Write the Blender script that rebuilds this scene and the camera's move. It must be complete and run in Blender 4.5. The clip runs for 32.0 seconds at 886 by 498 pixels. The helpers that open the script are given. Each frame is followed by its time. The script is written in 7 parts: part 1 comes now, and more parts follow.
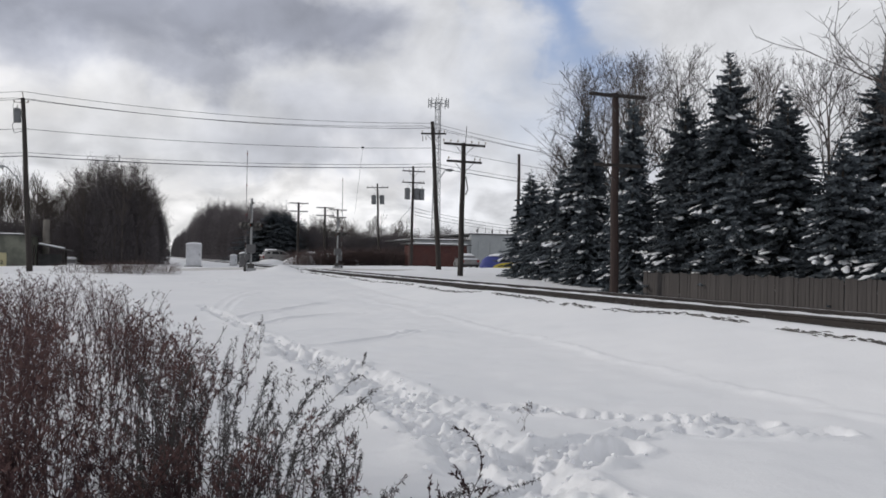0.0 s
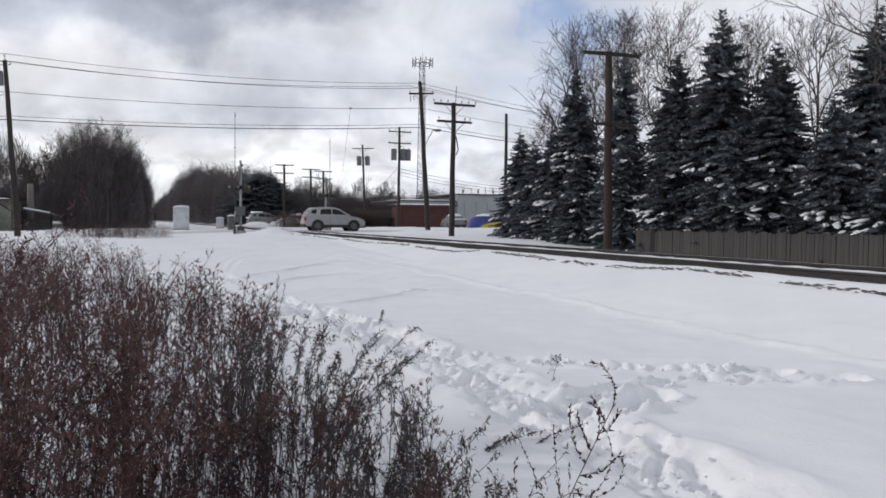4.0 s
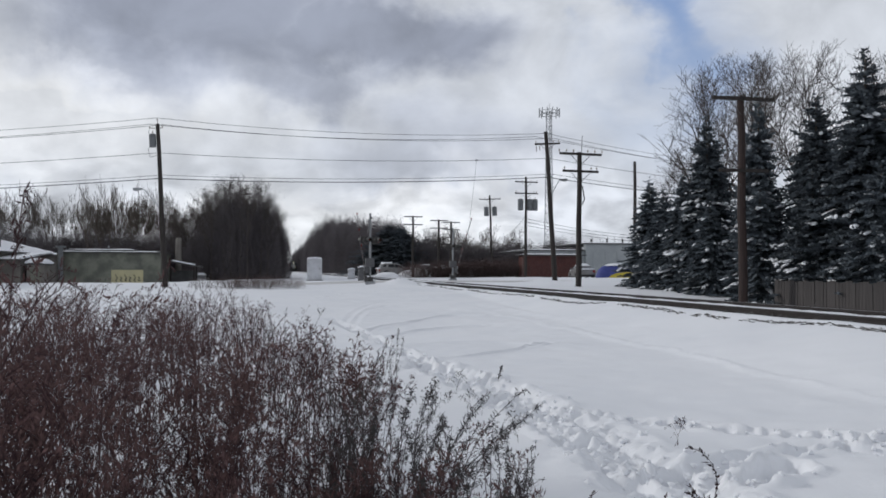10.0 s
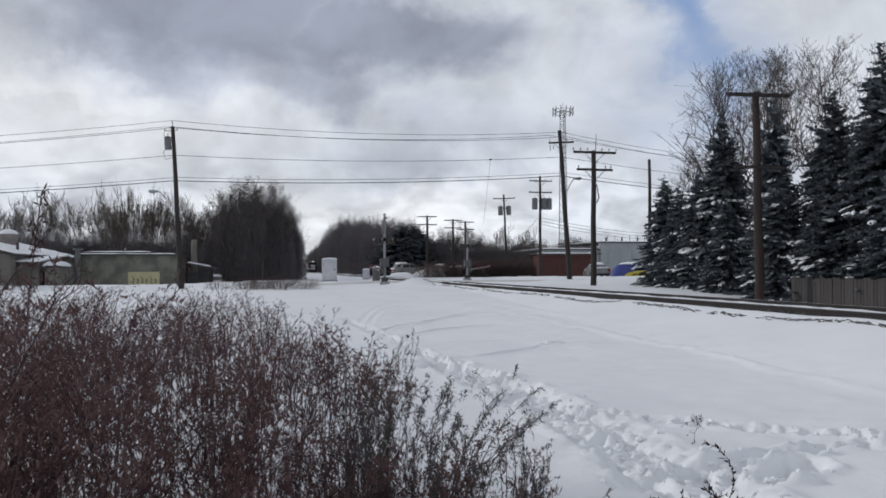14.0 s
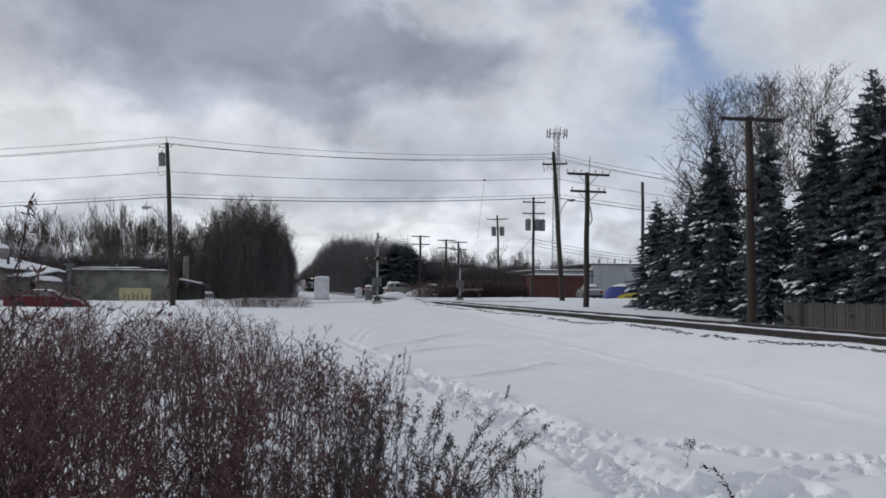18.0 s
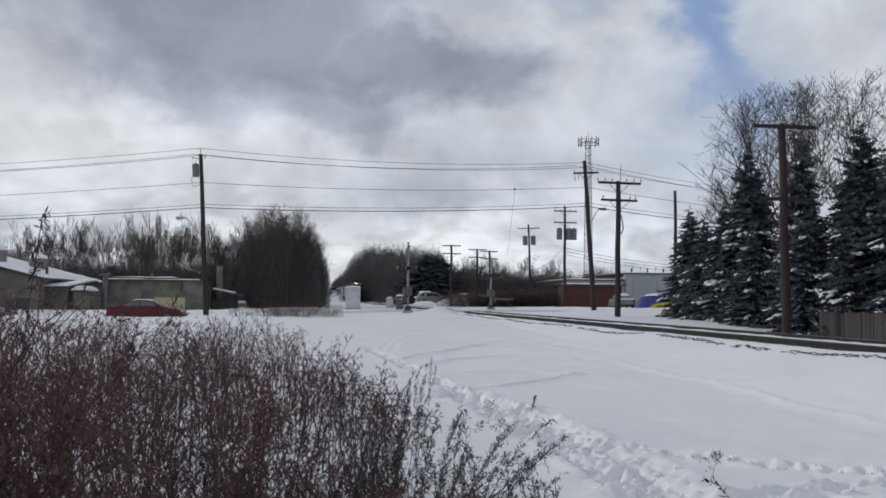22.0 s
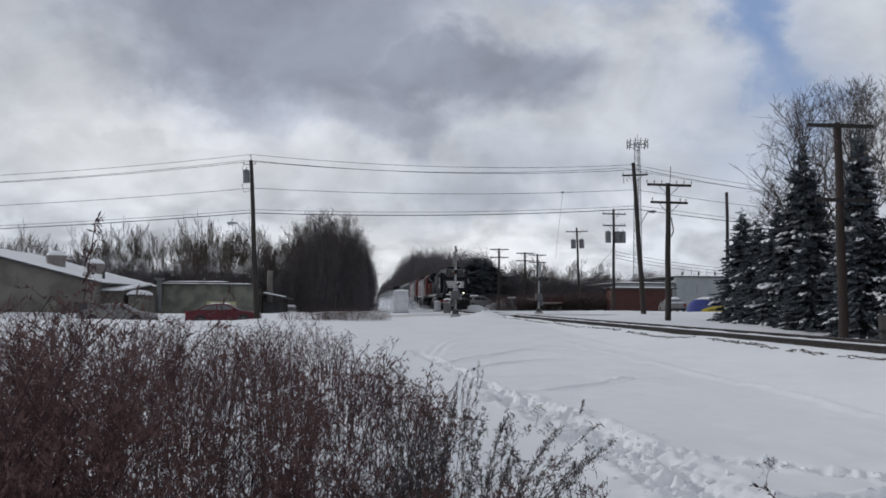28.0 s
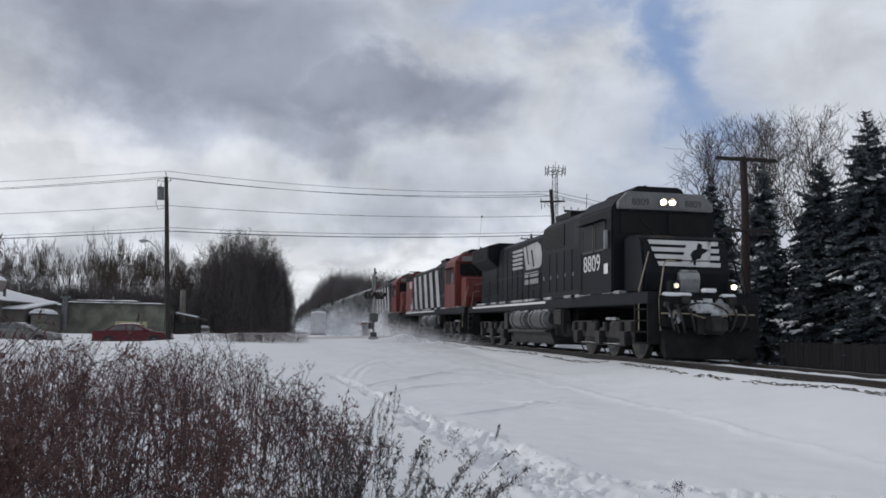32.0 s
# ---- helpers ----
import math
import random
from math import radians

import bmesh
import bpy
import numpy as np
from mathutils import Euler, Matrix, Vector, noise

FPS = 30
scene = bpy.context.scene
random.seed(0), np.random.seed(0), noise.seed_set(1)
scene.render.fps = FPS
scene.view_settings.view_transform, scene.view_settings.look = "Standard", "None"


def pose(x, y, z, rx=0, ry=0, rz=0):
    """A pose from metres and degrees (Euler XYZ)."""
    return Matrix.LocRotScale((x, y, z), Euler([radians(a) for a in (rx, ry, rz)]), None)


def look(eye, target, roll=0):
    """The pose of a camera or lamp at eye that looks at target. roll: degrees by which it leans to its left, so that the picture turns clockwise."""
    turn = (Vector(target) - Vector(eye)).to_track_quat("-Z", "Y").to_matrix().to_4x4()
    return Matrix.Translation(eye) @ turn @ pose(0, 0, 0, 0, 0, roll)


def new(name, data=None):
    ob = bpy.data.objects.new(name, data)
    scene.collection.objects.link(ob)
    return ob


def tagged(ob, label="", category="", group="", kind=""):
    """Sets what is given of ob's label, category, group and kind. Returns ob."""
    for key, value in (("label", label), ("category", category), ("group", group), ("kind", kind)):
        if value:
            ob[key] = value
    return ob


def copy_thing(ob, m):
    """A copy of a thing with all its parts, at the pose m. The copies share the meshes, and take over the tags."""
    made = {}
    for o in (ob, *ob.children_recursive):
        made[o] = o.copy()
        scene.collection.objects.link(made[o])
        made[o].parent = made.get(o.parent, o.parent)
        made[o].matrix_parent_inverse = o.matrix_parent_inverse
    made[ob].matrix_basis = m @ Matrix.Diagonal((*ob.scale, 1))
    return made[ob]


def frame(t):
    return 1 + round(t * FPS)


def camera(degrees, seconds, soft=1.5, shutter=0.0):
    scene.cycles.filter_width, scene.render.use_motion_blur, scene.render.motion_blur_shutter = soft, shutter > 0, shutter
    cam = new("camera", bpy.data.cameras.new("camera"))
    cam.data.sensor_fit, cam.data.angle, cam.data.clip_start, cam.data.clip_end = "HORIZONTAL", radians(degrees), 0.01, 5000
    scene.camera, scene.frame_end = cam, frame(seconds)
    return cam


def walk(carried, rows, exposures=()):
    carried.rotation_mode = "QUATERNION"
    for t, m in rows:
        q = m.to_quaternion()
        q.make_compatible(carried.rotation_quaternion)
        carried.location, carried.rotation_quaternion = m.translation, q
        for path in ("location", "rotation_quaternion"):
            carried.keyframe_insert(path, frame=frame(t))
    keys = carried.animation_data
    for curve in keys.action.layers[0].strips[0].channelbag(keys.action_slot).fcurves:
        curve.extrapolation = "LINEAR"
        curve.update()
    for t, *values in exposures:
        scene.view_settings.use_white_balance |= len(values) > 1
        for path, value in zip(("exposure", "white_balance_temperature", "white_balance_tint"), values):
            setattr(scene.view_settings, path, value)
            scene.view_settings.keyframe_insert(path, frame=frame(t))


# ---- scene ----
# A railway beside a snowy field: one hand-held camera, a train that comes up from the distance.
TRACK_X, RAIL_Z = 10.5, 0.75

PATH = [  # seconds, place, yaw, pitch, roll
    (0.0, 0.268, -0.024, 1.482, -19.27, 0.79, 1.04),
    (0.5, 0.266, -0.013, 1.481, -19.80, 0.28, 0.94),
    (1.0, 0.265, -0.013, 1.482, -19.78, 0.39, 0.80),
    (1.5, 0.255, -0.013, 1.481, -19.38, 0.50, 0.85),
    (2.0, 0.258, -0.011, 1.481, -18.67, 0.57, 1.02),
    (2.5, 0.231, -0.057, 1.464, -13.04, -2.22, 4.21),
    (3.0, 0.255, 0.030, 1.401, -8.12, -6.24, 6.64),
    (3.5, 0.072, -0.025, 1.413, -12.97, -5.03, 4.98),
    (4.0, -0.218, -0.077, 1.450, -20.46, -1.89, 0.44),
    (4.5, -0.064, 0.005, 1.525, -23.18, 1.79, -1.30),
    (6.5, -0.043, -0.005, 1.522, -18.74, 2.04, 0.20),
    (7.0, -0.042, -0.002, 1.521, -17.07, 1.96, -0.03),
    (7.5, -0.041, -0.003, 1.522, -15.49, 1.88, 0.35),
    (8.0, -0.043, -0.004, 1.517, -15.17, 2.13, 0.81),
    (8.5, -0.052, -0.009, 1.515, -14.51, 2.38, 0.52),
    (9.0, -0.052, -0.008, 1.513, -12.58, 1.79, -0.04),
    (9.5, -0.057, -0.013, 1.512, -11.21, 1.73, 0.02),
    (10.0, -0.057, -0.011, 1.510, -11.64, 1.47, 0.18),
    (10.5, -0.055, -0.010, 1.512, -12.64, 1.63, 0.36),
    (11.0, -0.046, -0.005, 1.510, -13.13, 1.29, 0.12),
    (11.5, -0.048, -0.006, 1.512, -12.61, 1.37, 0.12),
    (12.0, -0.043, -0.003, 1.508, -11.83, 1.35, -0.03),
    (12.5, -0.047, -0.007, 1.508, -10.61, 1.40, -0.67),
    (13.0, -0.049, -0.005, 1.507, -10.54, 1.54, -1.40),
    (13.5, -0.055, -0.009, 1.505, -11.03, 1.83, -0.71),
    (14.0, -0.056, -0.015, 1.503, -10.65, 1.46, -0.23),
    (14.5, -0.060, -0.020, 1.504, -9.71, 1.03, -0.47),
    (15.0, -0.060, -0.020, 1.502, -8.34, 1.71, 0.21),
    (15.5, -0.063, -0.026, 1.501, -7.46, 1.72, 0.87),
    (17.5, -0.045, 0.034, 1.490, -7.05, 2.16, 0.39),
    (18.0, -0.052, 0.027, 1.492, -11.13, 2.84, 0.48),
    (18.5, -0.035, 0.020, 1.492, -12.44, 4.41, 1.49),
    (19.0, -0.017, 0.016, 1.492, -9.19, 5.52, 0.77),
    (19.5, -0.003, 0.008, 1.493, -7.55, 4.87, 1.68),
    (20.0, 0.007, 0.002, 1.493, -6.08, 3.82, 1.51),
    (20.5, 0.028, -0.001, 1.494, -6.27, 3.21, 0.03),
    (21.0, 0.027, 0.001, 1.495, -6.22, 3.72, -0.53),
    (21.5, 0.027, 0.001, 1.497, -7.99, 3.98, 0.31),
    (22.0, 0.029, 0.002, 1.499, -8.94, 3.46, 0.48),
    (22.5, 0.033, 0.007, 1.498, -8.13, 3.11, 0.37),
    (23.0, 0.036, 0.009, 1.495, -6.86, 3.17, 1.05),
    (23.5, 0.038, 0.010, 1.495, -6.85, 2.85, 1.02),
    (24.0, 0.045, 0.013, 1.493, -7.10, 3.35, 0.88),
    (24.5, 0.045, 0.013, 1.492, -7.39, 4.11, 1.45),
    (25.0, 0.048, 0.011, 1.492, -7.19, 3.73, 0.83),
    (25.5, 0.048, 0.011, 1.491, -6.33, 3.66, 0.19),
    (27.5, 0.041, -0.000, 1.496, -5.37, 3.30, -0.31),
    (28.0, 0.042, -0.002, 1.493, -5.66, 3.70, 0.44),
    (28.5, 0.042, 0.002, 1.495, -6.76, 3.19, 0.93),
    (29.0, 0.043, 0.019, 1.495, -7.62, 2.70, 1.77),
    (29.5, 0.035, 0.018, 1.494, -6.95, 2.92, 2.05),
    (30.0, 0.036, 0.015, 1.496, -6.83, 2.55, 1.64),
    (30.5, 0.037, 0.010, 1.504, -6.67, 3.56, 1.54),
    (31.0, 0.039, 0.010, 1.510, -7.81, 4.44, 1.07),
    (31.5, 0.038, -0.004, 1.514, -9.48, 5.24, 0.54),
    (32.0, 0.045, -0.004, 1.519, -11.19, 5.30, 0.99),
]


def view(x, y, z, yaw, pitch, roll):
    return pose(x, y, z, 0, 0, yaw) @ pose(0, 0, 0, 90 + pitch) @ pose(0, 0, 0, 0, 0, roll)


cam = camera(56.0, 32.0, soft=1.7)
walk(cam, [(t, view(*v)) for t, *v in PATH],
     exposures=[(0, 0.10, 6250, 11), (2.2, 0.16, 6250, 11), (4.0, 0.22, 6100, 11), (6.5, 0.04, 5950, 10), (15, 0.0, 5950, 10), (18, -0.08, 5950, 10), (25, -0.08, 5950, 10), (28, -0.12, 5950, 10), (30, 0.0, 5950, 10), (32, -0.05, 5950, 10)])

# ---------------------------------------------------------------- world and sun
SUN_AZ, SUN_EL = -62.0, 24.0  # degrees from the track's direction, to the right; over the horizon


class Nodes:
    """Short hand for node trees."""

    def __init__(self, tree):
        self.t = tree
        tree.nodes.clear()

    def add(self, kind, **kw):
        n = self.t.nodes.new(kind)
        for k, v in kw.items():
            if k in n.inputs:
                self.put(n.inputs[k], v)
            else:
                setattr(n, k, v)
        return n

    def put(self, socket, v):
        if isinstance(v, bpy.types.NodeSocket):
            self.t.links.new(v, socket)
        else:
            socket.default_value = v

    def math(self, op, a, b=0.0, c=0.0, clamp=False):
        n = self.t.nodes.new("ShaderNodeMath")
        n.operation, n.use_clamp = op, clamp
        for s, v in zip(n.inputs, (a, b, c)):
            self.put(s, v)
        return n.outputs[0]

    def mix(self, f, a, b):
        n = self.t.nodes.new("ShaderNodeMix")
        n.data_type = "RGBA"
        self.put(n.inputs[0], f)
        self.put(n.inputs[6], a)
        self.put(n.inputs[7], b)
        return n.outputs[2]

    def noise(self, vec, scale, detail=4.0, rough=0.55, dist=0.0):
        n = self.add("ShaderNodeTexNoise", Scale=scale, Detail=detail, Roughness=rough, Distortion=dist)
        if vec is not None:
            self.put(n.inputs["Vector"], vec)
        return n.outputs[0]

    def ramp(self, v, lo, hi, a=0.0, b=1.0):
        n = self.t.nodes.new("ShaderNodeMapRange")
        n.interpolation_type = "SMOOTHSTEP"
        for s, x in zip(n.inputs, (v, lo, hi, a, b)):
            self.put(s, x)
        return n.outputs[0]


def make_world():
    w = bpy.data.worlds.new("winter_sky")
    scene.world = w
    w.use_nodes = True
    n = Nodes(w.node_tree)
    way = n.add("ShaderNodeTexCoord").outputs["Generated"]
    sep = n.add("ShaderNodeSeparateXYZ", Vector=way).outputs
    x, y, z = sep[0], sep[1], sep[2]
    sky = n.add("ShaderNodeTexSky", sky_type="NISHITA", sun_disc=False, sun_elevation=radians(SUN_EL), sun_rotation=radians(SUN_AZ))
    # cloud deck: billows, a little flattened
    soft = n.add("ShaderNodeVectorMath", operation="MULTIPLY")
    n.put(soft.inputs[0], way)
    soft.inputs[1].default_value = (1.0, 1.0, 1.35)
    big = n.noise(soft.outputs[0], 3.6, 4, 0.5, 0.25)
    small = n.noise(soft.outputs[0], 10.0, 6, 0.55, 0.3)
    wa_ = n.math("SUBTRACT", n.noise(soft.outputs[0], 6.0, 5, 0.55, 0.2), 0.5)
    off = n.add("ShaderNodeVectorMath", operation="ADD")
    n.put(off.inputs[0], soft.outputs[0])
    off.inputs[1].default_value = (7.3, 2.1, 4.4)
    we_ = n.math("SUBTRACT", n.noise(off.outputs[0], 7.0, 5, 0.55, 0.2), 0.5)
    az = n.math("ADD", n.math("ARCTAN2", x, y), n.math("MULTIPLY", wa_, 0.34))
    el = n.math("ADD", n.math("ARCSINE", z), n.math("MULTIPLY", we_, 0.17))

    def cloud(a, e, wa, we, soft_=0.55, lean=0.0):
        """One cloud or gap of the sky, by its middle and half-widths in degrees."""
        v = n.math("DIVIDE", n.math("SUBTRACT", el, radians(e)), radians(we))
        u = n.math("DIVIDE", n.math("SUBTRACT", n.math("SUBTRACT", az, radians(a)), n.math("MULTIPLY", n.math("SUBTRACT", el, radians(e)), lean)), radians(wa))
        r = n.math("SQRT", n.math("ADD", n.math("MULTIPLY", u, u), n.math("MULTIPLY", v, v)))
        return n.ramp(r, 1.0 + soft_, 1.0 - soft_)

    # the wide cloud at 42 degrees is added above the view to dim light from overhead
    grey = n.math("MAXIMUM", cloud(-5, 18.0, 12, 5.5), n.math("MAXIMUM", cloud(7, 15.6, 9, 2.6), n.math("MULTIPLY", cloud(0, 42, 75, 14), 0.7)))
    grey = n.math("MAXIMUM", grey, n.math("MULTIPLY", cloud(-1, 25, 16, 4), 0.42))
    grey = n.math("MAXIMUM", grey, n.math("MULTIPLY", cloud(12, 8.0, 9, 3.0), 0.35))
    grey = n.math("MAXIMUM", grey, n.math("MULTIPLY", cloud(1.5, 13.2, 5.5, 2.2), 0.75))
    gap = n.math("MAXIMUM", n.math("MAXIMUM", cloud(25.4, 18.0, 2.6, 8.5, 0.9, -0.42), n.math("MULTIPLY", cloud(27.5, 13.0, 4.5, 5.5, 0.8), 0.45)), n.math("MULTIPLY", cloud(17.5, 21.5, 6, 1.6, 0.7), 0.6))
    white = n.math("ADD", n.math("MULTIPLY", big, 0.5), n.math("MULTIPLY", small, 0.5))
    bright = n.ramp(white, 0.32, 0.66, 5.3, 8.0)
    # brighter where the hidden sun stands; unseen sky overhead is dimmed to dull the snow
    sunny = n.math("MAXIMUM", n.math("MULTIPLY", cloud(-14, 10.5, 12, 4.0), 0.7), n.math("MULTIPLY", cloud(3, 2.6, 12, 2.6), 0.8))
    sunny = n.math("MAXIMUM", sunny, n.math("MULTIPLY", cloud(-13.0, 12.2, 3.6, 1.7), 1.3))
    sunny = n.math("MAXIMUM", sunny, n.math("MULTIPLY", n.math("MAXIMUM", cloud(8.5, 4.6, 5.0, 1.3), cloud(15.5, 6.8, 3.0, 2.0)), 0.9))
    bright = n.math("MULTIPLY", bright, n.math("ADD", 1.0, n.math("MULTIPLY", sunny, 0.28)))
    bright = n.math("MULTIPLY", bright, n.ramp(z, 0.35, 0.85, 1.0, 0.62))
    # broken small billows low over the horizon
    flat = n.add("ShaderNodeVectorMath", operation="MULTIPLY")
    n.put(flat.inputs[0], way)
    flat.inputs[1].default_value = (1.0, 1.0, 2.1)
    billow = n.ramp(n.noise(flat.outputs[0], 13.0, 5, 0.5, 0.35), 0.36, 0.66, -0.26, 0.20)
    bright = n.math("MULTIPLY", bright, n.math("ADD", 1.0, n.math("MULTIPLY", billow, n.ramp(z, 0.17, 0.05, 0.0, 1.0))))
    dim = n.math("SUBTRACT", 1.0, n.math("MULTIPLY", grey, 0.46))
    value = n.math("MULTIPLY", bright, dim)
    tone = n.mix(grey, n.mix(sunny, (1.0, 0.998, 1.0, 1), (1.03, 1.0, 0.95, 1)), (0.92, 0.955, 1.08, 1))
    lit = n.add("ShaderNodeVectorMath", operation="SCALE", Scale=value)
    n.put(lit.inputs[0], tone)
    blue = n.mix(0.6, sky.outputs[0], (2.3, 3.5, 6.3, 1))
    look_ = n.mix(n.math("MULTIPLY", gap, 0.86), lit.outputs[0], blue)
    bg = n.add("ShaderNodeBackground", Strength=0.095)
    n.put(bg.inputs["Color"], look_)
    out = n.add("ShaderNodeOutputWorld")
    n.t.links.new(bg.outputs[0], out.inputs[0])


make_world()
sun = new("sun", bpy.data.lights.new("sun", "SUN"))
sun.data.energy, sun.data.angle, sun.data.color = 1.35, radians(2), (1.0, 0.93, 0.82)
_a, _e = radians(SUN_AZ), radians(SUN_EL)
sun.matrix_world = look((60 * math.sin(_a) * math.cos(_e), 60 * math.cos(_a) * math.cos(_e), 60 * math.sin(_e)), (0, 0, 0))


# ---------------------------------------------------------------- materials
def mat(name, c1, c2=None, scale=3.0, rough=0.7, bump=0.15, fine=40.0, metal=0.0, spread=(0.35, 0.65), stretch=(1, 1, 1), vary=0.0, spec=0.4,
        snow=0.0, glow=None):
    """A surface in two tones at two scales with fine relief; vary: from piece to piece; snow: share of it on faces that look up."""
    m = bpy.data.materials.new(name)
    m.use_nodes = True
    n = Nodes(m.node_tree)
    c2 = c2 or tuple(v * 0.7 for v in c1)
    co = n.add("ShaderNodeTexCoord").outputs["Object"]
    mp = n.add("ShaderNodeMapping", Vector=co, Scale=stretch).outputs[0]
    coarse = n.ramp(n.noise(mp, scale, 5), *spread)
    grain = n.noise(mp, fine, 4)
    f = n.math("ADD", n.math("MULTIPLY", coarse, 0.7), n.math("MULTIPLY", grain, 0.3), clamp=True)
    col = n.mix(f, (*c1, 1), (*c2, 1))
    if vary:
        rnd = n.add("ShaderNodeObjectInfo").outputs["Random"]
        isl = n.add("ShaderNodeNewGeometry").outputs["Random Per Island"]
        k = n.math("ADD", 1 - vary, n.math("MULTIPLY", n.math("ADD", rnd, isl), vary))
        vm = n.add("ShaderNodeVectorMath", operation="SCALE", Scale=k)
        n.put(vm.inputs[0], col)
        col = vm.outputs[0]
    if snow:
        nz = n.add("ShaderNodeSeparateXYZ", Vector=n.add("ShaderNodeNewGeometry").outputs["Normal"]).outputs[2]
        cover = n.ramp(n.math("ADD", nz, n.math("MULTIPLY", n.noise(co, 6.0, 4), 0.6)), 1.35 - snow, 1.5 - snow)
        col = n.mix(cover, col, (0.82, 0.84, 0.87, 1))
    b = n.add("ShaderNodeBsdfPrincipled", Roughness=rough, Metallic=metal)
    b.inputs["Specular IOR Level"].default_value = spec
    n.put(b.inputs["Base Color"], col)
    if glow:
        b.inputs["Emission Color"].default_value, b.inputs["Emission Strength"].default_value = (*glow[0], 1), glow[1]
    if bump:
        bp = n.add("ShaderNodeBump", Strength=bump, Distance=0.02, Height=n.math("ADD", coarse, grain))
        n.put(b.inputs["Normal"], bp.outputs[0])
    out = n.add("ShaderNodeOutputMaterial")
    n.t.links.new(b.outputs[0], out.inputs[0])
    return m


def glass_mat(name, tint):
    m = bpy.data.materials.new(name)
    m.use_nodes = True
    n = Nodes(m.node_tree)
    b = n.add("ShaderNodeBsdfPrincipled", Roughness=0.06)
    b.inputs["Base Color"].default_value, b.inputs["Specular IOR Level"].default_value = (*tint, 1), 0.6
    dust = n.noise(n.add("ShaderNodeTexCoord").outputs["Object"], 9.0, 4)
    n.put(b.inputs["Roughness"], n.ramp(dust, 0.4, 0.8, 0.04, 0.25))
    n.t.links.new(b.outputs[0], n.add("ShaderNodeOutputMaterial").inputs[0])
    return m


def snow_mat():
    m = bpy.data.materials.new("snow")
    m.use_nodes = True
    n = Nodes(m.node_tree)
    co = n.add("ShaderNodeTexCoord").outputs["Object"]
    drift = n.ramp(n.noise(co, 0.35, 4), 0.35, 0.7)
    crust = n.noise(co, 3.0, 6, 0.6)
    col = n.mix(drift, (0.82, 0.83, 0.86, 1), (0.77, 0.785, 0.82, 1))
    col = n.mix(n.ramp(crust, 0.66, 0.8, 0, 0.25), col, (0.70, 0.72, 0.76, 1))
    b = n.add("ShaderNodeBsdfPrincipled", Roughness=0.65)
    b.inputs["Specular IOR Level"].default_value = 0.25
    n.put(b.inputs["Base Color"], col)
    h = n.math("ADD", n.math("MULTIPLY", crust, 0.5), n.math("MULTIPLY", n.noise(co, 22.0, 5, 0.6), 0.25))
    bp = n.add("ShaderNodeBump", Strength=0.25, Distance=0.08, Height=h)
    n.put(b.inputs["Normal"], bp.outputs[0])
    n.t.links.new(b.outputs[0], n.add("ShaderNodeOutputMaterial").inputs[0])
    return m


SNOW = snow_mat()
WOOD_POLE = mat("weathered_pole_wood", (0.024, 0.021, 0.020), (0.042, 0.035, 0.032), 2.0, 0.85, 0.4, 30, stretch=(6, 6, 0.5))
RED_POLE = mat("creosoted_red_brown_pole", (0.040, 0.025, 0.022), (0.026, 0.018, 0.017), 2.0, 0.85, 0.4, 30, stretch=(6, 6, 0.5))
STEEL = mat("galvanized_steel", (0.36, 0.37, 0.38), (0.26, 0.27, 0.28), 5, 0.5, 0.1, 60, 0.6)
DARK_STEEL = mat("dark_steel", (0.05, 0.05, 0.052), (0.08, 0.075, 0.07), 5, 0.55, 0.1, 60, 0.4)
CABLE = mat("black_cable", (0.02, 0.02, 0.022), (0.03, 0.03, 0.03), 5, 0.6, 0)
GLASSY = glass_mat("dark_glass", (0.02, 0.024, 0.028))
PORCELAIN = mat("insulator_porcelain", (0.30, 0.26, 0.22), (0.2, 0.17, 0.15), 5, 0.25, 0)
TRANSFORMER = mat("grey_transformer_paint", (0.15, 0.16, 0.17), (0.10, 0.105, 0.11), 3, 0.5, 0.05)
RAIL = mat("rusty_rail", (0.045, 0.038, 0.036), (0.035, 0.031, 0.030), 4, 0.5, 0.2, 50, 0.5)
RAIL_TOP = mat("polished_rail_head", (0.42, 0.42, 0.43), (0.32, 0.32, 0.33), 4, 0.3, 0.05, 50, 0.9)
TIE = mat("creosoted_tie", (0.045, 0.036, 0.03), (0.08, 0.065, 0.055), 3, 0.9, 0.4, 30, vary=0.25, snow=0.35)
BALLAST = mat("ballast_stone", (0.050, 0.048, 0.047), (0.10, 0.096, 0.092), 3, 0.9, 0.6, 25, snow=0.16)
NEEDLES = mat("spruce_needles", (0.060, 0.074, 0.088), (0.105, 0.122, 0.138), 2.0, 0.75, 0, vary=0.4)
BARK = mat("grey_bark", (0.12, 0.10, 0.085), (0.07, 0.06, 0.052), 4, 0.9, 0.3)
TWIG = mat("bare_twigs", (0.085, 0.073, 0.068), (0.058, 0.050, 0.048), 3, 0.9, 0, vary=0.3)
PALE_TWIG = mat("pale_bare_twigs", (0.12, 0.10, 0.085), (0.075, 0.064, 0.057), 3, 0.9, 0, vary=0.3)
DARK_TWIG = mat("dark_thicket_twigs", (0.090, 0.081, 0.088), (0.138, 0.124, 0.128), 1.0, 0.95, 0, vary=0.3)
RED_TWIG = mat("red_brown_brush", (0.120, 0.082, 0.078), (0.080, 0.056, 0.055), 2, 0.95, 0, vary=0.4)
FENCE = mat("weathered_fence_board", (0.034, 0.031, 0.031), (0.062, 0.055, 0.053), 2.0, 0.85, 0.3, 30, stretch=(5, 5, 0.6), vary=0.3)
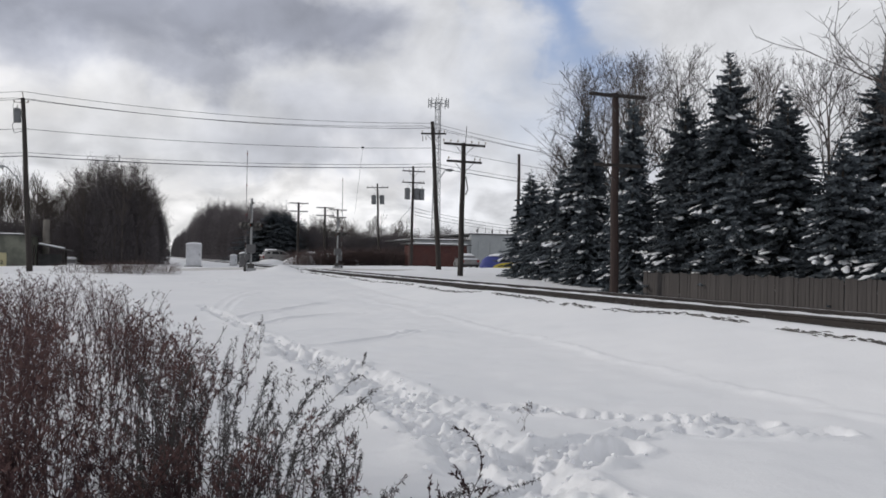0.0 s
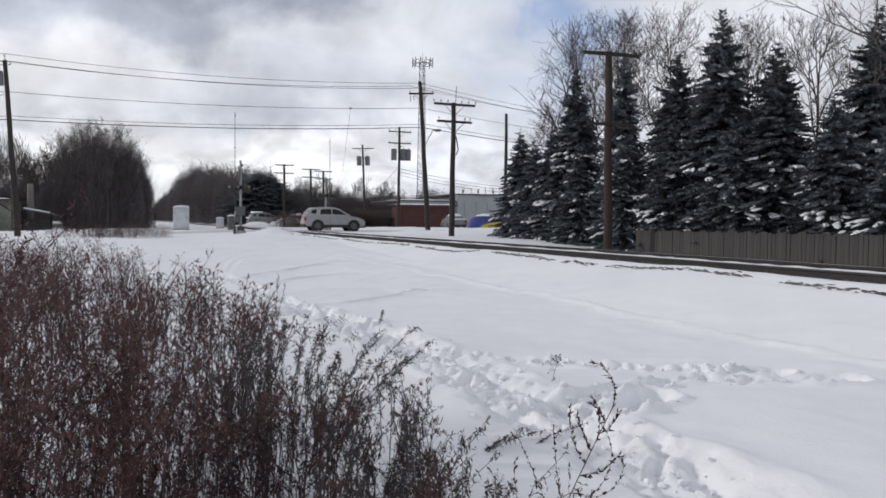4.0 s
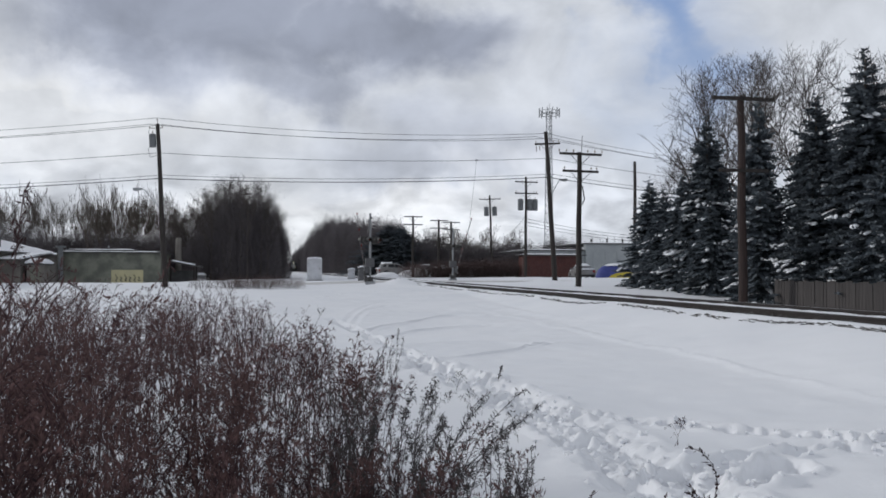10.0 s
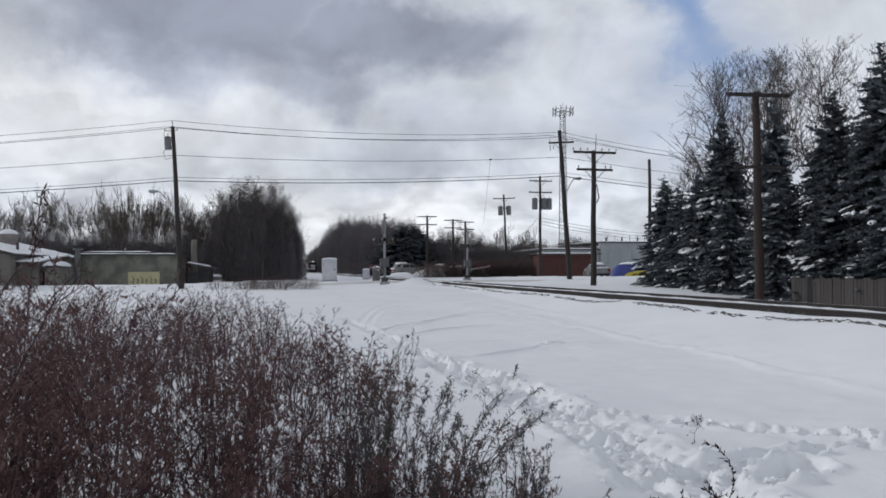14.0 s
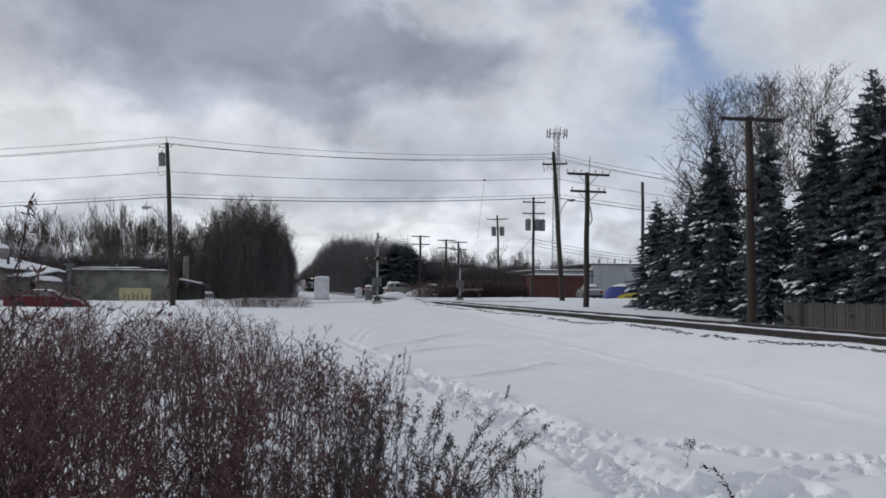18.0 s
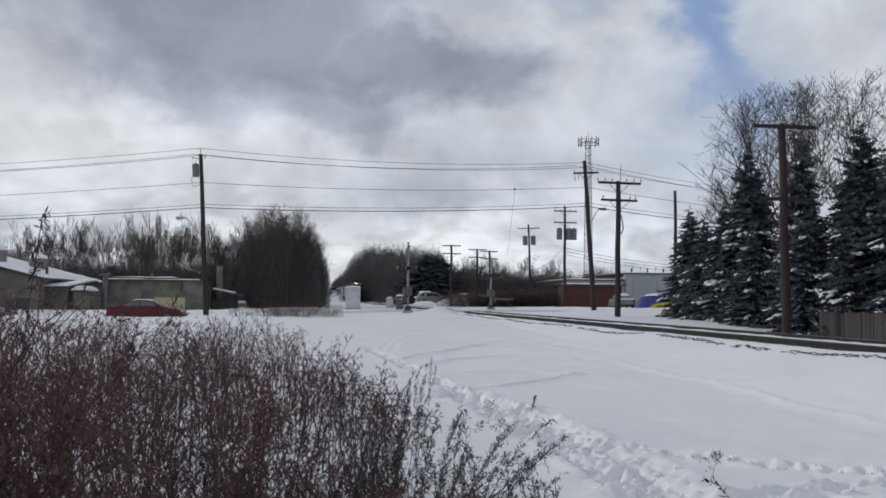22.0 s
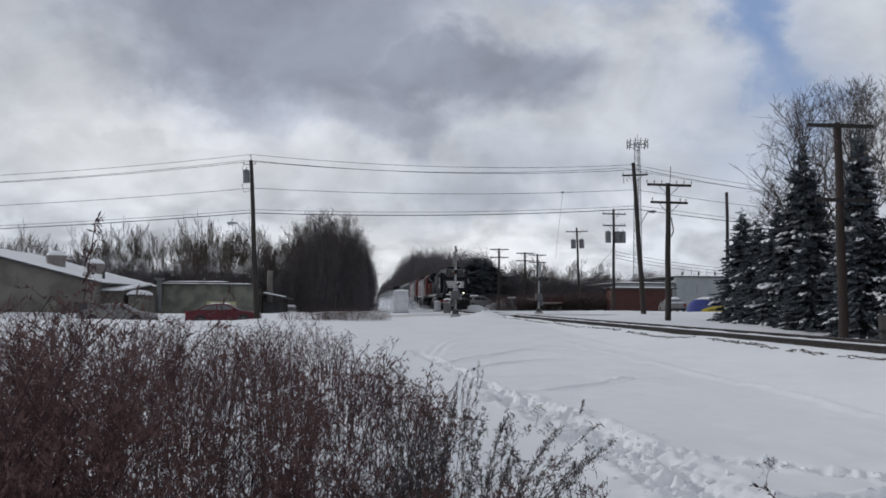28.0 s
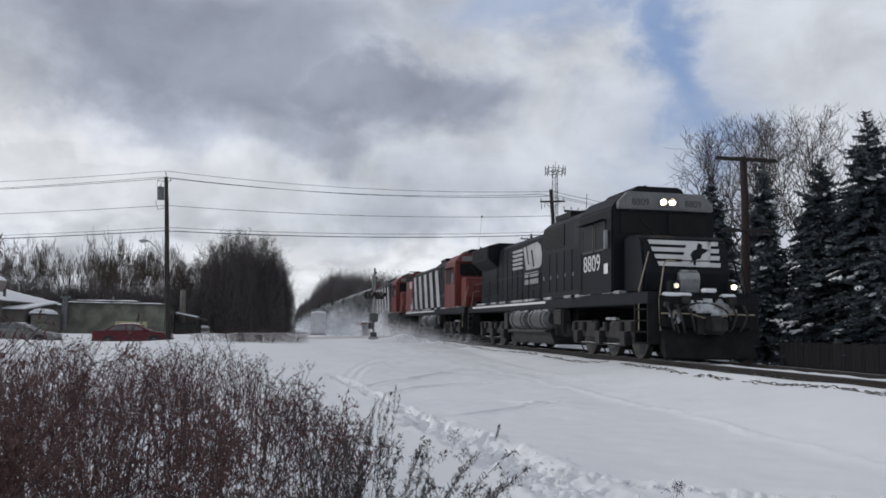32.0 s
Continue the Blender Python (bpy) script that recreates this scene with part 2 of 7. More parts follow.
WEED = mat("dry_goldenrod_stalk", (0.046, 0.024, 0.027), (0.080, 0.042, 0.044), 3, 0.9, 0, vary=0.45)
WEED_LEAF = mat("curled_dead_leaf", (0.025, 0.0125, 0.0155), (0.043, 0.022, 0.025), 3, 0.9, 0, vary=0.5)
WEED_HEAD = mat("dry_seed_head", (0.064, 0.035, 0.036), (0.125, 0.073, 0.066), 3, 0.95, 0, vary=0.55)
WEED_GREY = mat("grey_green_dry_weed", (0.042, 0.039, 0.042), (0.078, 0.071, 0.068), 3, 0.95, 0, vary=0.4)


# ---------------------------------------------------------------- mesh building
class Form:
    """Collects faces and becomes one mesh object."""

    def __init__(self):
        self.v, self.f = [], []

    def face(self, *pts):
        k = len(self.v)
        self.v.extend(tuple(p) for p in pts)
        self.f.append(tuple(range(k, k + len(pts))))
        return self

    def box(self, x0, y0, z0, x1, y1, z1, m=None):
        k = len(self.v)
        pts = [Vector((x, y, z)) for z in (z0, z1) for y in (y0, y1) for x in (x0, x1)]
        self.v.extend(tuple(m @ p if m else p) for p in pts)
        for q in ((0, 2, 3, 1), (4, 5, 7, 6), (0, 1, 5, 4), (2, 6, 7, 3), (0, 4, 6, 2), (1, 3, 7, 5)):
            self.f.append(tuple(k + i for i in q))
        return self

    def tube(self, p0, p1, r0, r1=None, n=8, caps=True):
        r1 = r0 if r1 is None else r1
        p0, p1 = Vector(p0), Vector(p1)
        d = (p1 - p0).normalized() if (p1 - p0).length > 1e-9 else Vector((0, 0, 1))
        a = d.cross(Vector((0, 0, 1)) if abs(d.z) < 0.9 else Vector((1, 0, 0))).normalized()
        b = d.cross(a)
        k = len(self.v)
        for p, r in ((p0, r0), (p1, r1)):
            for i in range(n):
                w = 2 * math.pi * i / n
                self.v.append(tuple(p + (a * math.cos(w) + b * math.sin(w)) * r))
        for i in range(n):
            j = (i + 1) % n
            self.f.append((k + i, k + j, k + n + j, k + n + i))
        if caps:
            self.f.append(tuple(k + i for i in reversed(range(n))))
            self.f.append(tuple(k + n + i for i in range(n)))
        return self

    def path(self, pts, r, n=6):
        for p, q in zip(pts, pts[1:]):
            self.tube(p, q, r, r, n)
        return self

    def prism(self, outline, y0, y1, plane="xz"):
        """An outline in the named plane, pushed along the third axis from y0 to y1."""
        def at(u, v, w):
            return {"xz": (u, w, v), "yz": (w, u, v), "xy": (u, v, w)}[plane]
        k, n = len(self.v), len(outline)
        self.v.extend(at(u, v, y0) for u, v in outline)
        self.v.extend(at(u, v, y1) for u, v in outline)
        for i in range(n):
            j = (i + 1) % n
            self.f.append((k + i, k + j, k + n + j, k + n + i))
        self.f.append(tuple(k + i for i in reversed(range(n))))
        self.f.append(tuple(k + n + i for i in range(n)))
        return self

    def ball(self, c, r, n=8, squash=1.0):
        k = len(self.v)
        rings = max(3, n // 2)
        for i in range(rings + 1):
            a = math.pi * i / rings
            for j in range(n):
                b = 2 * math.pi * j / n
                self.v.append((c[0] + r * math.sin(a) * math.cos(b), c[1] + r * math.sin(a) * math.sin(b), c[2] + r * squash * math.cos(a)))
        for i in range(rings):
            for j in range(n):
                self.f.append((k + i * n + j, k + (i + 1) * n + j, k + (i + 1) * n + (j + 1) % n, k + i * n + (j + 1) % n))
        return self

    def mesh(self, name, material, bevel=0.0, smooth=False, tidy=True):
        me = bpy.data.meshes.new(name)
        me.from_pydata(self.v, [], self.f)
        if tidy or bevel:
            bm = bmesh.new()
            bm.from_mesh(me)
            bmesh.ops.remove_doubles(bm, verts=bm.verts, dist=1e-5)
            bmesh.ops.recalc_face_normals(bm, faces=bm.faces)
            if bevel:
                sharp = [e for e in bm.edges if len(e.link_faces) == 2 and e.calc_face_angle(0) > 0.6]
                bmesh.ops.bevel(bm, geom=sharp, offset=bevel, segments=2, affect="EDGES", clamp_overlap=True)
            bm.to_mesh(me)
            bm.free()
        me.materials.append(material)
        if smooth:
            me.shade_smooth()
        return me


def part(name, form, material, parent=None, label="", bevel=0.0, smooth=False, at=None, tidy=True):
    me = form if isinstance(form, bpy.types.Mesh) else form.mesh(name, material, bevel, smooth, tidy)
    ob = new(name, me)
    if parent:
        ob.parent = parent
    if at:
        ob.matrix_basis = at
    return tagged(ob, label)


def thing(name, label, category, m=None, group="", kind=""):
    ob = new(name)
    ob.empty_display_size = 0.3
    if m:
        ob.matrix_basis = m
    return tagged(ob, label, category, group, kind)


def raw(name, verts, faces, material, smooth=False):
    me = bpy.data.meshes.new(name)
    me.from_pydata(verts, [], faces)
    me.materials.append(material)
    if smooth:
        me.shade_smooth()
    return me


def step(a, lo, hi):
    t = np.clip((a - lo) / (hi - lo), 0, 1)
    return t * t * (3 - 2 * t)


# ---------------------------------------------------------------- ground
def lumps(x, y, s, seed):
    """Smooth value noise for arrays, about -1 to 1."""
    rs = np.random.RandomState(seed)
    g = rs.uniform(-1, 1, (128, 128))
    u, v = x / s, y / s
    iu, iv = np.floor(u).astype(int), np.floor(v).astype(int)
    fu, fv = u - iu, v - iv
    fu, fv = fu * fu * (3 - 2 * fu), fv * fv * (3 - 2 * fv)
    a, b, c, d = (g[(iu + i) % 128, (iv + j) % 128] for i, j in ((0, 0), (1, 0), (0, 1), (1, 1)))
    return (a * (1 - fu) + b * fu) * (1 - fv) + (c * (1 - fu) + d * fu) * fv


def road_z(x):
    """The road climbs to the track and goes on level beyond it."""
    return -0.15 + 0.85 * step(np.asarray(x, float), -12, 8.5)


def ground_z(x, y):
    x, y = np.asarray(x, float), np.asarray(y, float)
    z = 0.56 * step(y, 13, 47) + 0.22 * step(x, 4, 9) * (1 - step(y, 13, 47))
    z = np.where((x < -3) & (y > 60), z - 1.1 * step(-x, 3.5, 8) * step(y, 66, 74), z)
    z = np.where(x > 12.5, 0.02 + 0.66 * step(y, 19, 42), z)
    # bank thrown up by a plough, with a steep crumbled edge on the field's side
    e = x + 0.10 * lumps(x, y, 1.3, 3) + 0.05 * lumps(x, y, 0.4, 2)
    crumb = np.abs(lumps(x, y, 0.23, 4)) + 0.7 * np.abs(lumps(x, y, 0.11, 1))
    z = z + (1 - step(y, 16, 34)) * (0.022 * step(e, 6.45, 6.70) * (1 - step(e, 6.75, 7.3)) + 0.075 * step(e, 6.9, 7.45) * (1 - step(e, 7.6, 8.6)) + 0.03 * crumb * np.exp(-(((e - 7.35) / 0.28) ** 2)) + 0.022 * crumb * np.exp(-(((e - 6.62) / 0.10) ** 2)))
    d = np.abs(x - TRACK_X)
    bed = np.where(d < 1.0, 0.36, 0.645 - 0.20 * np.clip(d - 1.3, 0, None))
    z = np.where(d < 1.0, np.minimum(z, 0.36), z)
    z = np.where(d < 4, np.maximum(z, bed), z)
    on_road = step(y, 52.8, 54.2) * (1 - step(y, 65.5, 67))
    left = 1 - step(x, -6.5, -1.5)
    right = step(x, 14.5, 17)
    z = z + (0.26 + 0.10 * lumps(x, y, 1.7, 5)) * np.exp(-(((y - 51.3) / 0.9) ** 2)) * (left * 0.25 + right * 0.7)
    z = z + 0.40 * np.exp(-(((x - 7.9) / 1.1) ** 2) - ((y - 52.0) / 1.2) ** 2)   # mound where the plough turned
    z = z + 0.25 * np.exp(-(((y - 68.2) / 1.0) ** 2)) * (left + right)
    z = z - 0.28 * step(-x, 2.5, 9) * step(y, 38, 50) * (1 - step(y, 66, 70))
    z = z * (1 - on_road) + road_z(x) * on_road
    rough = 0.022 * lumps(x, y, 0.9, 6) + 0.012 * lumps(x, y, 0.3, 7) + 0.05 * lumps(x, y, 4.0, 8)
    z = z + rough * (1 - on_road) * (1 - 0.6 * np.exp(-((d / 2.0) ** 2)))
    # drifts among the weeds
    field = (1 - step(x, 0.2, 1.6)) * (1 - step(y, 17, 22))
    z = z + field * (0.05 + 0.07 * lumps(x, y, 0.6, 9))
    return z


def trodden(n, pts, spread, rs):
    """Footprints strewn along a line of places."""
    pts = [Vector(p) for p in pts]
    seg = [(q - p).length for p, q in zip(pts, pts[1:])]
    out = []
    for i in range(n):
        s = sum(seg) * (i + rs.uniform(0, 1)) / n
        for (p, q), l in zip(zip(pts, pts[1:]), seg):
            if s <= l:
                c = p.lerp(q, s / l)
                out.append((c.x + rs.normal(0, spread), c.y + rs.normal(0, spread), rs.uniform(0.06, 0.13)))
                break
            s -= l
    return out


def make_ground():
    def spaced(parts):
        out = []
        for a, b, d in parts:
            out.extend(np.arange(a, b, d))
        return np.array(out)
    xs = np.concatenate([-np.geomspace(3500, 30, 14), spaced(((-30, -8, 1.0), (-8, -0.5, 0.16), (-0.5, 1.8, 0.07), (1.8, 2.2, 0.05), (2.2, 6.4, 0.03), (6.4, 7.7, 0.04), (7.7, 8.8, 0.11), (8.8, 9.8, 0.07), (9.8, 14.5, 0.14), (14.5, 30, 0.5))), np.geomspace(30, 3500, 16)])
    ys = np.concatenate([-np.geomspace(3500, 4, 10), spaced(((-4, 2, 0.5), (2, 4, 0.12), (4, 10, 0.032), (10, 17, 0.042), (17, 30, 0.07), (30, 50, 0.3), (50, 54.4, 0.14), (54.4, 65, 0.6), (65, 70, 0.25), (70, 100, 2.0))), np.geomspace(100, 4000, 16)])
    X, Y = np.meshgrid(xs, ys)
    Z = ground_z(X, Y)
    rs = np.random.RandomState(5)

    def away(line):
        """Distance of every place from a line of places."""
        best = np.full(X.shape, 99.0)
        for (x0, y0), (x1, y1) in zip(line, line[1:]):
            t = np.clip(((X - x0) * (x1 - x0) + (Y - y0) * (y1 - y0)) / ((x1 - x0) ** 2 + (y1 - y0) ** 2), 0, 1)
            best = np.minimum(best, np.hypot(X - x0 - t * (x1 - x0), Y - y0 - t * (y1 - y0)))
        return best
    paths = (([(2.65, 3.4), (2.62, 4.6), (2.62, 5.4), (2.78, 6.6), (2.85, 7.8), (2.80, 9.3), (2.75, 10.5), (2.5, 12.2), (2.4, 13.2)], 0.36, 0.095, 70), ([(2.4, 13), (2.3, 15.5), (2.1, 19), (1.6, 24)], 0.16, 0.05, 22),
             ([(2.9, 8.95), (3.42, 8.4), (3.9, 8.0), (4.3, 7.5), (4.7, 7.07), (5.1, 6.74), (5.6, 6.25)], 0.11, 0.05, 24), ([(2.95, 5.85), (3.5, 6.03), (4.2, 6.3), (4.8, 6.27), (5.1, 6.0), (5.75, 5.7)], 0.17, 0.10, 22),
             ([(2.85, 5.62), (3.3, 5.5), (3.75, 5.72)], 0.20, 0.11, 12), ([(4.9, 6.5), (5.3, 6.55), (5.6, 6.3)], 0.12, 0.06, 6))
    clods = 0.052 * lumps(X, Y, 0.26, 14) + 0.066 * np.abs(lumps(X, Y, 0.13, 15)) + 0.045 * np.abs(lumps(X, Y, 0.07, 16)) - 0.045
    for line, wide, deep, many in paths:
        d = away(line) + 0.08 * lumps(X, Y, 0.4, 12)
        Z += -deep * np.exp(-((d / wide) ** 6)) + 0.45 * deep * np.exp(-(((d - 1.4 * wide) / (0.35 * wide)) ** 2)) * (0.6 + 0.8 * lumps(X, Y, 0.25, 17)) + clods * min(1.0, 0.35 + 1.9 * wide) * np.exp(-((d / (1.35 * wide)) ** 6))
    prints = [p for line, wide, deep, many in paths for p in trodden(many, line, wide * 0.42, rs)]
    for px_, py_, deep in prints:
        i0, i1 = np.searchsorted(xs, (px_ - 0.5, px_ + 0.5))
        j0, j1 = np.searchsorted(ys, (py_ - 0.5, py_ + 0.5))
        sx, sy = X[j0:j1, i0:i1] - px_, Y[j0:j1, i0:i1] - py_
        a = rs.uniform(0.3, 1.6)
        u, v = sx * math.cos(a) + sy * math.sin(a), -sx * math.sin(a) + sy * math.cos(a)
        r = np.sqrt((u / 0.15) ** 2 + (v / 0.065) ** 2)
        Z[j0:j1, i0:i1] += -0.6 * deep * np.exp(-(r ** 6)) + 0.012 * np.exp(-(((r - 1.4) / 0.4) ** 2))
    # wheel ruts that sweep over the open snow
    def curve(pts, n=10):
        out, P = [], [pts[0]] + list(pts) + [pts[-1]]
        for i in range(1, len(P) - 2):
            for k in range(n):
                t = k / n
                out.append(tuple(0.5 * (2 * P[i][c] + (P[i + 1][c] - P[i - 1][c]) * t + (2 * P[i - 1][c] - 5 * P[i][c] + 4 * P[i + 1][c] - P[i + 2][c]) * t * t + (3 * P[i][c] - P[i - 1][c] - 3 * P[i + 1][c] + P[i + 2][c]) * t ** 3) for c in (0, 1)))
        return out + [pts[-1]]
    ruts = (((1.5, 19.6), (1.67, 21.1), (2.77, 27.5), (4.3, 32.4), (5.85, 34.2), (7.0, 33.6)), ((1.9, 20.4), (2.4, 24.0), (3.3, 28.0), (4.8, 31.2)),
            ((2.29, 20.3), (3.63, 22.4), (5.16, 24.4), (6.01, 24.0)), ((2.57, 18.4), (3.41, 19.8), (5.21, 20.7)), ((1.98, 16.5), (3.2, 16.5), (4.46, 16.3), (5.06, 15.7)),
            ((2.27, 13.7), (3.26, 14.1), (4.3, 14.85), (5.06, 15.7), (5.4, 16.0)), ((1.8, 34.0), (3.4, 38.0), (6.0, 41.0), (8.0, 40.0)), ((0.9, 44.0), (2.4, 47.5), (4.8, 49.0), (7.0, 48.0)))
    for k, pts in enumerate(ruts):
        d = away(curve(pts)) + 0.03 * lumps(X, Y, 0.3, 18)
        Z -= (0.013 if k < 2 else 0.048) * np.exp(-((np.abs(d) / 0.085) ** 3)) * np.clip(0.6 + 0.6 * lumps(X, Y, 0.6, 13), 0.1, 1.2) - (0.006 if k < 2 else 0.020) * np.exp(-(((d - 0.17) / 0.06) ** 2))
    nx, ny = len(xs), len(ys)
    verts = np.stack([X.ravel(), Y.ravel(), Z.ravel()], 1).tolist()
    faces = [(j * nx + i, j * nx + i + 1, (j + 1) * nx + i + 1, (j + 1) * nx + i) for j in range(ny - 1) for i in range(nx - 1)]
    # broken crusts and clods kicked out of the trodden paths
    v, f = [], []
    bm = bmesh.new()
    bmesh.ops.create_icosphere(bm, subdivisions=1, radius=1.0)
    ball, skin = np.array([tuple(e.co) for e in bm.verts]), [tuple(e.index for e in c.verts) for c in bm.faces]
    bm.free()
    for line, wide, deep, many in paths:
        for cx, cy, _ in trodden(many * 13, line, wide * 0.62, rs):
            r = 0.008 + 0.036 * rs.uniform(0, 1) ** 2.4
            i, j = min(np.searchsorted(xs, cx), nx - 1), min(np.searchsorted(ys, cy), ny - 1)
            q = ball * (1, rs.uniform(0.5, 1.0), rs.uniform(0.45, 0.9)) * r * rs.uniform(0.65, 1.3, (len(ball), 1))
            w = rs.uniform(0, 6.3)
            k = len(v)
            v.extend((cx + a * math.cos(w) - b * math.sin(w), cy + a * math.sin(w) + b * math.cos(w), Z[j, i] + c + r * 0.15) for a, b, c in q)
            f.extend(tuple(k + e for e in face) for face in skin)
    tagged(new("snow_clods", raw("snow_clods", v, f, SNOW)), "loose clods of snow kicked out of the footpath", "snow", kind="stuff")
    g = new("ground", raw("ground", verts, faces, SNOW, True))
    tagged(g, "open field under trodden white snow with wheel ruts", "ground", kind="structure")


make_ground()


# ---------------------------------------------------------------- railway
def make_track():
    track = thing("railway_track", "single railway track with rusty rails, half buried in snow", "railway track", kind="structure")
    for s in (-1, 1):
        x = TRACK_X + s * 0.7525
        prof = [(-0.07, 0), (0.07, 0), (0.07, 0.012), (0.012, 0.03), (0.012, 0.13), (0.036, 0.14), (0.036, 0.172), (-0.036, 0.172), (-0.036, 0.14), (-0.012, 0.13), (-0.012, 0.03), (-0.07, 0.012)]
        part("rail", Form().prism([(x + u, RAIL_Z - 0.172 + v) for u, v in prof], -60, 900), RAIL, track)
        part("rail_head", Form().box(x - 0.030, -60, RAIL_Z - 0.002, x + 0.030, 900, RAIL_Z + 0.004), RAIL_TOP, track, "polished running surface of the rail")
    # snow packed between the rails, with the tie ends bare
    rs = np.random.RandomState(2)
    ys = np.concatenate([np.arange(-20, 60, 0.5), np.geomspace(60, 900, 30)])
    for name, x0, x1, zz in (("snow_between_rails", TRACK_X - 0.67, TRACK_X + 0.67, RAIL_Z - 0.085), ("snow_beside_rail", TRACK_X + 1.25, TRACK_X + 1.9, RAIL_Z - 0.24)):
        v, f = [], []
        cols = np.linspace(x0, x1, 8)
        for y in ys:
            for i, x in enumerate(cols):
                edge = min(i, 7 - i)
                v.append((x, y, zz + (0.045 * min(edge, 2) / 2) + rs.uniform(-0.02, 0.02) - (0.12 if edge == 0 else 0)))
        n = len(cols)
        for j in range(len(ys) - 1):
            for i in range(n - 1):
                f.append((j * n + i, j * n + i + 1, (j + 1) * n + i + 1, (j + 1) * n + i))
        part(name, raw(name, v, f, SNOW, True), SNOW, track)
    # ballast shoulder: a bank of stones on the side of the field
    rs = np.random.RandomState(4)
    v, f = [], []
    def stone(x, y, z, r, long=1.0):
        k = len(v)
        p = rs.normal(0, 1, (6, 3)) * 0.25 + np.array([(1, 0, 0), (-1, 0, 0), (0, 1, 0), (0, -1, 0), (0, 0, 1), (0, 0, -1)])
        v.extend((p * (r, r * long, r) + (x, y, z)).tolist())
        for q in ((0, 2, 4), (2, 1, 4), (1, 3, 4), (3, 0, 4), (2, 0, 5), (1, 2, 5), (3, 1, 5), (0, 3, 5)):
            f.append(tuple(k + i for i in q))
    for y0, y1, step_, r in ((4, 40, 0.055, 0.045), (40, 80, 0.16, 0.07)):
        for y in np.arange(y0, y1, step_):
            for _ in range(6):
                u = rs.uniform(0, 1)
                x = TRACK_X - 0.84 - 0.24 * u
                stone(x, y + rs.uniform(-0.1, 0.1), RAIL_Z - 0.15 - 0.07 * u + rs.uniform(-0.02, 0.03), r * rs.uniform(0.6, 1.3))
        for y in np.arange(y0, y1, step_ * 2.5):
            for _ in range(3):
                x = TRACK_X + rs.uniform(0.85, 1.5)
                stone(x, y + rs.uniform(-0.1, 0.1), RAIL_Z - 0.15 - 0.16 * (x - TRACK_X - 0.85) + 0.01, r * rs.uniform(0.6, 1.3))
            for _ in range(5 if math.sin(y * 1.1) + math.sin(y * 2.9) > -1.1 else 0):
                x = TRACK_X - 1.58 + 0.08 * math.sin(y * 0.7) + rs.normal(0, 0.05)
                stone(x, y + rs.uniform(-0.1, 0.1), float(ground_z(x, y)) + 0.002, r * rs.uniform(0.2, 0.42), rs.uniform(3.0, 8.0))
    b = part("ballast", raw("ballast", v, f, BALLAST), BALLAST, track, "dark crushed stone bank")
    tagged(b, kind="stuff")
    bank = Form().prism([(TRACK_X + 1.55, 0.2), (TRACK_X + 1.55, RAIL_Z - 0.30), (TRACK_X + 0.84, RAIL_Z - 0.17), (TRACK_X - 0.84, RAIL_Z - 0.17), (TRACK_X - 1.25, RAIL_Z - 0.24), (TRACK_X - 1.25, 0.2)], -60, 54)
    part("ballast_bank", bank, BALLAST, track)
    tie = Form().box(-1.12, -0.115, -0.17, 1.12, 0.115, 0.0).mesh("tie", TIE, bevel=0.012)
    for i in range(110):
        part("tie", tie, TIE, track, at=pose(TRACK_X + 0.02 * math.sin(i * 7.1), 3 + i * 0.53, RAIL_Z - 0.160, 0, 0, 0.6 * math.sin(i * 3.3)))


make_track()


def make_crossing():
    """Road over the track: packed snow with bare wheel lanes."""
    lane = mat("dirty_packed_snow", (0.42, 0.41, 0.41), (0.62, 0.62, 0.63), 0.8, 0.8, 0.2, 12)
    for x0, x1 in ((-400.0, TRACK_X - 1.4), (TRACK_X + 1.4, 400.0)):
        xs = np.unique(np.concatenate([np.linspace(x0, x1, 12), np.clip(np.linspace(-14, 10, 33), x0, x1)]))
        v = [(x, y, float(road_z(x)) + 0.012 - (0.06 if j in (0, 7) else 0.0)) for x in xs for j, y in enumerate((54.6, 55.0, 56.6, 58.0, 61.0, 62.8, 64.2, 64.8))]
        f = [(i * 8 + j, (i + 1) * 8 + j, (i + 1) * 8 + j + 1, i * 8 + j + 1) for i in range(len(xs) - 1) for j in range(7)]
        tagged(new("road", raw("road", v, f, lane, True)), "snow-packed two-lane road that crosses the track", "road", kind="structure")
    deck = thing("crossing_deck", "dark timber crossing panels between the rails", "level crossing", kind="structure")
    for x0, x1 in ((-1.4, -0.82), (-0.66, 0.66), (0.82, 1.4)):
        for i in range(9):
            part("panel", Form().box(TRACK_X + x0, 55 + i * 1.04, RAIL_Z - 0.16, TRACK_X + x1, 55 + i * 1.04 + 1.0, RAIL_Z - 0.015), TIE, deck, bevel=0.01)


make_crossing()


# ---------------------------------------------------------------- poles and cables
def crossarm(pole, z, half, y_off=-0.16, pins=(), turn=0.0, w=0.055):
    m = pose(0, 0, z, 0, 0, turn)
    arm = part("crossarm", Form().box(-half, y_off - w, -0.06, half, y_off + w, 0.06), WOOD_POLE, pole, bevel=0.008, at=m)
    for s in (-1, 1):
        part("brace", Form().tube((s * 0.55, y_off, -0.05), (s * 0.05, y_off + 0.06, -0.55), 0.016), DARK_STEEL, pole, at=m)
    for u in pins:
        part("insulator", Form().tube((u, y_off, 0.06), (u, y_off, 0.13), 0.014).tube((u, y_off, 0.13), (u, y_off, 0.17), 0.045, 0.05).tube((u, y_off, 0.18), (u, y_off, 0.24), 0.04, 0.025), PORCELAIN, arm)
    return arm


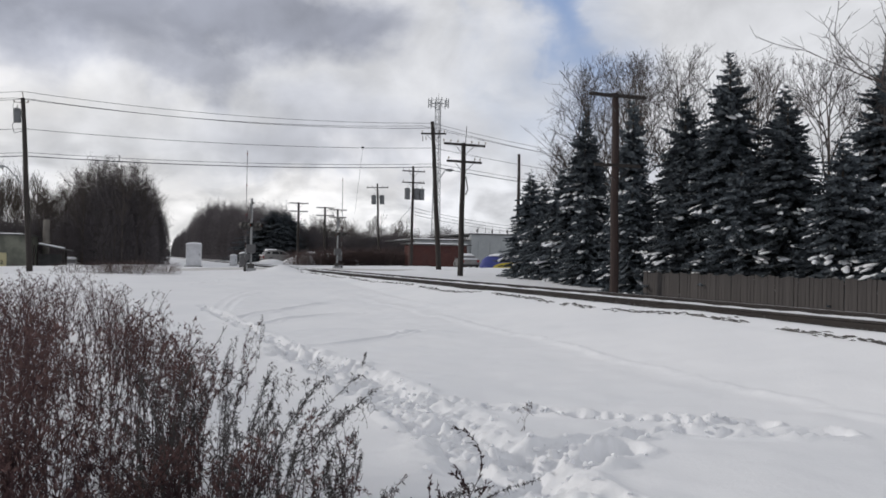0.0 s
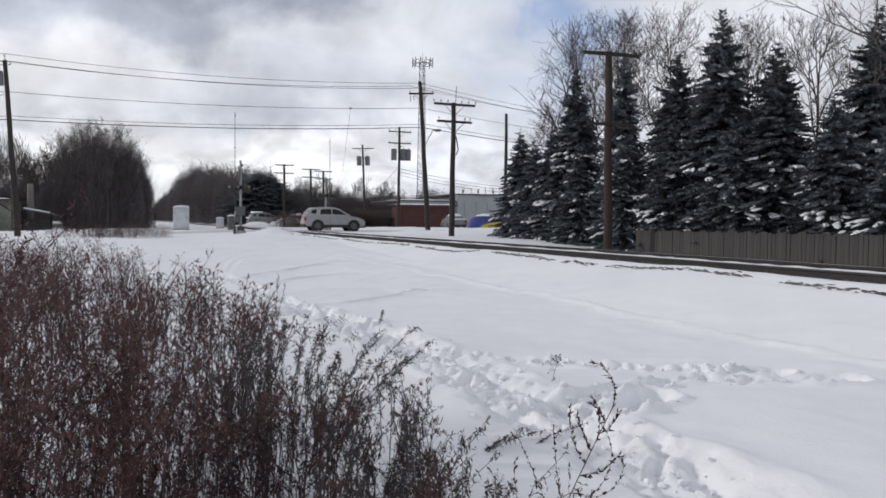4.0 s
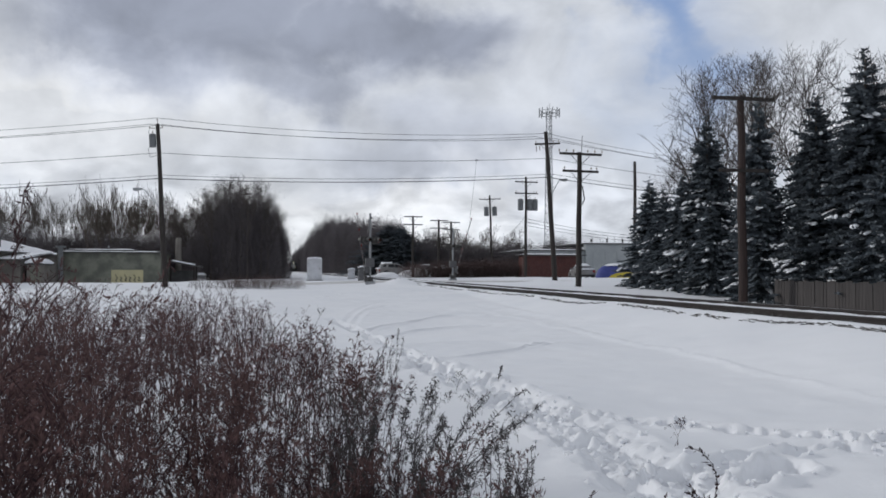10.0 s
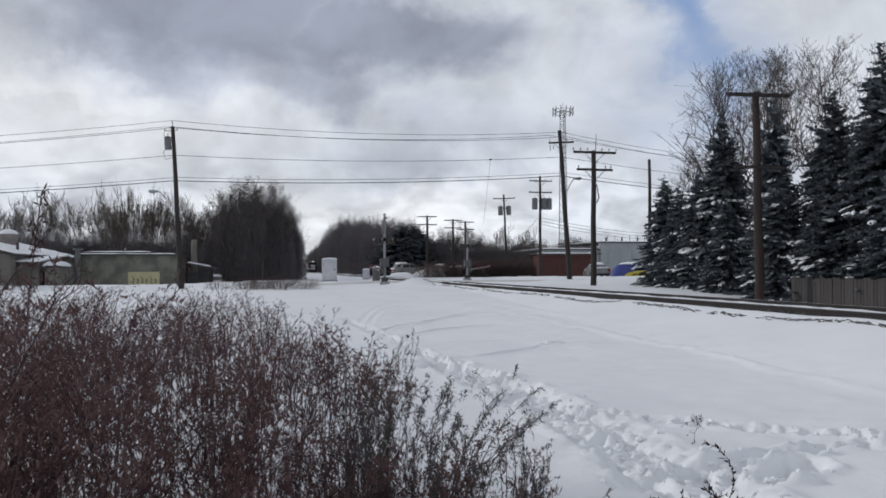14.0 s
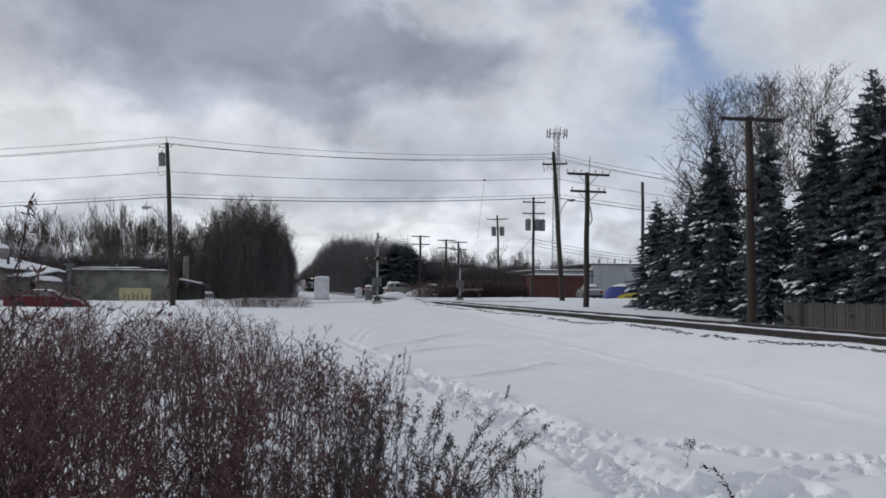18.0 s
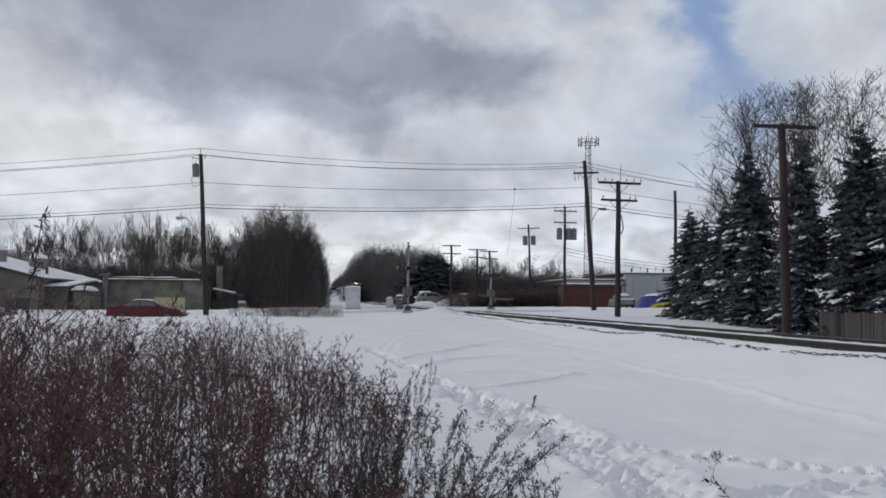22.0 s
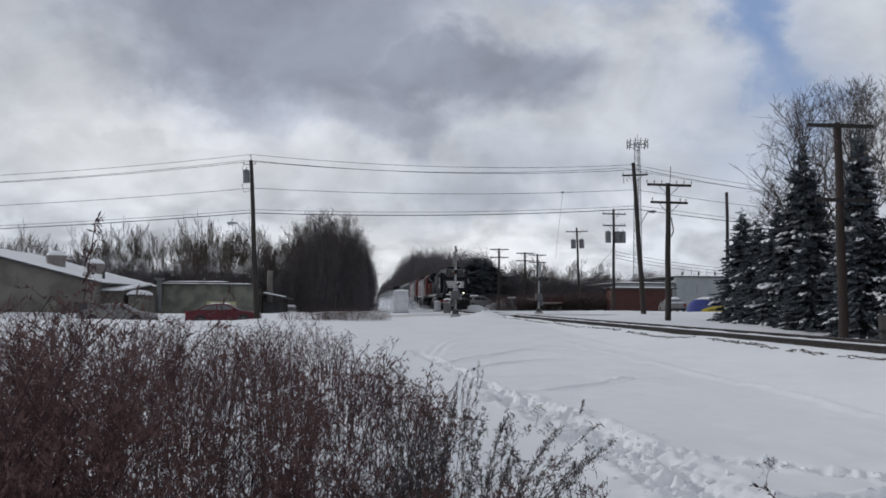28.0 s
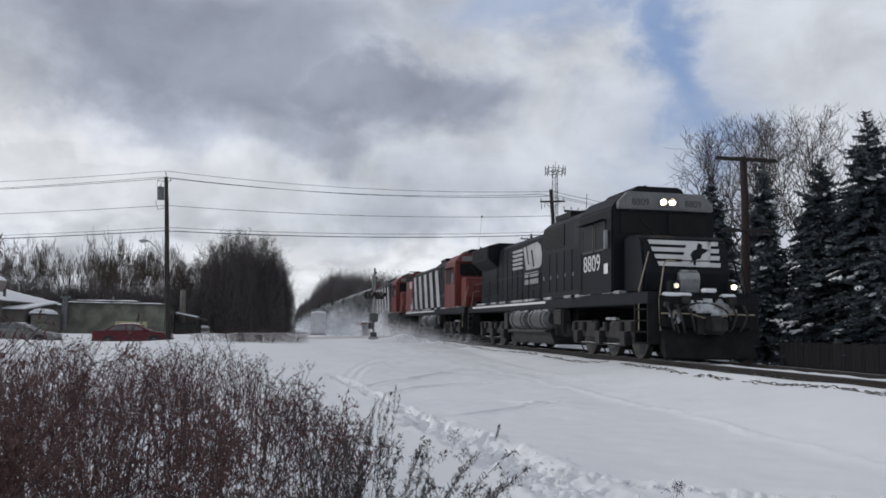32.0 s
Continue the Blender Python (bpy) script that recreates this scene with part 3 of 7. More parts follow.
def transformer(pole, x, y, z, r=0.24, h=0.8):
    can = part("transformer", Form().tube((x, y, z), (x, y, z + h), r, r, 16).tube((x, y, z + h), (x, y, z + h + 0.06), r * 1.04, r * 0.7, 16), TRANSFORMER, pole, "grey transformer can")
    part("bushing", Form().tube((x, y, z + h + 0.05), (x + 0.05, y, z + h + 0.28), 0.035, 0.02), PORCELAIN, can)
    part("bracket", Form().box(min(0, x), y - 0.04, z + h * 0.75, max(0, x), y + 0.04, z + h * 0.8), DARK_STEEL, can)


def street_light(pole, z0, reach, rise, ang):
    m = pose(0, 0, z0, 0, 0, ang)
    arm = part("lamp_arm", Form().path([(0, 0, 0), (reach * 0.5, 0, rise * 0.62), (reach * 0.85, 0, rise * 0.97), (reach, 0, rise)], 0.035), STEEL, pole, at=m)
    part("brace", Form().tube((0, 0, rise * 0.55), (reach * 0.5, 0, rise * 0.64), 0.015), STEEL, arm)
    part("lamp_head", Form().prism([(reach - 0.1, rise + 0.06), (reach + 0.45, rise + 0.10), (reach + 0.55, rise + 0.0), (reach + 0.4, rise - 0.12), (reach, rise - 0.06)], -0.13, 0.13), STEEL, arm, "grey cobra-head lamp, unlit", bevel=0.02)


def pole_at(name, label, x, y, height, r0, r1, lean_x=0.0, lean_y=0.0, material=WOOD_POLE, group="", base=None):
    z = float(ground_z(x, y)) if base is None else base
    p = thing(name, label, "utility pole", pose(x, y, z - 0.15, lean_y, lean_x, 0), group)
    shaft, n, k = Form(), 12, 7
    for i in range(k):
        z_, r = (height + 0.15) * i / (k - 1), r0 + (r1 - r0) * i / (k - 1)
        ox, oy = 0.012 * math.sin(i * 1.7), 0.012 * math.cos(i * 2.1)
        shaft.v.extend((ox + r * math.cos(2 * math.pi * j / n), oy + r * math.sin(2 * math.pi * j / n), z_) for j in range(n))
    for i in range(k - 1):
        shaft.f.extend((i * n + j, i * n + (j + 1) % n, (i + 1) * n + (j + 1) % n, (i + 1) * n + j) for j in range(n))
    shaft.f.append(tuple((k - 1) * n + j for j in range(n)))
    part("shaft", shaft, material, p, smooth=False)
    return p


def top_of(p, z, x=0.0, y=0.0):
    return p.matrix_basis @ Vector((x, y, z + 0.15))


# railway line poles along the far side of the track
def line_pole(x, y, top, pins, lean=0.0, material=RED_POLE, half=1.35):
    z = float(ground_z(x, y))
    p = pole_at("line_pole", "dark red-brown railway line pole with wooden crossarms", x, y, top - z, 0.16, 0.12, lean, 0, material, "railway line poles")
    crossarm(p, top - z + 0.15 - 0.12, half, pins=pins)
    return p, z


near, z = line_pole(15.98, 26.22, 7.62, (), -0.4, RED_POLE, 1.15)
crossarm(near, 5.0 - z + 0.15, 0.95, w=0.03)
tpole, z = line_pole(16.0, 42.1, 7.86, (-1.2, -0.8, -0.4, 0.4, 0.8, 1.2), 0.6, WOOD_POLE, 1.18)
crossarm(tpole, 6.82 - z + 0.15, 1.0, pins=(-0.9, 0.6, 0.9))
part("rod", Form().tube((0.1, 0, 7.86 - z), (0.14, 0, 8.9 - z), 0.018), DARK_STEEL, tpole)
part("conduit", Form().path([(0.17, 0, 6.2 - z), (0.30, 0, 5.5 - z), (0.17, 0, 5.2 - z)], 0.03), DARK_STEEL, tpole)
for x, y, top in ((16.3, 97.0, 7.95), (20.0, 100.0, 7.72), (22.2, 103.0, 7.7)):
    p, z = line_pole(x, y, top, (), 0, WOOD_POLE, 1.1)
    crossarm(p, top - z - 0.9, 1.1)

LEFT = pole_at("utility_pole", "leaning wooden utility pole with transformer and street lamp", -6.75, 56.6, 11.0, 0.19, 0.12, -3.2, 0)
transformer(LEFT, -0.36, 0, 9.65, 0.22, 0.8)
street_light(LEFT, 5.5, 1.2, 1.45, 180)
part("insulator", Form().tube((0, 0, 11.1), (0, 0, 11.4), 0.03, 0.02).tube((-0.02, 0, 11.4), (-0.02, 0, 11.5), 0.05, 0.03), PORCELAIN, LEFT)
part("insulator", Form().tube((0, 0, 10.85), (0.28, 0, 10.9), 0.025).tube((0.28, 0, 10.9), (0.28, 0, 11.02), 0.05, 0.03), PORCELAIN, LEFT)
part("insulator", Form().tube((0, 0, 10.85), (-0.5, 0, 10.9), 0.025).tube((-0.5, 0, 10.9), (-0.5, 0, 11.02), 0.05, 0.03), PORCELAIN, LEFT)
part("down_lead", Form().path([(-0.5, 0, 10.9), (-0.6, 0, 10.6), (-0.5, 0, 10.5)], 0.012), CABLE, LEFT)
part("down_lead", Form().path([(-0.45, 0, 9.8), (-0.66, 0, 9.5), (-0.55, 0, 9.0), (0, 0, 9.15)], 0.015), CABLE, LEFT)

TALL = pole_at("utility_pole", "tall leaning wooden utility pole with crossarm and street lamp", 20.05, 57.4, 10.9, 0.20, 0.13, -3.6, 0)
crossarm(TALL, 10.15, 0.95, pins=(-0.85, 0.85, 0.45))
part("insulator", Form().tube((-0.85, -0.16, 10.0), (-0.85, -0.16, 9.6), 0.03), PORCELAIN, TALL)
part("insulator", Form().tube((-0.6, -0.16, 10.0), (-0.6, -0.16, 9.7), 0.03), PORCELAIN, TALL)
street_light(TALL, 6.2, 1.15, 1.35, 20)

DUAL = pole_at("utility_pole", "wooden pole with two crossarms and three transformers", 26.2, 84.3, 10.7, 0.17, 0.12, 0.3, 0, WOOD_POLE)
crossarm(DUAL, 10.3, 1.25, pins=(-1.15, -0.5, 0.5, 1.15))
crossarm(DUAL, 9.1, 1.25, pins=(-1.1, 1.1, 0.8))
for x in (-0.62, 0.40, 0.95):
    transformer(DUAL, x, -0.1, 7.3, 0.3, 1.15)
TFAR = pole_at("utility_pole", "wooden pole with crossarm and two transformers", 29.9, 111.4, 11.2, 0.18, 0.12, -2.2, 0)
crossarm(TFAR, 10.8, 1.5, pins=(-1.4, -0.7, 0.7, 1.4), turn=-6)
for x in (-0.58, 0.58):
    transformer(TFAR, x, -0.1, 8.5, 0.34, 1.2)
pole_at("utility_pole", "plain grey wooden pole behind the spruces", 29.97, 65.5, 10.05, 0.16, 0.12, 0, 0)


def cable(a, b, sag, r=0.018, label="thin black overhead cable between two poles"):
    a, b = Vector(a), Vector(b)
    pts = []
    for i in range(17):
        t = i / 16
        p = a.lerp(b, t)
        p.z -= sag * 4 * t * (1 - t)
        pts.append(p)
    tagged(new("overhead_cable", Form().path(pts, r, 5).mesh("overhead_cable", CABLE)), label, "cable", "overhead cables")


OFF_L, OFF_R = Vector((-46, 64, 0)), Vector((50, 66, 0))
for zl, xl, zt, xt, sag, r in ((11.4, -0.02, 10.75, -0.05, 0.5, 0.014), (10.95, 0.28, 10.40, 0.45, 0.55, 0.016), (11.0, -0.5, 10.55, -0.85, 0.55, 0.014), (9.12, 0.0, 8.95, 0.0, 0.35, 0.016),
                               (7.66, 0.12, 7.80, 0.15, 0.30, 0.014), (7.45, -0.12, 7.58, -0.15, 0.30, 0.026)):
    cable(top_of(LEFT, zl, xl), top_of(TALL, zt, xt, -0.16), sag, r)
    cable(top_of(LEFT, zl, xl), OFF_L + Vector((0, 0, zl - 1.6)), sag * 1.2, r)
    cable(top_of(TALL, zt, xt, -0.16), OFF_R + Vector((0, 0, zt - 0.2)), sag * 1.2, r)
cable(top_of(DUAL, 6.6, 0), top_of(TFAR, 5.0, 0), 0.8, 0.02)
for dz in (0, 0.35, 0.7):
    cable(top_of(DUAL, 5.6 + dz, 0), (62, 110, 6.0 + dz), 0.9, 0.022)
splice = top_of(LEFT, 9.12, 0).lerp(top_of(TALL, 8.95, 0, -0.16), 0.80)
tagged(new("cable_splice", Form().ball((splice.x, splice.y, splice.z - 0.2), 0.10, 8, 0.7).mesh("cable_splice", CABLE)), "small dark splice box on an overhead cable", "cable box")
cable((splice.x, splice.y, splice.z - 0.2), (17.6, 74, 5.6), 0.1, 0.010, "thin drop cable from the splice box")


def make_tower():
    t = thing("radio_tower", "slender steel lattice radio tower with a ring of antennas", "radio tower", pose(42.4, 123.9, 0.4))
    h, w0, w1 = 26.0, 0.85, 0.45
    def leg(k, z):
        w = (w0 + (w1 - w0) * z / h) / 1.0
        a = 2 * math.pi * k / 3 + 0.4
        return Vector((w * math.cos(a), w * math.sin(a), z))
    for k in range(3):
        part("leg", Form().tube(leg(k, 0), leg(k, h), 0.075, 0.07), STEEL, t)
    zs = np.linspace(0, h, 24)
    for za, zb in zip(zs, zs[1:]):
        for k in range(3):
            part("lattice_brace", Form().tube(leg(k, za), leg((k + 1) % 3, zb), 0.035, n=4).tube(leg(k, zb), leg((k + 1) % 3, zb), 0.03, n=4), STEEL, t)
    part("antenna_ring", Form().path([(1.55 * math.cos(a), 1.55 * math.sin(a), h - 0.5) for a in np.linspace(0, 2 * math.pi, 13)], 0.05), STEEL, t)
    part("antenna_ring", Form().path([(1.55 * math.cos(a), 1.55 * math.sin(a), h + 0.1) for a in np.linspace(0, 2 * math.pi, 13)], 0.04), STEEL, t)
    for i in range(12):
        a = 2 * math.pi * i / 12
        x, y = 1.6 * math.cos(a), 1.6 * math.sin(a)
        part("antenna", Form().box(x - 0.06, y - 0.05, h - 0.85, x + 0.06, y + 0.05, h + 0.5), STEEL, t, "upright panel antenna")
    part("mast", Form().tube((0, 0, h), (0, 0, h + 1.4), 0.05, 0.03), STEEL, t)


make_tower()

# ---------------------------------------------------------------- crossing signals with gates
SIGNAL_WHITE = mat("signal_aluminium_paint", (0.30, 0.31, 0.32), (0.22, 0.225, 0.23), 4, 0.5, 0.1)
BOX_GREY = mat("weathered_grey_case", (0.11, 0.11, 0.115), (0.08, 0.08, 0.085), 4, 0.6, 0.1)
GATE_RED = mat("gate_red", (0.060, 0.030, 0.030), (0.05, 0.027, 0.027), 4, 0.6, 0)
GATE_WHITE = mat("gate_white", (0.13, 0.13, 0.13), (0.11, 0.11, 0.115), 4, 0.5, 0)
LENS_RED = mat("signal_red_lens", (0.25, 0.02, 0.015), (0.2, 0.02, 0.015), 4, 0.15, 0)
BOX_WHITE = mat("cabinet_aluminium_white", (0.56, 0.57, 0.60), (0.44, 0.45, 0.48), 2, 0.45, 0.05)


def make_signal(x, y, turn, h, arm_len, facing):
    """A mast with flashers, a drive and a gate arm; the arm swings in the plane along the track."""
    z = float(ground_z(x, y))
    s = thing("crossing_signal", "grey railway crossing signal mast with flashers and a striped gate arm", "crossing signal", pose(x, y, z - 0.05, 0, 0, turn), "crossing signals")
    part("foundation", Form().box(-0.3, -0.3, 0, 0.3, 0.3, 0.22), STEEL, s, bevel=0.02)
    part("mast", Form().tube((0, 0, 0.2), (0, 0, h), 0.075, 0.07, 12), SIGNAL_WHITE, s)
    part("mast_cap", Form().ball((0, 0, h), 0.09, 10, 0.6), SIGNAL_WHITE, s)
    part("junction_box", Form().box(-0.30, -0.22, 1.15, 0.26, 0.22, 1.70), BOX_GREY, s, bevel=0.02)
    part("drive_case", Form().box(-0.36, -0.20, 0.70, -0.08, 0.20, 1.12), BOX_GREY, s, "gate drive case", bevel=0.03)
    part("base_bracket", Form().box(-0.2, -0.15, 0.2, 0.2, 0.15, 0.5), DARK_STEEL, s, bevel=0.02)
    skew = pose(0, 0, 0, 0, 0, -55)   # the lamps face obliquely up the road
    part("flasher_bar", Form().tube((0, -0.62, 2.85), (0, 0.62, 2.85), 0.035), DARK_STEEL, s, at=skew)
    for u in (-0.45, 0.45):
        for d in (-1, 1):
            fl = part("flasher", Form().tube((d * 0.16, u, 2.85), (d * 0.20, u, 2.85), 0.25, 0.25, 20).tube((d * 0.20, u, 2.85), (d * 0.32, u, 2.85), 0.12, 0.12, 16), DARK_STEEL, s, "round black flasher with red lens", at=skew)
            part("lens", Form().tube((d * 0.32, u, 2.85), (d * 0.335, u, 2.85), 0.105, 0.10, 16), LENS_RED, fl)
            part("hood", Form().tube((d * 0.20, u, 2.88), (d * 0.52, u, 2.90), 0.14, 0.135, 16, caps=False), DARK_STEEL, fl)
    part("bell", Form().tube((0, 0, h - 0.25), (0.16, 0, h - 0.25), 0.10, 0.04, 14), DARK_STEEL, s)
    # crossbuck sign, seen from behind and from the front
    part("crossbuck", Form().box(-0.6, -0.10, -0.115, 0.6, -0.08, 0.115, pose(0, 0, 3.75, 0, 45, 0)).box(-0.6, -0.125, -0.115, 0.6, -0.105, 0.115, pose(0, 0, 3.75, 0, -45, 0)), GATE_WHITE, s, "white X-shaped crossing sign", at=pose(0, 0, 0, 0, 0, -90))
    arm = part("gate_arm", Form().box(-0.38, -0.05, -0.06, -0.30, 0.5, 0.06), SIGNAL_WHITE, s, "gate arm with red and white stripes")
    n = int(arm_len / 0.41)
    for i in range(n):
        u = i / n
        hw = 0.055 * (1 - u) + 0.028 * u
        part("stripe", Form().box(-0.36, 0.5 + i * 0.41, -hw, -0.33, 0.5 + (i + 1) * 0.41, hw), (GATE_RED, GATE_WHITE)[i % 2], arm)
    part("counterweight", Form().box(-0.44, -1.05, -0.14, -0.30, -0.55, 0.14).box(-0.38, -0.6, -0.03, -0.34, 0.1, 0.03), DARK_STEEL, arm)
    for k in (0.35, 0.65, 0.97):
        part("gate_lamp", Form().tube((-0.345, 0.5 + k * (n * 0.41) - 0.06, 0.05), (-0.345, 0.5 + k * (n * 0.41) - 0.06, 0.17), 0.045, 0.04, 8), LENS_RED, arm)
    return s, arm


SIGNAL_A, ARM_A = make_signal(6.15, 53.3, 0, 4.55, 6.3, -1)
SIGNAL_B, ARM_B = make_signal(14.7, 67.6, 180, 4.4, 6.2, 1)


def cabinet(x, y, w, d, h, name, label, paint=BOX_WHITE):
    z = float(ground_z(x, y))
    c = thing(name, label, "cabinet", pose(x, y, z - 0.05))
    part("plinth", Form().box(-w / 2 - 0.08, -d / 2 - 0.08, 0, w / 2 + 0.08, d / 2 + 0.08, 0.14), STEEL, c, bevel=0.01)
    part("body", Form().box(-w / 2, -d / 2, 0.14, w / 2, d / 2, h - 0.1), paint, c, bevel=0.02)
    part("roof", Form().prism([(-w / 2 - 0.05, h - 0.1), (w / 2 + 0.05, h - 0.1), (w / 2 + 0.05, h - 0.05), (0, h + 0.02), (-w / 2 - 0.05, h - 0.05)], -d / 2 - 0.05, d / 2 + 0.05), paint, c, bevel=0.01)
    part("snow_cap", Form().prism([(-w / 2 - 0.03, h - 0.045), (w / 2 + 0.03, h - 0.045), (w / 2 - 0.05, h + 0.08), (0, h + 0.13), (-w / 2 + 0.06, h + 0.07)], -d / 2 - 0.03, d / 2 + 0.03), SNOW, c, bevel=0.03)
    door = part("door", Form().box(-w / 2 + 0.06, -d / 2 - 0.025, 0.2, w / 2 - 0.06, -d / 2 - 0.002, h - 0.16), paint, c, bevel=0.008)
    part("handle", Form().box(w / 2 - 0.2, -d / 2 - 0.06, h * 0.5, w / 2 - 0.16, -d / 2 - 0.02, h * 0.5 + 0.16), DARK_STEEL, door)
    for k in (0.25, 0.75):
        part("hinge", Form().tube((-w / 2 + 0.05, -d / 2 - 0.03, h * k), (-w / 2 + 0.05, -d / 2 - 0.03, h * k + 0.12), 0.018), STEEL, door)


cabinet(3.55, 71.7, 1.22, 0.8, 1.95, "relay_cabinet", "tall white metal relay cabinet with snow on its roof")
cabinet(8.6, 92.0, 0.72, 0.6, 1.15, "relay_cabinet", "small white metal cabinet beside the track")
cabinet(7.05, 66.9, 0.55, 0.5, 1.25, "battery_cabinet", "grey metal battery cabinet beside the crossing", BOX_GREY)


# ---------------------------------------------------------------- trees
def tri_tube(v, f, p, q, r0, r1):
    d = q - p
    a = d.cross(Vector((0.3, 0.5, 0.81)))
    a.normalize()
    b = d.cross(a).normalized()
    k = len(v)
    for c, r in ((p, r0), (q, r1)):
        for w in (0.0, 2.094, 4.189):
            v.append(tuple(c + (a * math.cos(w) + b * math.sin(w)) * r))
    f.extend(((k, k + 1, k + 4, k + 3), (k + 1, k + 2, k + 5, k + 4), (k + 2, k, k + 3, k + 5)))


def grow(v, f, rng, p, d, length, r, level, up, split, least):
    """One limb and, from it, the next finer ones."""
    steps = 4 if level < 2 else 3
    pts = [p.copy()]
    for i in range(steps):
        d = (d + Vector((rng.gauss(0, 0.08), rng.gauss(0, 0.08), rng.gauss(0, 0.06) + up))).normalized()
        q = pts[-1] + d * (length / steps)
        ra = r * (1 - 0.75 * i / steps)
        rb = r * (1 - 0.75 * (i + 1) / steps)
        tri_tube(v, f, pts[-1], q, max(ra, least), max(rb, least))
        pts.append(q)
    if level >= len(split):
        return
    for k in range(split[level]):
        t = rng.uniform(0.25, 1.0) * steps
        i = min(int(t), steps - 1)
        base = pts[i].lerp(pts[i + 1], t - i)
        side = Vector((rng.gauss(0, 1), rng.gauss(0, 1), rng.gauss(0.1, 0.5))).normalized()
        nd = (d * 0.75 + side * 0.8).normalized()
        grow(v, f, rng, base, nd, length * rng.uniform(0.42, 0.68), r * 0.5, level + 1, up, split, least)


def bare_tree_proto(seed, h, split, least, material, trunk_share=0.35, label="leafless tree with fine bare branches", up=0.05, thick=0.016):
    rng = random.Random(seed)
    t = thing("bare_tree", label, "tree", group="leafless trees")
    v, f = [], []
    top = Vector((rng.gauss(0, 0.2), rng.gauss(0, 0.2), h * trunk_share))
    r = h * thick
    tr = Form().tube((0, 0, -0.3), top * 0.5, r * 1.2, r, 8).tube(top * 0.5, top, r, r * 0.8, 8)
    part("trunk", tr, BARK, t)
    for k in range(split[0]):
        a = 2 * math.pi * k / split[0] + rng.uniform(-0.4, 0.4)
        d = Vector((math.cos(a) * 0.5, math.sin(a) * 0.5, rng.uniform(0.7, 1.3))).normalized()
        grow(v, f, rng, top * rng.uniform(0.7, 1.0), d, h * (1 - trunk_share) * rng.uniform(0.5, 0.72), r * 0.6, 0, up, split[1:], least)
    part("crown", raw("crown", v, f, material), material, t)
    return t


def tall_tree_proto(seed, h, limbs, split, least, material, label):
    """A tree with a bent leader, limbs that sweep out and up, and fine upturned twigs."""
    rng = random.Random(seed)
    t = thing("bare_tree", label, "tree", group="leafless trees")
    r, n = h * 0.012, 9
    spine = [Vector((0, 0, -0.3))]
    for i in range(n):
        spine.append(Vector((spine[-1].x + rng.gauss(0, 0.10), spine[-1].y + rng.gauss(0, 0.10), h * 0.93 * (i + 1) / n)))
    trunk = Form()
    for i, (p, q) in enumerate(zip(spine, spine[1:])):
        trunk.tube(p, q, r * (1.1 - i / n), r * (1.1 - (i + 1) / n), 7)
    part("trunk", trunk, BARK, t)
    v, f = [], []
    for k in range(limbs):
        q = 0.26 + 0.72 * (k + rng.uniform(0, 0.8)) / limbs
        i = min(int(q * n), n - 1)
        base = spine[i].lerp(spine[i + 1], q * n - i)
        a = 2.4 * k + rng.uniform(-0.6, 0.6)
        tilt = rng.uniform(0.55, 1.0) * (1.25 - 0.7 * q)
        d = Vector((math.cos(a) * math.sin(tilt), math.sin(a) * math.sin(tilt), math.cos(tilt)))
        grow(v, f, rng, base, d, h * (0.40 * (1.02 - q) ** 0.6 + 0.04) * rng.uniform(0.8, 1.25), r * 0.62 * (1.25 - q), 0, 0.09, split, least)
    part("crown", raw("crown", v, f, material), material, t)
    return t


def thicket_proto(seed, n, material, name="thicket", label="dense dark leafless thicket of trees", round_=1.0):
    """A unit crown, one metre wide and high, packed with upright twigs."""
    rs = np.random.RandomState(seed)
    t = thing(name, label, "trees", group="thickets")
    v, f = [], []
    for i in range(n):
        a, rr = rs.uniform(0, 2 * math.pi), math.sqrt(rs.uniform(0, 1)) * 0.5
        lump = 0.08 * math.sin(3 * a + seed) + 0.06 * math.sin(17 * rr + 2 * a) + 0.06 * math.sin(7 * a + 3 * seed + 9 * rr) + 0.04 * math.sin(13 * a + 31 * rr)
        topz = (1 - (rr / 0.5) ** 3.2 * 0.75 * round_) * (0.88 + lump + min(0.08, abs(rs.normal(0, 0.03))) - 0.05 * rs.uniform(0, 1))
        z = topz * rs.uniform(0.0, 1.0) ** 0.75
        x, y = rr * math.cos(a), rr * math.sin(a)
        d = np.array([x * 2.0 + rs.normal(0, 0.45), y * 2.0 + rs.normal(0, 0.45), 0.35 + rs.normal(0, 0.22)])
        d /= np.linalg.norm(d)
        l = rs.uniform(0.04, 0.11)
        w = rs.uniform(0.0018, 0.0042)
        p = np.array([x, y, z - l * 0.3])
        s = np.cross(d, rs.normal(0, 1, 3))
        s /= np.linalg.norm(s)
        u = np.cross(d, s)
        k = len(v)
        v.extend((tuple(p + s * w), tuple(p - s * w * 0.5 + u * w), tuple(p - s * w * 0.5 - u * w), tuple(p + d * l)))
        f.extend(((k, k + 1, k + 3), (k + 1, k + 2, k + 3), (k + 2, k, k + 3)))
    part("crown", raw("crown", v, f, material), material, t)
    for i in range(7):
        a = i * 0.9 + seed
        trunks = Form().tube((0.22 * math.cos(a), 0.22 * math.sin(a), -0.02), (0.34 * math.cos(a), 0.34 * math.sin(a), 0.6), 0.012, 0.005, 6)
        part("trunk", trunks, BARK, t)
    return t


def set_tree(proto, x, y, sx, sz, turn=0.0, sy=None, dz=0.0, label=""):
    c = copy_thing(proto, Matrix.LocRotScale((x, y, float(ground_z(x, y)) + dz), Euler((0, 0, turn)), (sx, sy or sx, sz)))
    return tagged(c, label)


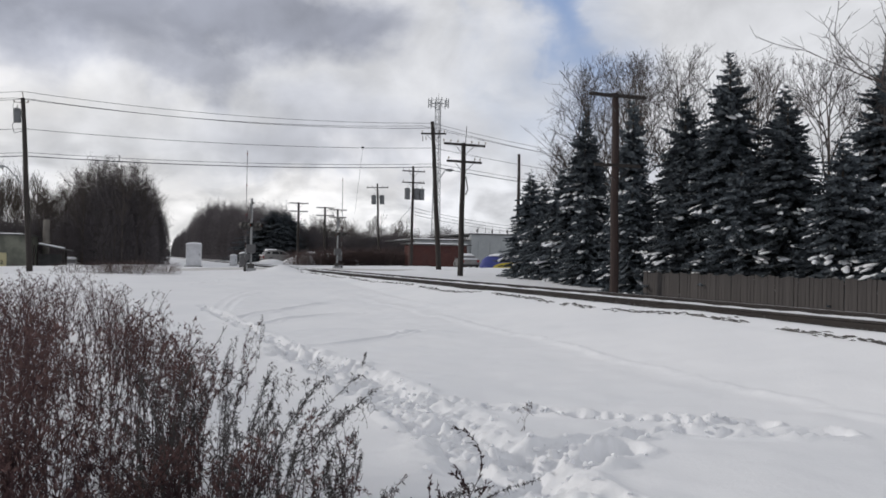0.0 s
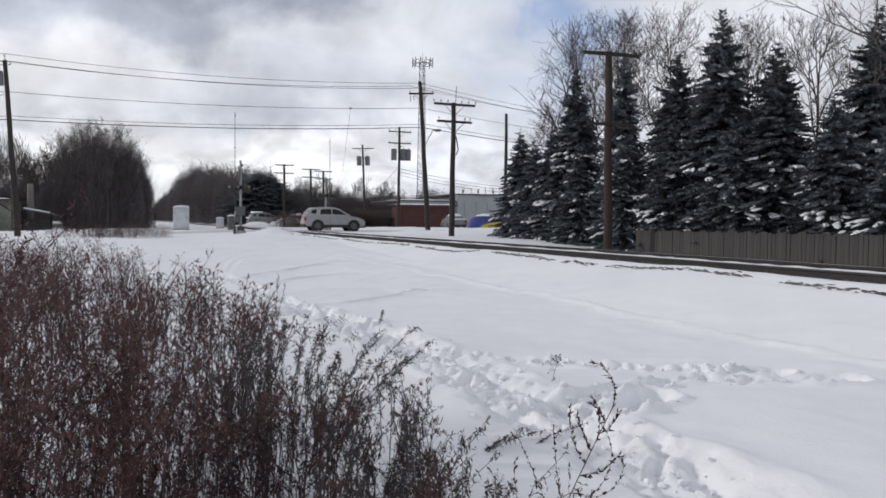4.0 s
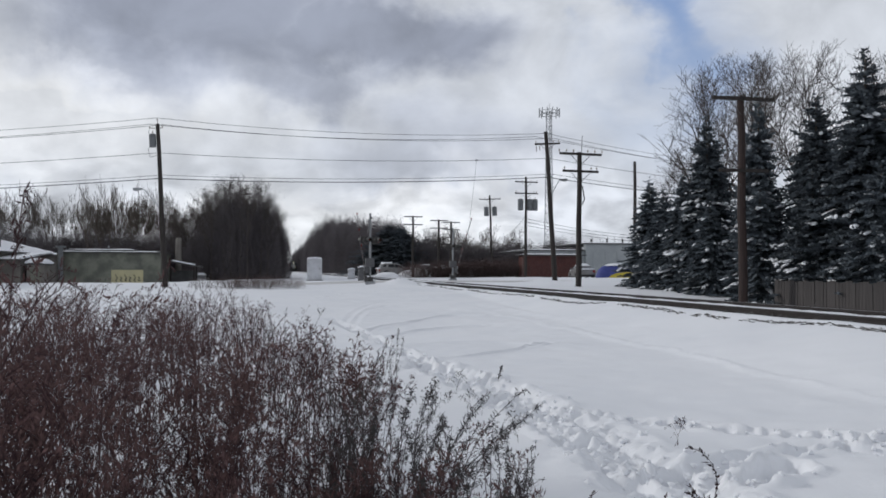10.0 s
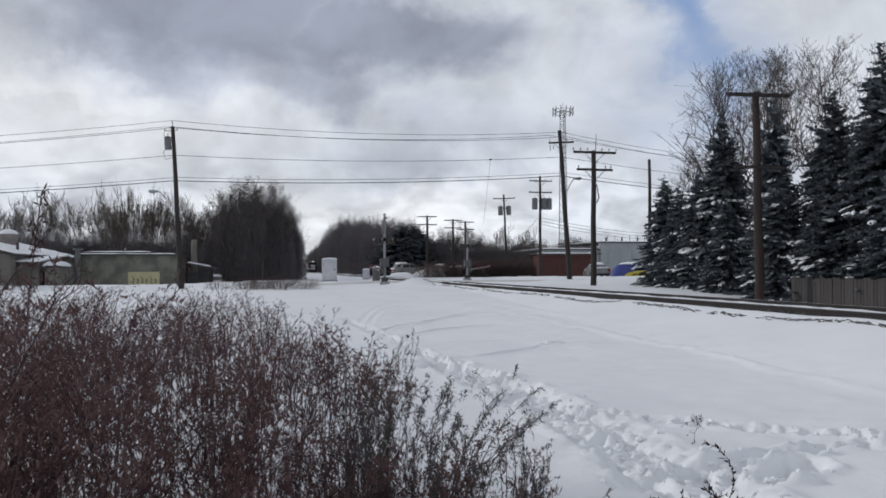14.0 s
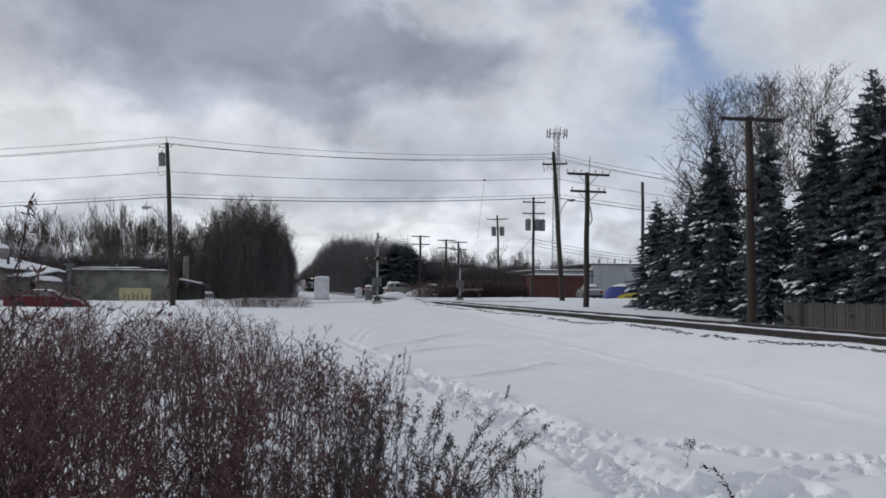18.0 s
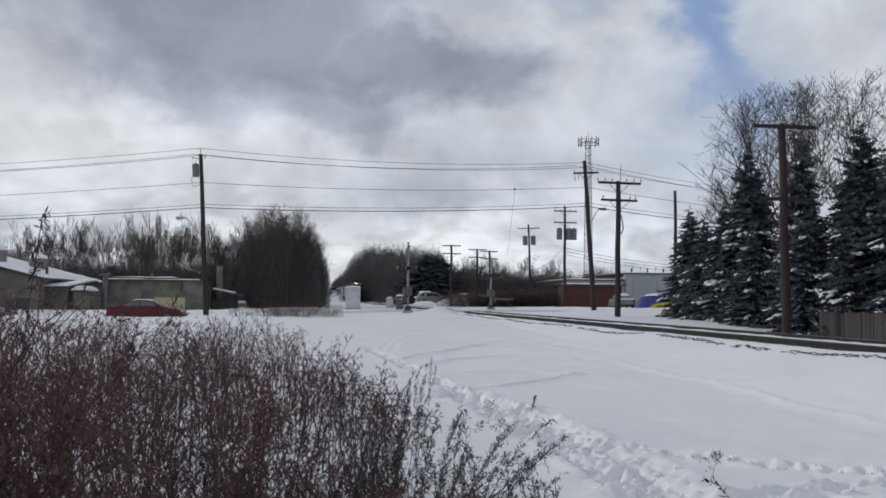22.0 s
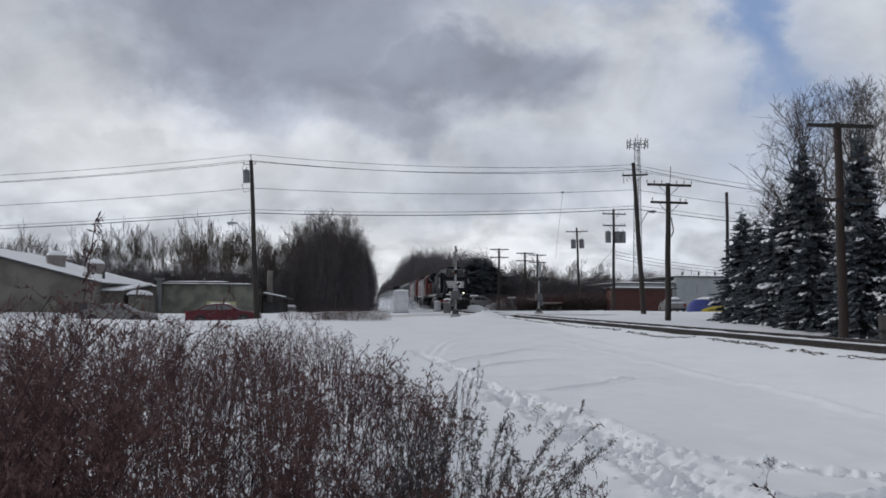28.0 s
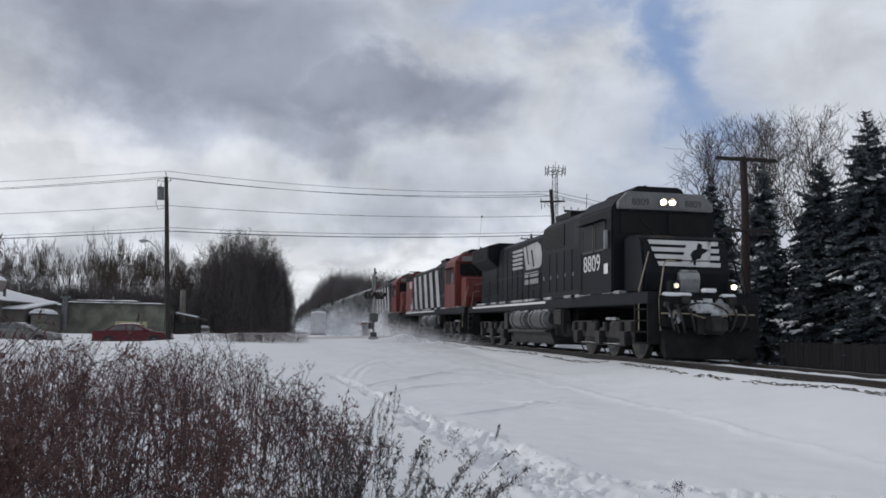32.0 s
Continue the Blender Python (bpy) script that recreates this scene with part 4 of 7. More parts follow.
def first(proto, x, y, sx, sz, turn=0.0, sy=None, dz=0.0):
    proto.matrix_basis = Matrix.LocRotScale((x, y, float(ground_z(x, y)) + dz), Euler((0, 0, turn)), (sx, sy or sx, sz))


rng = random.Random(3)
thick_a = thicket_proto(1, 9000, DARK_TWIG)
thick_b = thicket_proto(2, 9000, DARK_TWIG, round_=0.7)
for i, (x, y, sx, sz) in enumerate(((-5.0, 86, 4.4, 8.9), (-3.6, 84.5, 4.2, 9.9), (-1.4, 85.5, 4.4, 9.5), (-0.3, 87.5, 3.8, 8.2), (-2.6, 88, 5.0, 10.2), (-5.5, 91, 5, 9.6), (-4.4, 88, 4.0, 9.7), (-0.6, 94, 4.2, 8.6), (-3, 102, 8, 10.5), (-3, 118, 8, 11), (-4, 140, 9, 12), (-4.5, 175, 9, 12), (-5, 230, 10, 13))):
    set_tree((thick_a, thick_b)[i % 2], x, y, sx, sz, rng.uniform(0, 6))
y = 128.0
while y < 620:
    for dx in ((0, 5.5) if y > 165 else (0,)):
        h = 9.0 + 5.6 * min(1, (y - 128) / 110) + 4.5 * math.exp(-((y - 310) / 75) ** 2) + rng.uniform(-0.8, 0.8) - dx * 0.2
        set_tree((thick_a, thick_b)[rng.randrange(2)], 19.3 + dx + rng.uniform(-0.6, 0.6) - 2.4 * min(1, (y - 128) / 100), y, rng.uniform(6.5, 8), h, rng.uniform(0, 6))
    y += 6.5 if y < 260 else 16
for i in range(26):
    set_tree((thick_a, thick_b)[i % 2], 20.5 + i * 1.0, 127 + rng.uniform(-4, 8), rng.uniform(4.5, 6.5), rng.uniform(4.6, 6.6) + (0.8 if i < 5 else 0), rng.uniform(0, 6))
for i in range(26):
    set_tree((thick_a, thick_b)[i % 2], -8 - i * 2.3, 133 + rng.uniform(-3, 4), rng.uniform(4.5, 6.5), rng.uniform(6.8, 8.2) + (1.9 if i > 17 else 0), rng.uniform(0, 6))
for i in range(30):
    set_tree((thick_a, thick_b)[i % 2], -7 - i * 1.5, 108 + rng.uniform(-2, 3), rng.uniform(4.0, 5.5), rng.uniform(6.9, 8.0) + (1.2 if i > 17 else 0), rng.uniform(0, 6))
for i in range(14):
    set_tree((thick_a, thick_b)[i % 2], 47 + i * 4, 130 + rng.uniform(-4, 10), rng.uniform(6, 8), rng.uniform(5, 7), rng.uniform(0, 6))
for i in range(9):
    set_tree((thick_a, thick_b)[i % 2], -7.5 - i * 1.25, 99 + rng.uniform(-2, 3), rng.uniform(3.0, 4.2), rng.uniform(5.4, 6.8), rng.uniform(0, 6))
first(thick_a, -6.5, 88, 5, 7.4)
first(thick_b, 0.2, 90, 3.6, 5.9)

red_brush = thicket_proto(7, 2000, RED_TWIG, "brush", "red-brown leafless brush beside the road", 0.4)
first(red_brush, 15.0, 90, 3.0, 1.9)
for i in range(16):
    set_tree(red_brush, 17.3 + i * 0.68, 93 + rng.uniform(-1, 1), rng.uniform(1.8, 2.8), rng.uniform(0.7, 1.3) if i < 7 else rng.uniform(0.9, 1.35), rng.uniform(0, 6))
low_brush = thicket_proto(8, 1500, RED_TWIG, "brush", "low thin brown brush in the snow by the road", 0.4)
first(low_brush, -3.6, 46.0, 1.6, 0.7)
for i in range(10):
    set_tree(low_brush, -2.4 + i * 0.36 + rng.uniform(-0.3, 0.3), 44.6 + rng.uniform(-1.6, 1.6), rng.uniform(0.8, 1.2), rng.uniform(0.7, 1.1), rng.uniform(0, 6))

fine = tall_tree_proto(11, 12.6, 13, (6, 5, 3), 0.0075, TWIG, "leafless tree with fine bare branches")
fine2 = tall_tree_proto(12, 12.6, 11, (6, 5, 3), 0.0075, TWIG, "leafless tree with fine bare branches")
pale = bare_tree_proto(13, 12.0, (4, 5, 5, 3), 0.022, PALE_TWIG, 0.35, "slim pale leafless tree", 0.26, 0.010)
pale2 = bare_tree_proto(14, 12.0, (4, 5, 4, 4), 0.022, PALE_TWIG, 0.30, "slim pale leafless tree", 0.26, 0.010)
first(fine, 26.5, 47, 0.95, 1.02, 0.5)
first(fine2, 26.0, 41, 0.88, 0.97, 2.5)
for x, y, sx, sz, a, p in ((26.0, 50, 0.72, 0.70, 4.1, fine2), (26, 36.5, 0.85, 0.90, 1.2, fine), (26, 31, 0.8, 0.84, 3.0, fine2), (27, 27.5, 0.85, 0.84, 0.4, fine2), (27.5, 44, 0.9, 1.0, 2.0, fine), (28, 34, 0.8, 0.85, 4.4, fine), (23.5, 19.5, 1.0, 0.84, 1.9, fine), (27, 22.5, 0.85, 0.82, 2.8, fine2)):
    set_tree(p, x, y, sx * 0.94, sz * 0.98, a)
first(pale, -17.0, 140, 1.0, 1.0)
first(pale2, -26.0, 142, 1.0, 1.08)
for i in range(24):
    set_tree((pale, pale2)[i % 2], -9 - i * 2.2 + rng.uniform(-1.2, 1.2), 141 + rng.uniform(-4, 6), rng.uniform(0.65, 1.0), rng.uniform(0.90, 1.28), rng.uniform(0, 6))
for i in range(10):
    set_tree((pale, pale2)[i % 2], -7.2 - i * 1.5 + rng.uniform(-0.5, 0.5), 103 + rng.uniform(-2, 3), rng.uniform(0.45, 0.65), rng.uniform(0.80, 1.0), rng.uniform(0, 6))
for i in range(9):
    set_tree((pale, pale2)[i % 2], 23 + i * 2.1, 128, 0.6, rng.uniform(0.45, 0.68), rng.uniform(0, 6))
for i, (x, y, s) in enumerate(((-6.2, 88, 0.85), (-3.6, 85.5, 0.92), (-1.2, 87, 0.86), (0.0, 88.5, 0.74), (-4.6, 87, 0.9), (-8.2, 90, 0.8), (-9.8, 91, 0.72), (-7.2, 92, 0.78), (0.7, 88, 0.56), (1.0, 92, 0.52), (-0.4, 84.5, 0.72), (-2.4, 83.5, 0.84), (-5.8, 84.5, 0.8))):
    set_tree((fine, fine2)[i % 2], x, y, s * 0.75, s * 0.86, rng.uniform(0, 6), label="leafless tree with fine branches in a thicket")


def spruce_proto(seed, h, r0, snow=1.0):
    rs = np.random.RandomState(seed)
    t = thing("spruce", "dark green spruce with clumps of snow on its boughs", "spruce", group="spruces along the fence")
    part("trunk", Form().tube((0, 0, -0.3), (0, 0, h * 0.97), 0.16, 0.02, 8), BARK, t)
    v, f, sv, sf = [], [], [], []
    z = 0.25
    while z < h - 0.1:
        rad = r0 * (1 - z / h) ** 0.80 * rs.uniform(0.72, 1.12) + 0.10
        n = max(4, int(10 * min(1, rad / 1.2) + 3))
        for b in range(n):
            a = 2 * math.pi * b / n + rs.uniform(-0.35, 0.35)
            L = rad * rs.uniform(0.60, 1.15)
            zb = z + rs.uniform(-0.28, 0.28)
            out = np.array([math.cos(a), math.sin(a), 0.0])
            side = np.array([-math.sin(a), math.cos(a), 0.0])
            tip_rise = (0.25 if z > h * 0.75 else -0.12) + rs.uniform(-0.20, 0.14)
            m = max(4, int(L / 0.085))
            for i in range(m):
                s = (i + 0.5) / m
                c = out * L * s + np.array([0, 0, zb + tip_rise * L * s - 0.22 * L * s * s + (0.16 * L * s ** 4)])
                w = (0.34 * (1 - s) + 0.12) * min(1.0, L)
                for sg in (-1, 1):
                    for _ in range(2):
                        d = out * rs.uniform(0.4, 0.9) + side * sg * rs.uniform(0.5, 1.1) + np.array([0, 0, rs.uniform(-0.55, 0.15)])
                        d /= np.linalg.norm(d)
                        tip = c + d * w * rs.uniform(0.7, 1.25)
                        e = np.cross(d, rs.normal(0, 1, 3))
                        e /= np.linalg.norm(e)
                        hw = 0.035 + 0.03 * rs.uniform(0, 1)
                        mid = (c + tip) / 2
                        k = len(v)
                        v.extend((tuple(c), tuple(mid + e * hw), tuple(tip), tuple(mid - e * hw)))
                        f.append((k, k + 1, k + 2, k + 3))
            if z < h * 0.80 and L > 0.4 and rs.uniform(0, 1) < snow * (0.13 if z < h * 0.55 else 0.03):
                # a load of snow on the outer bough: a few merged lumps
                for q in range(rs.randint(3, 7)):
                    s = rs.uniform(0.45, 0.98)
                    c = out * L * s + side * rs.normal(0, 0.17) + np.array([0, 0, zb + tip_rise * L * s - 0.22 * L * s * s + 0.16 * L * s ** 4 + 0.05])
                    ra, rb = rs.uniform(0.06, 0.20) * (1.4 if q == 0 else 1.0), rs.uniform(0.035, 0.085)
                    la, lb, drop = rs.uniform(0.9, 1.9), rs.uniform(0.5, 1.0), rs.uniform(0.15, 0.5)
                    k = len(sv)
                    for ring, (zz, rr) in enumerate(((-0.7, 0.7), (0.1, 1.0), (0.75, 0.6))):
                        for j in range(7):
                            w_ = 2 * math.pi * j / 7
                            j_ = rs.uniform(0.65, 1.25)
                            p_ = c + out * (ra * rr * j_ * la * math.cos(w_)) + side * (ra * rr * j_ * lb * math.sin(w_))
                            sv.append((p_[0], p_[1], c[2] + rb * zz * rs.uniform(0.7, 1.2) - drop * ra * rr * la * math.cos(w_)))
                    sv.append((c[0], c[1], c[2] + rb * 1.05))
                    for ring in range(2):
                        for j in range(7):
                            sf.append((k + ring * 7 + j, k + ring * 7 + (j + 1) % 7, k + ring * 7 + 7 + (j + 1) % 7, k + ring * 7 + 7 + j))
                    for j in range(7):
                        sf.append((k + 14 + j, k + 14 + (j + 1) % 7, k + 21))
        z += 0.12 + 0.07 * rs.uniform(0, 1)
    part("crown", raw("crown", v, f, NEEDLES), NEEDLES, t)
    part("snow_load", raw("snow_load", sv, sf, SNOW, True), SNOW, t, "clumps of white snow on the boughs")["kind"] = "stuff"
    return t


spruces = [spruce_proto(21, 8.8, 2.9), spruce_proto(22, 8.0, 2.3), spruce_proto(23, 6.2, 2.6)]
SPRUCE_AT = ((20.0, 25.1, 0, 1.0, 1.02), (20.6, 28.6, 1, 1.0, 1.03), (20.0, 35.8, 1, 1.0, 1.02), (20.2, 42.3, 2, 0.82, 0.95), (20.4, 32.2, 1, 0.82, 1.06), (20.4, 22.6, 0, 0.88, 0.78), (19.4, 19.2, 2, 1.0, 0.90),
             (19.3, 38.8, 2, 0.85, 0.85), (19.0, 29.9, 2, 0.9, 0.80), (19.0, 26.6, 2, 0.95, 0.86), (19.2, 23.4, 2, 1.0, 0.85), (19.0, 33.8, 2, 0.8, 0.72), (19.4, 16.8, 2, 1.0, 0.8), (22.5, 39.5, 1, 1.0, 0.9), (22.5, 31, 0, 1, 0.9), (23, 21, 0, 1, 0.95), (19.2, 36.6, 2, 0.9, 0.95), (21.5, 26.8, 1, 1.1, 0.95), (21.5, 24.0, 1, 1.1, 0.95))
seen_protos = set()
for i, (x, y, k, sx, sz) in enumerate(SPRUCE_AT):
    (set_tree if k in seen_protos else first)(spruces[k], x, y, sx, sz, i * 1.9)
    seen_protos.add(k)

pine = spruce_proto(29, 8.0, 2.6, 0.0)
first(pine, 18.6, 124, 1.75, 0.98)
tagged(pine, "dark pine at the end of the tree row", "pine", "pines by the track")
pine.name = "pine"
for x, y, s in ((17.4, 126, 1.0), (19.8, 127, 0.93)):
    set_tree(pine, x, y, 1.75, s, x)


# ---------------------------------------------------------------- fence
def make_fence():
    F = 17.4
    fence = thing("board_fence", "weathered grey-brown board fence below the spruces", "fence")
    rs = np.random.RandomState(8)
    boards = [Form().box(-0.012, 0, 0, 0.012, w, 1.0).mesh("board", FENCE, bevel=0.004) for w in (0.138, 0.142, 0.146)]
    y, i = 26.4, 0
    while y > 6:
        g = -0.05
        top = 1.19 + 0.03 * math.sin(i * 1.3) + rs.uniform(-0.02, 0.02)
        part("board", boards[i % 3], FENCE, fence, at=Matrix.LocRotScale((F + rs.uniform(-0.008, 0.008), y, g), Euler((rs.uniform(-0.012, 0.012), 0, 0)), (1, 1, top - g)))
        y -= 0.15
        i += 1
    for z in (0.3, 0.95):
        part("rail", Form().box(F + 0.015, 6, z, F + 0.055, 26.5, z + 0.09), FENCE, fence)
    for k in range(9):
        part("post", Form().box(F + 0.06, 26.2 - k * 2.4, -0.2, F + 0.16, 26.3 - k * 2.4, 1.15), FENCE, fence)


make_fence()


# ---------------------------------------------------------------- weeds in the foreground
def weeds():
    rs = np.random.RandomState(17)
    groups = {"stalk": ([], [], WEED), "leaf": ([], [], WEED_LEAF), "head": ([], [], WEED_HEAD), "grey": ([], [], WEED_GREY)}

    def spike(v, f, p, q, r):
        d = q - p
        s = np.cross(d, rs.normal(0, 1, 3))
        s *= r / (np.linalg.norm(s) + 1e-9)
        u = np.cross(d, s)
        u *= r / (np.linalg.norm(u) + 1e-9)
        k = len(v)
        v.extend((tuple(p + s), tuple(p - s * 0.5 + u * 0.87), tuple(p - s * 0.5 - u * 0.87), tuple(q)))
        f.extend(((k, k + 1, k + 3), (k + 1, k + 2, k + 3), (k + 2, k, k + 3)))

    def blade(v, f, p, d, w):
        """A thin flat leaf or floret: two triangles that taper at both ends."""
        e = np.cross(d, rs.normal(0, 1, 3))
        e *= w / (np.linalg.norm(e) + 1e-9)
        k = len(v)
        m_ = p + d * 0.45
        v.extend((tuple(p), tuple(m_ + e), tuple(p + d), tuple(m_ - e)))
        f.append((k, k + 1, k + 2, k + 3))

    def stem_line(base, h, lean, n, wob=0.012):
        out = [base]
        for i in range(1, n + 1):
            q = i / n
            out.append(base + np.array([lean[0] * q ** 1.8 + rs.normal(0, wob), lean[1] * q ** 1.8 + rs.normal(0, wob), h * q * (1 - 0.1 * q)]))
        return out

    def along(pts, q):
        n = len(pts) - 1
        i = min(int(q * n), n - 1)
        return pts[i] + (pts[i + 1] - pts[i]) * (q * n - i)

    def goldenrod(stalk, head, pts, h, r, fine, plume=0.34, leaves=14, reach=0.17, leaf=None):
        """Straight stalk, curled dead leaves that hang on it, a plume of arching sprays on top."""
        leaf = leaf or stalk
        n = len(pts) - 1
        for i in range(n):
            tri_tube(stalk[0], stalk[1], Vector(pts[i]), Vector(pts[i + 1]), r * (1 - 0.15 * i * 4 / n), r * (1 - 0.15 * (i + 1) * 4 / n))
        sprays, turn = (13 if fine else 7), rs.uniform(0, 6.28)
        for b in range(sprays):
            q = 1 - plume * (b + rs.uniform(0, 0.8)) / sprays
            p = along(pts, q)
            a = turn + 2.4 * b + rs.uniform(-0.5, 0.5)
            L = h * reach * rs.uniform(0.7, 1.3) * (0.35 + 2.1 * (1 - q))
            out = np.array([math.cos(a), math.sin(a), 0.0])
            nod = rs.uniform(0.30, 0.85)
            arc = [p, p + out * L * 0.35 + np.array([0, 0, L * 0.55]), p + out * L * 0.75 + np.array([0, 0, L * 0.85]), p + out * L * 1.1 + np.array([0, 0, L * nod])]
            for c, e in zip(arc, arc[1:]):
                spike(stalk[0], stalk[1], c, e + (e - c) * 0.1, r * 0.45)
            for j in range(11 if fine else 6):
                c = along(arc, rs.uniform(0.25, 1.0))
                blade(head[0], head[1], c, (out * rs.uniform(-0.1, 0.7) + rs.normal(0, 0.4, 3) + np.array([0, 0, 0.7])) * rs.uniform(0.010, 0.027), rs.uniform(0.002, 0.0042) * (1 if fine else 1.6))
        for b in range(leaves):
            p = along(pts, 0.05 + 0.8 * rs.uniform(0, 1) ** 1.25)
            a = rs.uniform(0, 2 * math.pi)
            d = np.array([0.6 * math.cos(a), 0.6 * math.sin(a), rs.uniform(-1.5, -0.3) if rs.uniform(0, 1) < 0.8 else 0.7]) * rs.uniform(0.03, 0.075)
            blade(leaf[0], leaf[1], p, d, rs.uniform(0.003, 0.0070) * (1 if fine else 1.4))

    def mugwort(stalk, pts, h, r, fine, twigs=15, size=1.0):
        """Stem with short steep side twigs all the way, each with small curled leaves."""
        n = len(pts) - 1
        for i in range(n):
            tri_tube(stalk[0], stalk[1], Vector(pts[i]), Vector(pts[i + 1]), r * (1 - 0.15 * i * 4 / n), r * (1 - 0.15 * (i + 1) * 4 / n))
        for b in range(twigs):
            q = rs.uniform(0.16, 1.0)
            p = along(pts, q)
            a = rs.uniform(0, 2 * math.pi)
            L = size * h * rs.uniform(0.10, 0.22) * (1.2 - 0.75 * q)
            up = pts[-1] - pts[-2]
            up /= np.linalg.norm(up)
            e = p + np.array([math.cos(a), math.sin(a), 0]) * L * 0.45 + up * L * rs.uniform(0.6, 1.0)
            spike(stalk[0], stalk[1], p, e, r * 0.40)
            for j in range(8 if fine else 5):
                c = p + (e - p) * rs.uniform(0.15, 1.05)
                blade(stalk[0], stalk[1], c, (rs.normal(0, 0.6, 3) + np.array([0, 0, rs.uniform(-0.9, 0.7)])) * rs.uniform(0.010, 0.026), rs.uniform(0.0017, 0.0038) * (1 if fine else 1.4))

    def plant(x, y, h, near, kind, tilt=(0.0, 0.0)):
        base = np.array([x, y, float(ground_z(x, y)) - 0.03])
        lean = (rs.normal(0, 0.11, 2) + tilt) * h
        r = rs.uniform(0.0027, 0.0046) * (1.0 if near else 1.5)
        pts = stem_line(base, h, lean, 4)
        if kind == 2:
            mugwort(groups["grey"], pts, h, r, near, 20 if near else 10)
        else:
            goldenrod(groups["stalk"], groups["head"], pts, h, r, near, 0.34 if kind else 0.48, 17 if near else 8, 0.15, groups["leaf"])

    # the stand grows in tufts, with snow between them
    count = 0
    while count < 1950:
        y = 1.7 + 3.6 * rs.uniform(0, 1) if rs.uniform(0, 1) < 0.44 else 4.6 + 14.0 * rs.uniform(0, 1) ** 1.3
        edge = min(0.25 * y, 1.20 - 0.05 * y + 0.35 * math.sin(y * 1.3)) if y < 12 else 0.5 - 0.06 * (y - 12)
        x = edge - abs(rs.normal(0, 1)) * 0.5 - rs.uniform(0, 1) ** 1.2 * (0.6 * y + 1.5)
        if x * x + y * y < 1.75 ** 2 or float(lumps(np.array(x), np.array(y), 0.9, 21)) < rs.uniform(-0.9, 0.45):
            continue
        deep = edge - x
        if deep < 0.6 and rs.uniform(0, 1) < 0.55:
            continue
        inside = min(1.0, max(0.0, deep / 1.3))
        tall = (0.64 + 0.44 * inside) * rs.uniform(0.74, 1.22) * (1 + 0.05 * float(step(-x / y, 0.10, 0.18)) + 0.10 * float(step(-x / y, 0.26, 0.34)))
        kind = 2 if deep < 0.62 and rs.uniform(0, 1) < 0.8 else (0 if rs.uniform(0, 1) < 0.5 else 1)
        tilt = rs.normal(0, 0.10, 2)
        for k in range(rs.randint(3, 11)):
            dx, dy = rs.normal(0, 0.075 + 0.006 * y, 2)
            if (x + dx) ** 2 + (y + dy) ** 2 < 1.65 ** 2:
                continue
            plant(x + dx, y + dy, tall * rs.uniform(0.6, 1.12), y < 7.5, kind if rs.uniform(0, 1) < 0.85 else 1, tilt + np.array([dx, dy]) * 0.8)
            count += 1
    # airy tall stems where the stand thins out
    for k in range(26):
        y, q = rs.uniform(4.4, 6.4), rs.uniform(0, 1) ** 1.2
        plant((0.005 + 0.095 * q) * y, y, (1.24 - 0.30 * q) * rs.uniform(0.84, 1.06) * (0.88 + 0.02 * y), True, 1 if k % 3 else 2)
    # a farther belt of tall stems on the open side of the road
    for k in range(90):
        y = 5.5 + 6.5 * rs.uniform(0, 1)
        x = -(0.07 + 0.36 * rs.uniform(0, 1)) * y
        plant(x, y, rs.uniform(0.85, 1.25), y < 7.5, k % 2)
    # leafy undergrowth at the feet of the stand
    for k in range(430):
        y = 1.8 + 3.4 * rs.uniform(0, 1)
        x = min(0.25 * y, 1.0) - 0.35 - abs(rs.normal(0, 1)) * (0.25 + 0.33 * y)
        if x * x + y * y < 1.75 ** 2:
            continue
        base = np.array([x, y, float(ground_z(x, y)) - 0.03])
        h = rs.uniform(0.30, 0.66)
        mugwort(groups["leaf"], stem_line(base, h, rs.normal(0, 0.10, 2), 4), h, 0.0030, True, 15, 1.2)
    # low grey stems that fringe the near edge
    for k in range(90):
        y = 2.3 + 2.4 * rs.uniform(0, 1)
        plant(0.30 + 0.20 * (y - 2.3) + 0.60 * rs.uniform(0, 1) ** 1.4, y, rs.uniform(0.35, 0.70), True, 2 if k % 4 else 1)
    for k in range(70):
        y = 2.25 + 1.5 * rs.uniform(0, 1)
        x = 0.28 + 0.14 * y + 0.42 * rs.uniform(0, 1) ** 1.5
        base = np.array([x, y, float(ground_z(x, y)) - 0.03])
        h = rs.uniform(0.28, 0.62)
        pts = stem_line(base, h, rs.normal(0, 0.16, 2) + (0.08, 0), 4)
        mugwort(groups["leaf" if k % 3 else "grey"], pts, h, 0.0026, True, 13, 1.3)
        for b in range(7):
            a = rs.uniform(0, 6.28)
            blade(groups["leaf"][0], groups["leaf"][1], along(pts, rs.uniform(0.2, 0.95)), np.array([0.5 * math.cos(a), 0.5 * math.sin(a), rs.uniform(-1.4, -0.4)]) * rs.uniform(0.03, 0.06), rs.uniform(0.003, 0.007))
    patch = thing("weed_patch", "thick stand of dry brown goldenrod stalks in snow", "weeds", kind="stuff")
    for name, label in (("stalk", "dry red-brown stalks"), ("leaf", "curled dead brown leaves"), ("head", "fluffy dry brown seed heads"), ("grey", "grey-green withered stems at the edge")):
        v, f, m = groups[name]
        part({"stalk": "stalks", "leaf": "dead_leaves", "head": "seed_heads", "grey": "withered_stems"}[name], raw(name, v, f, m), m, patch, label)

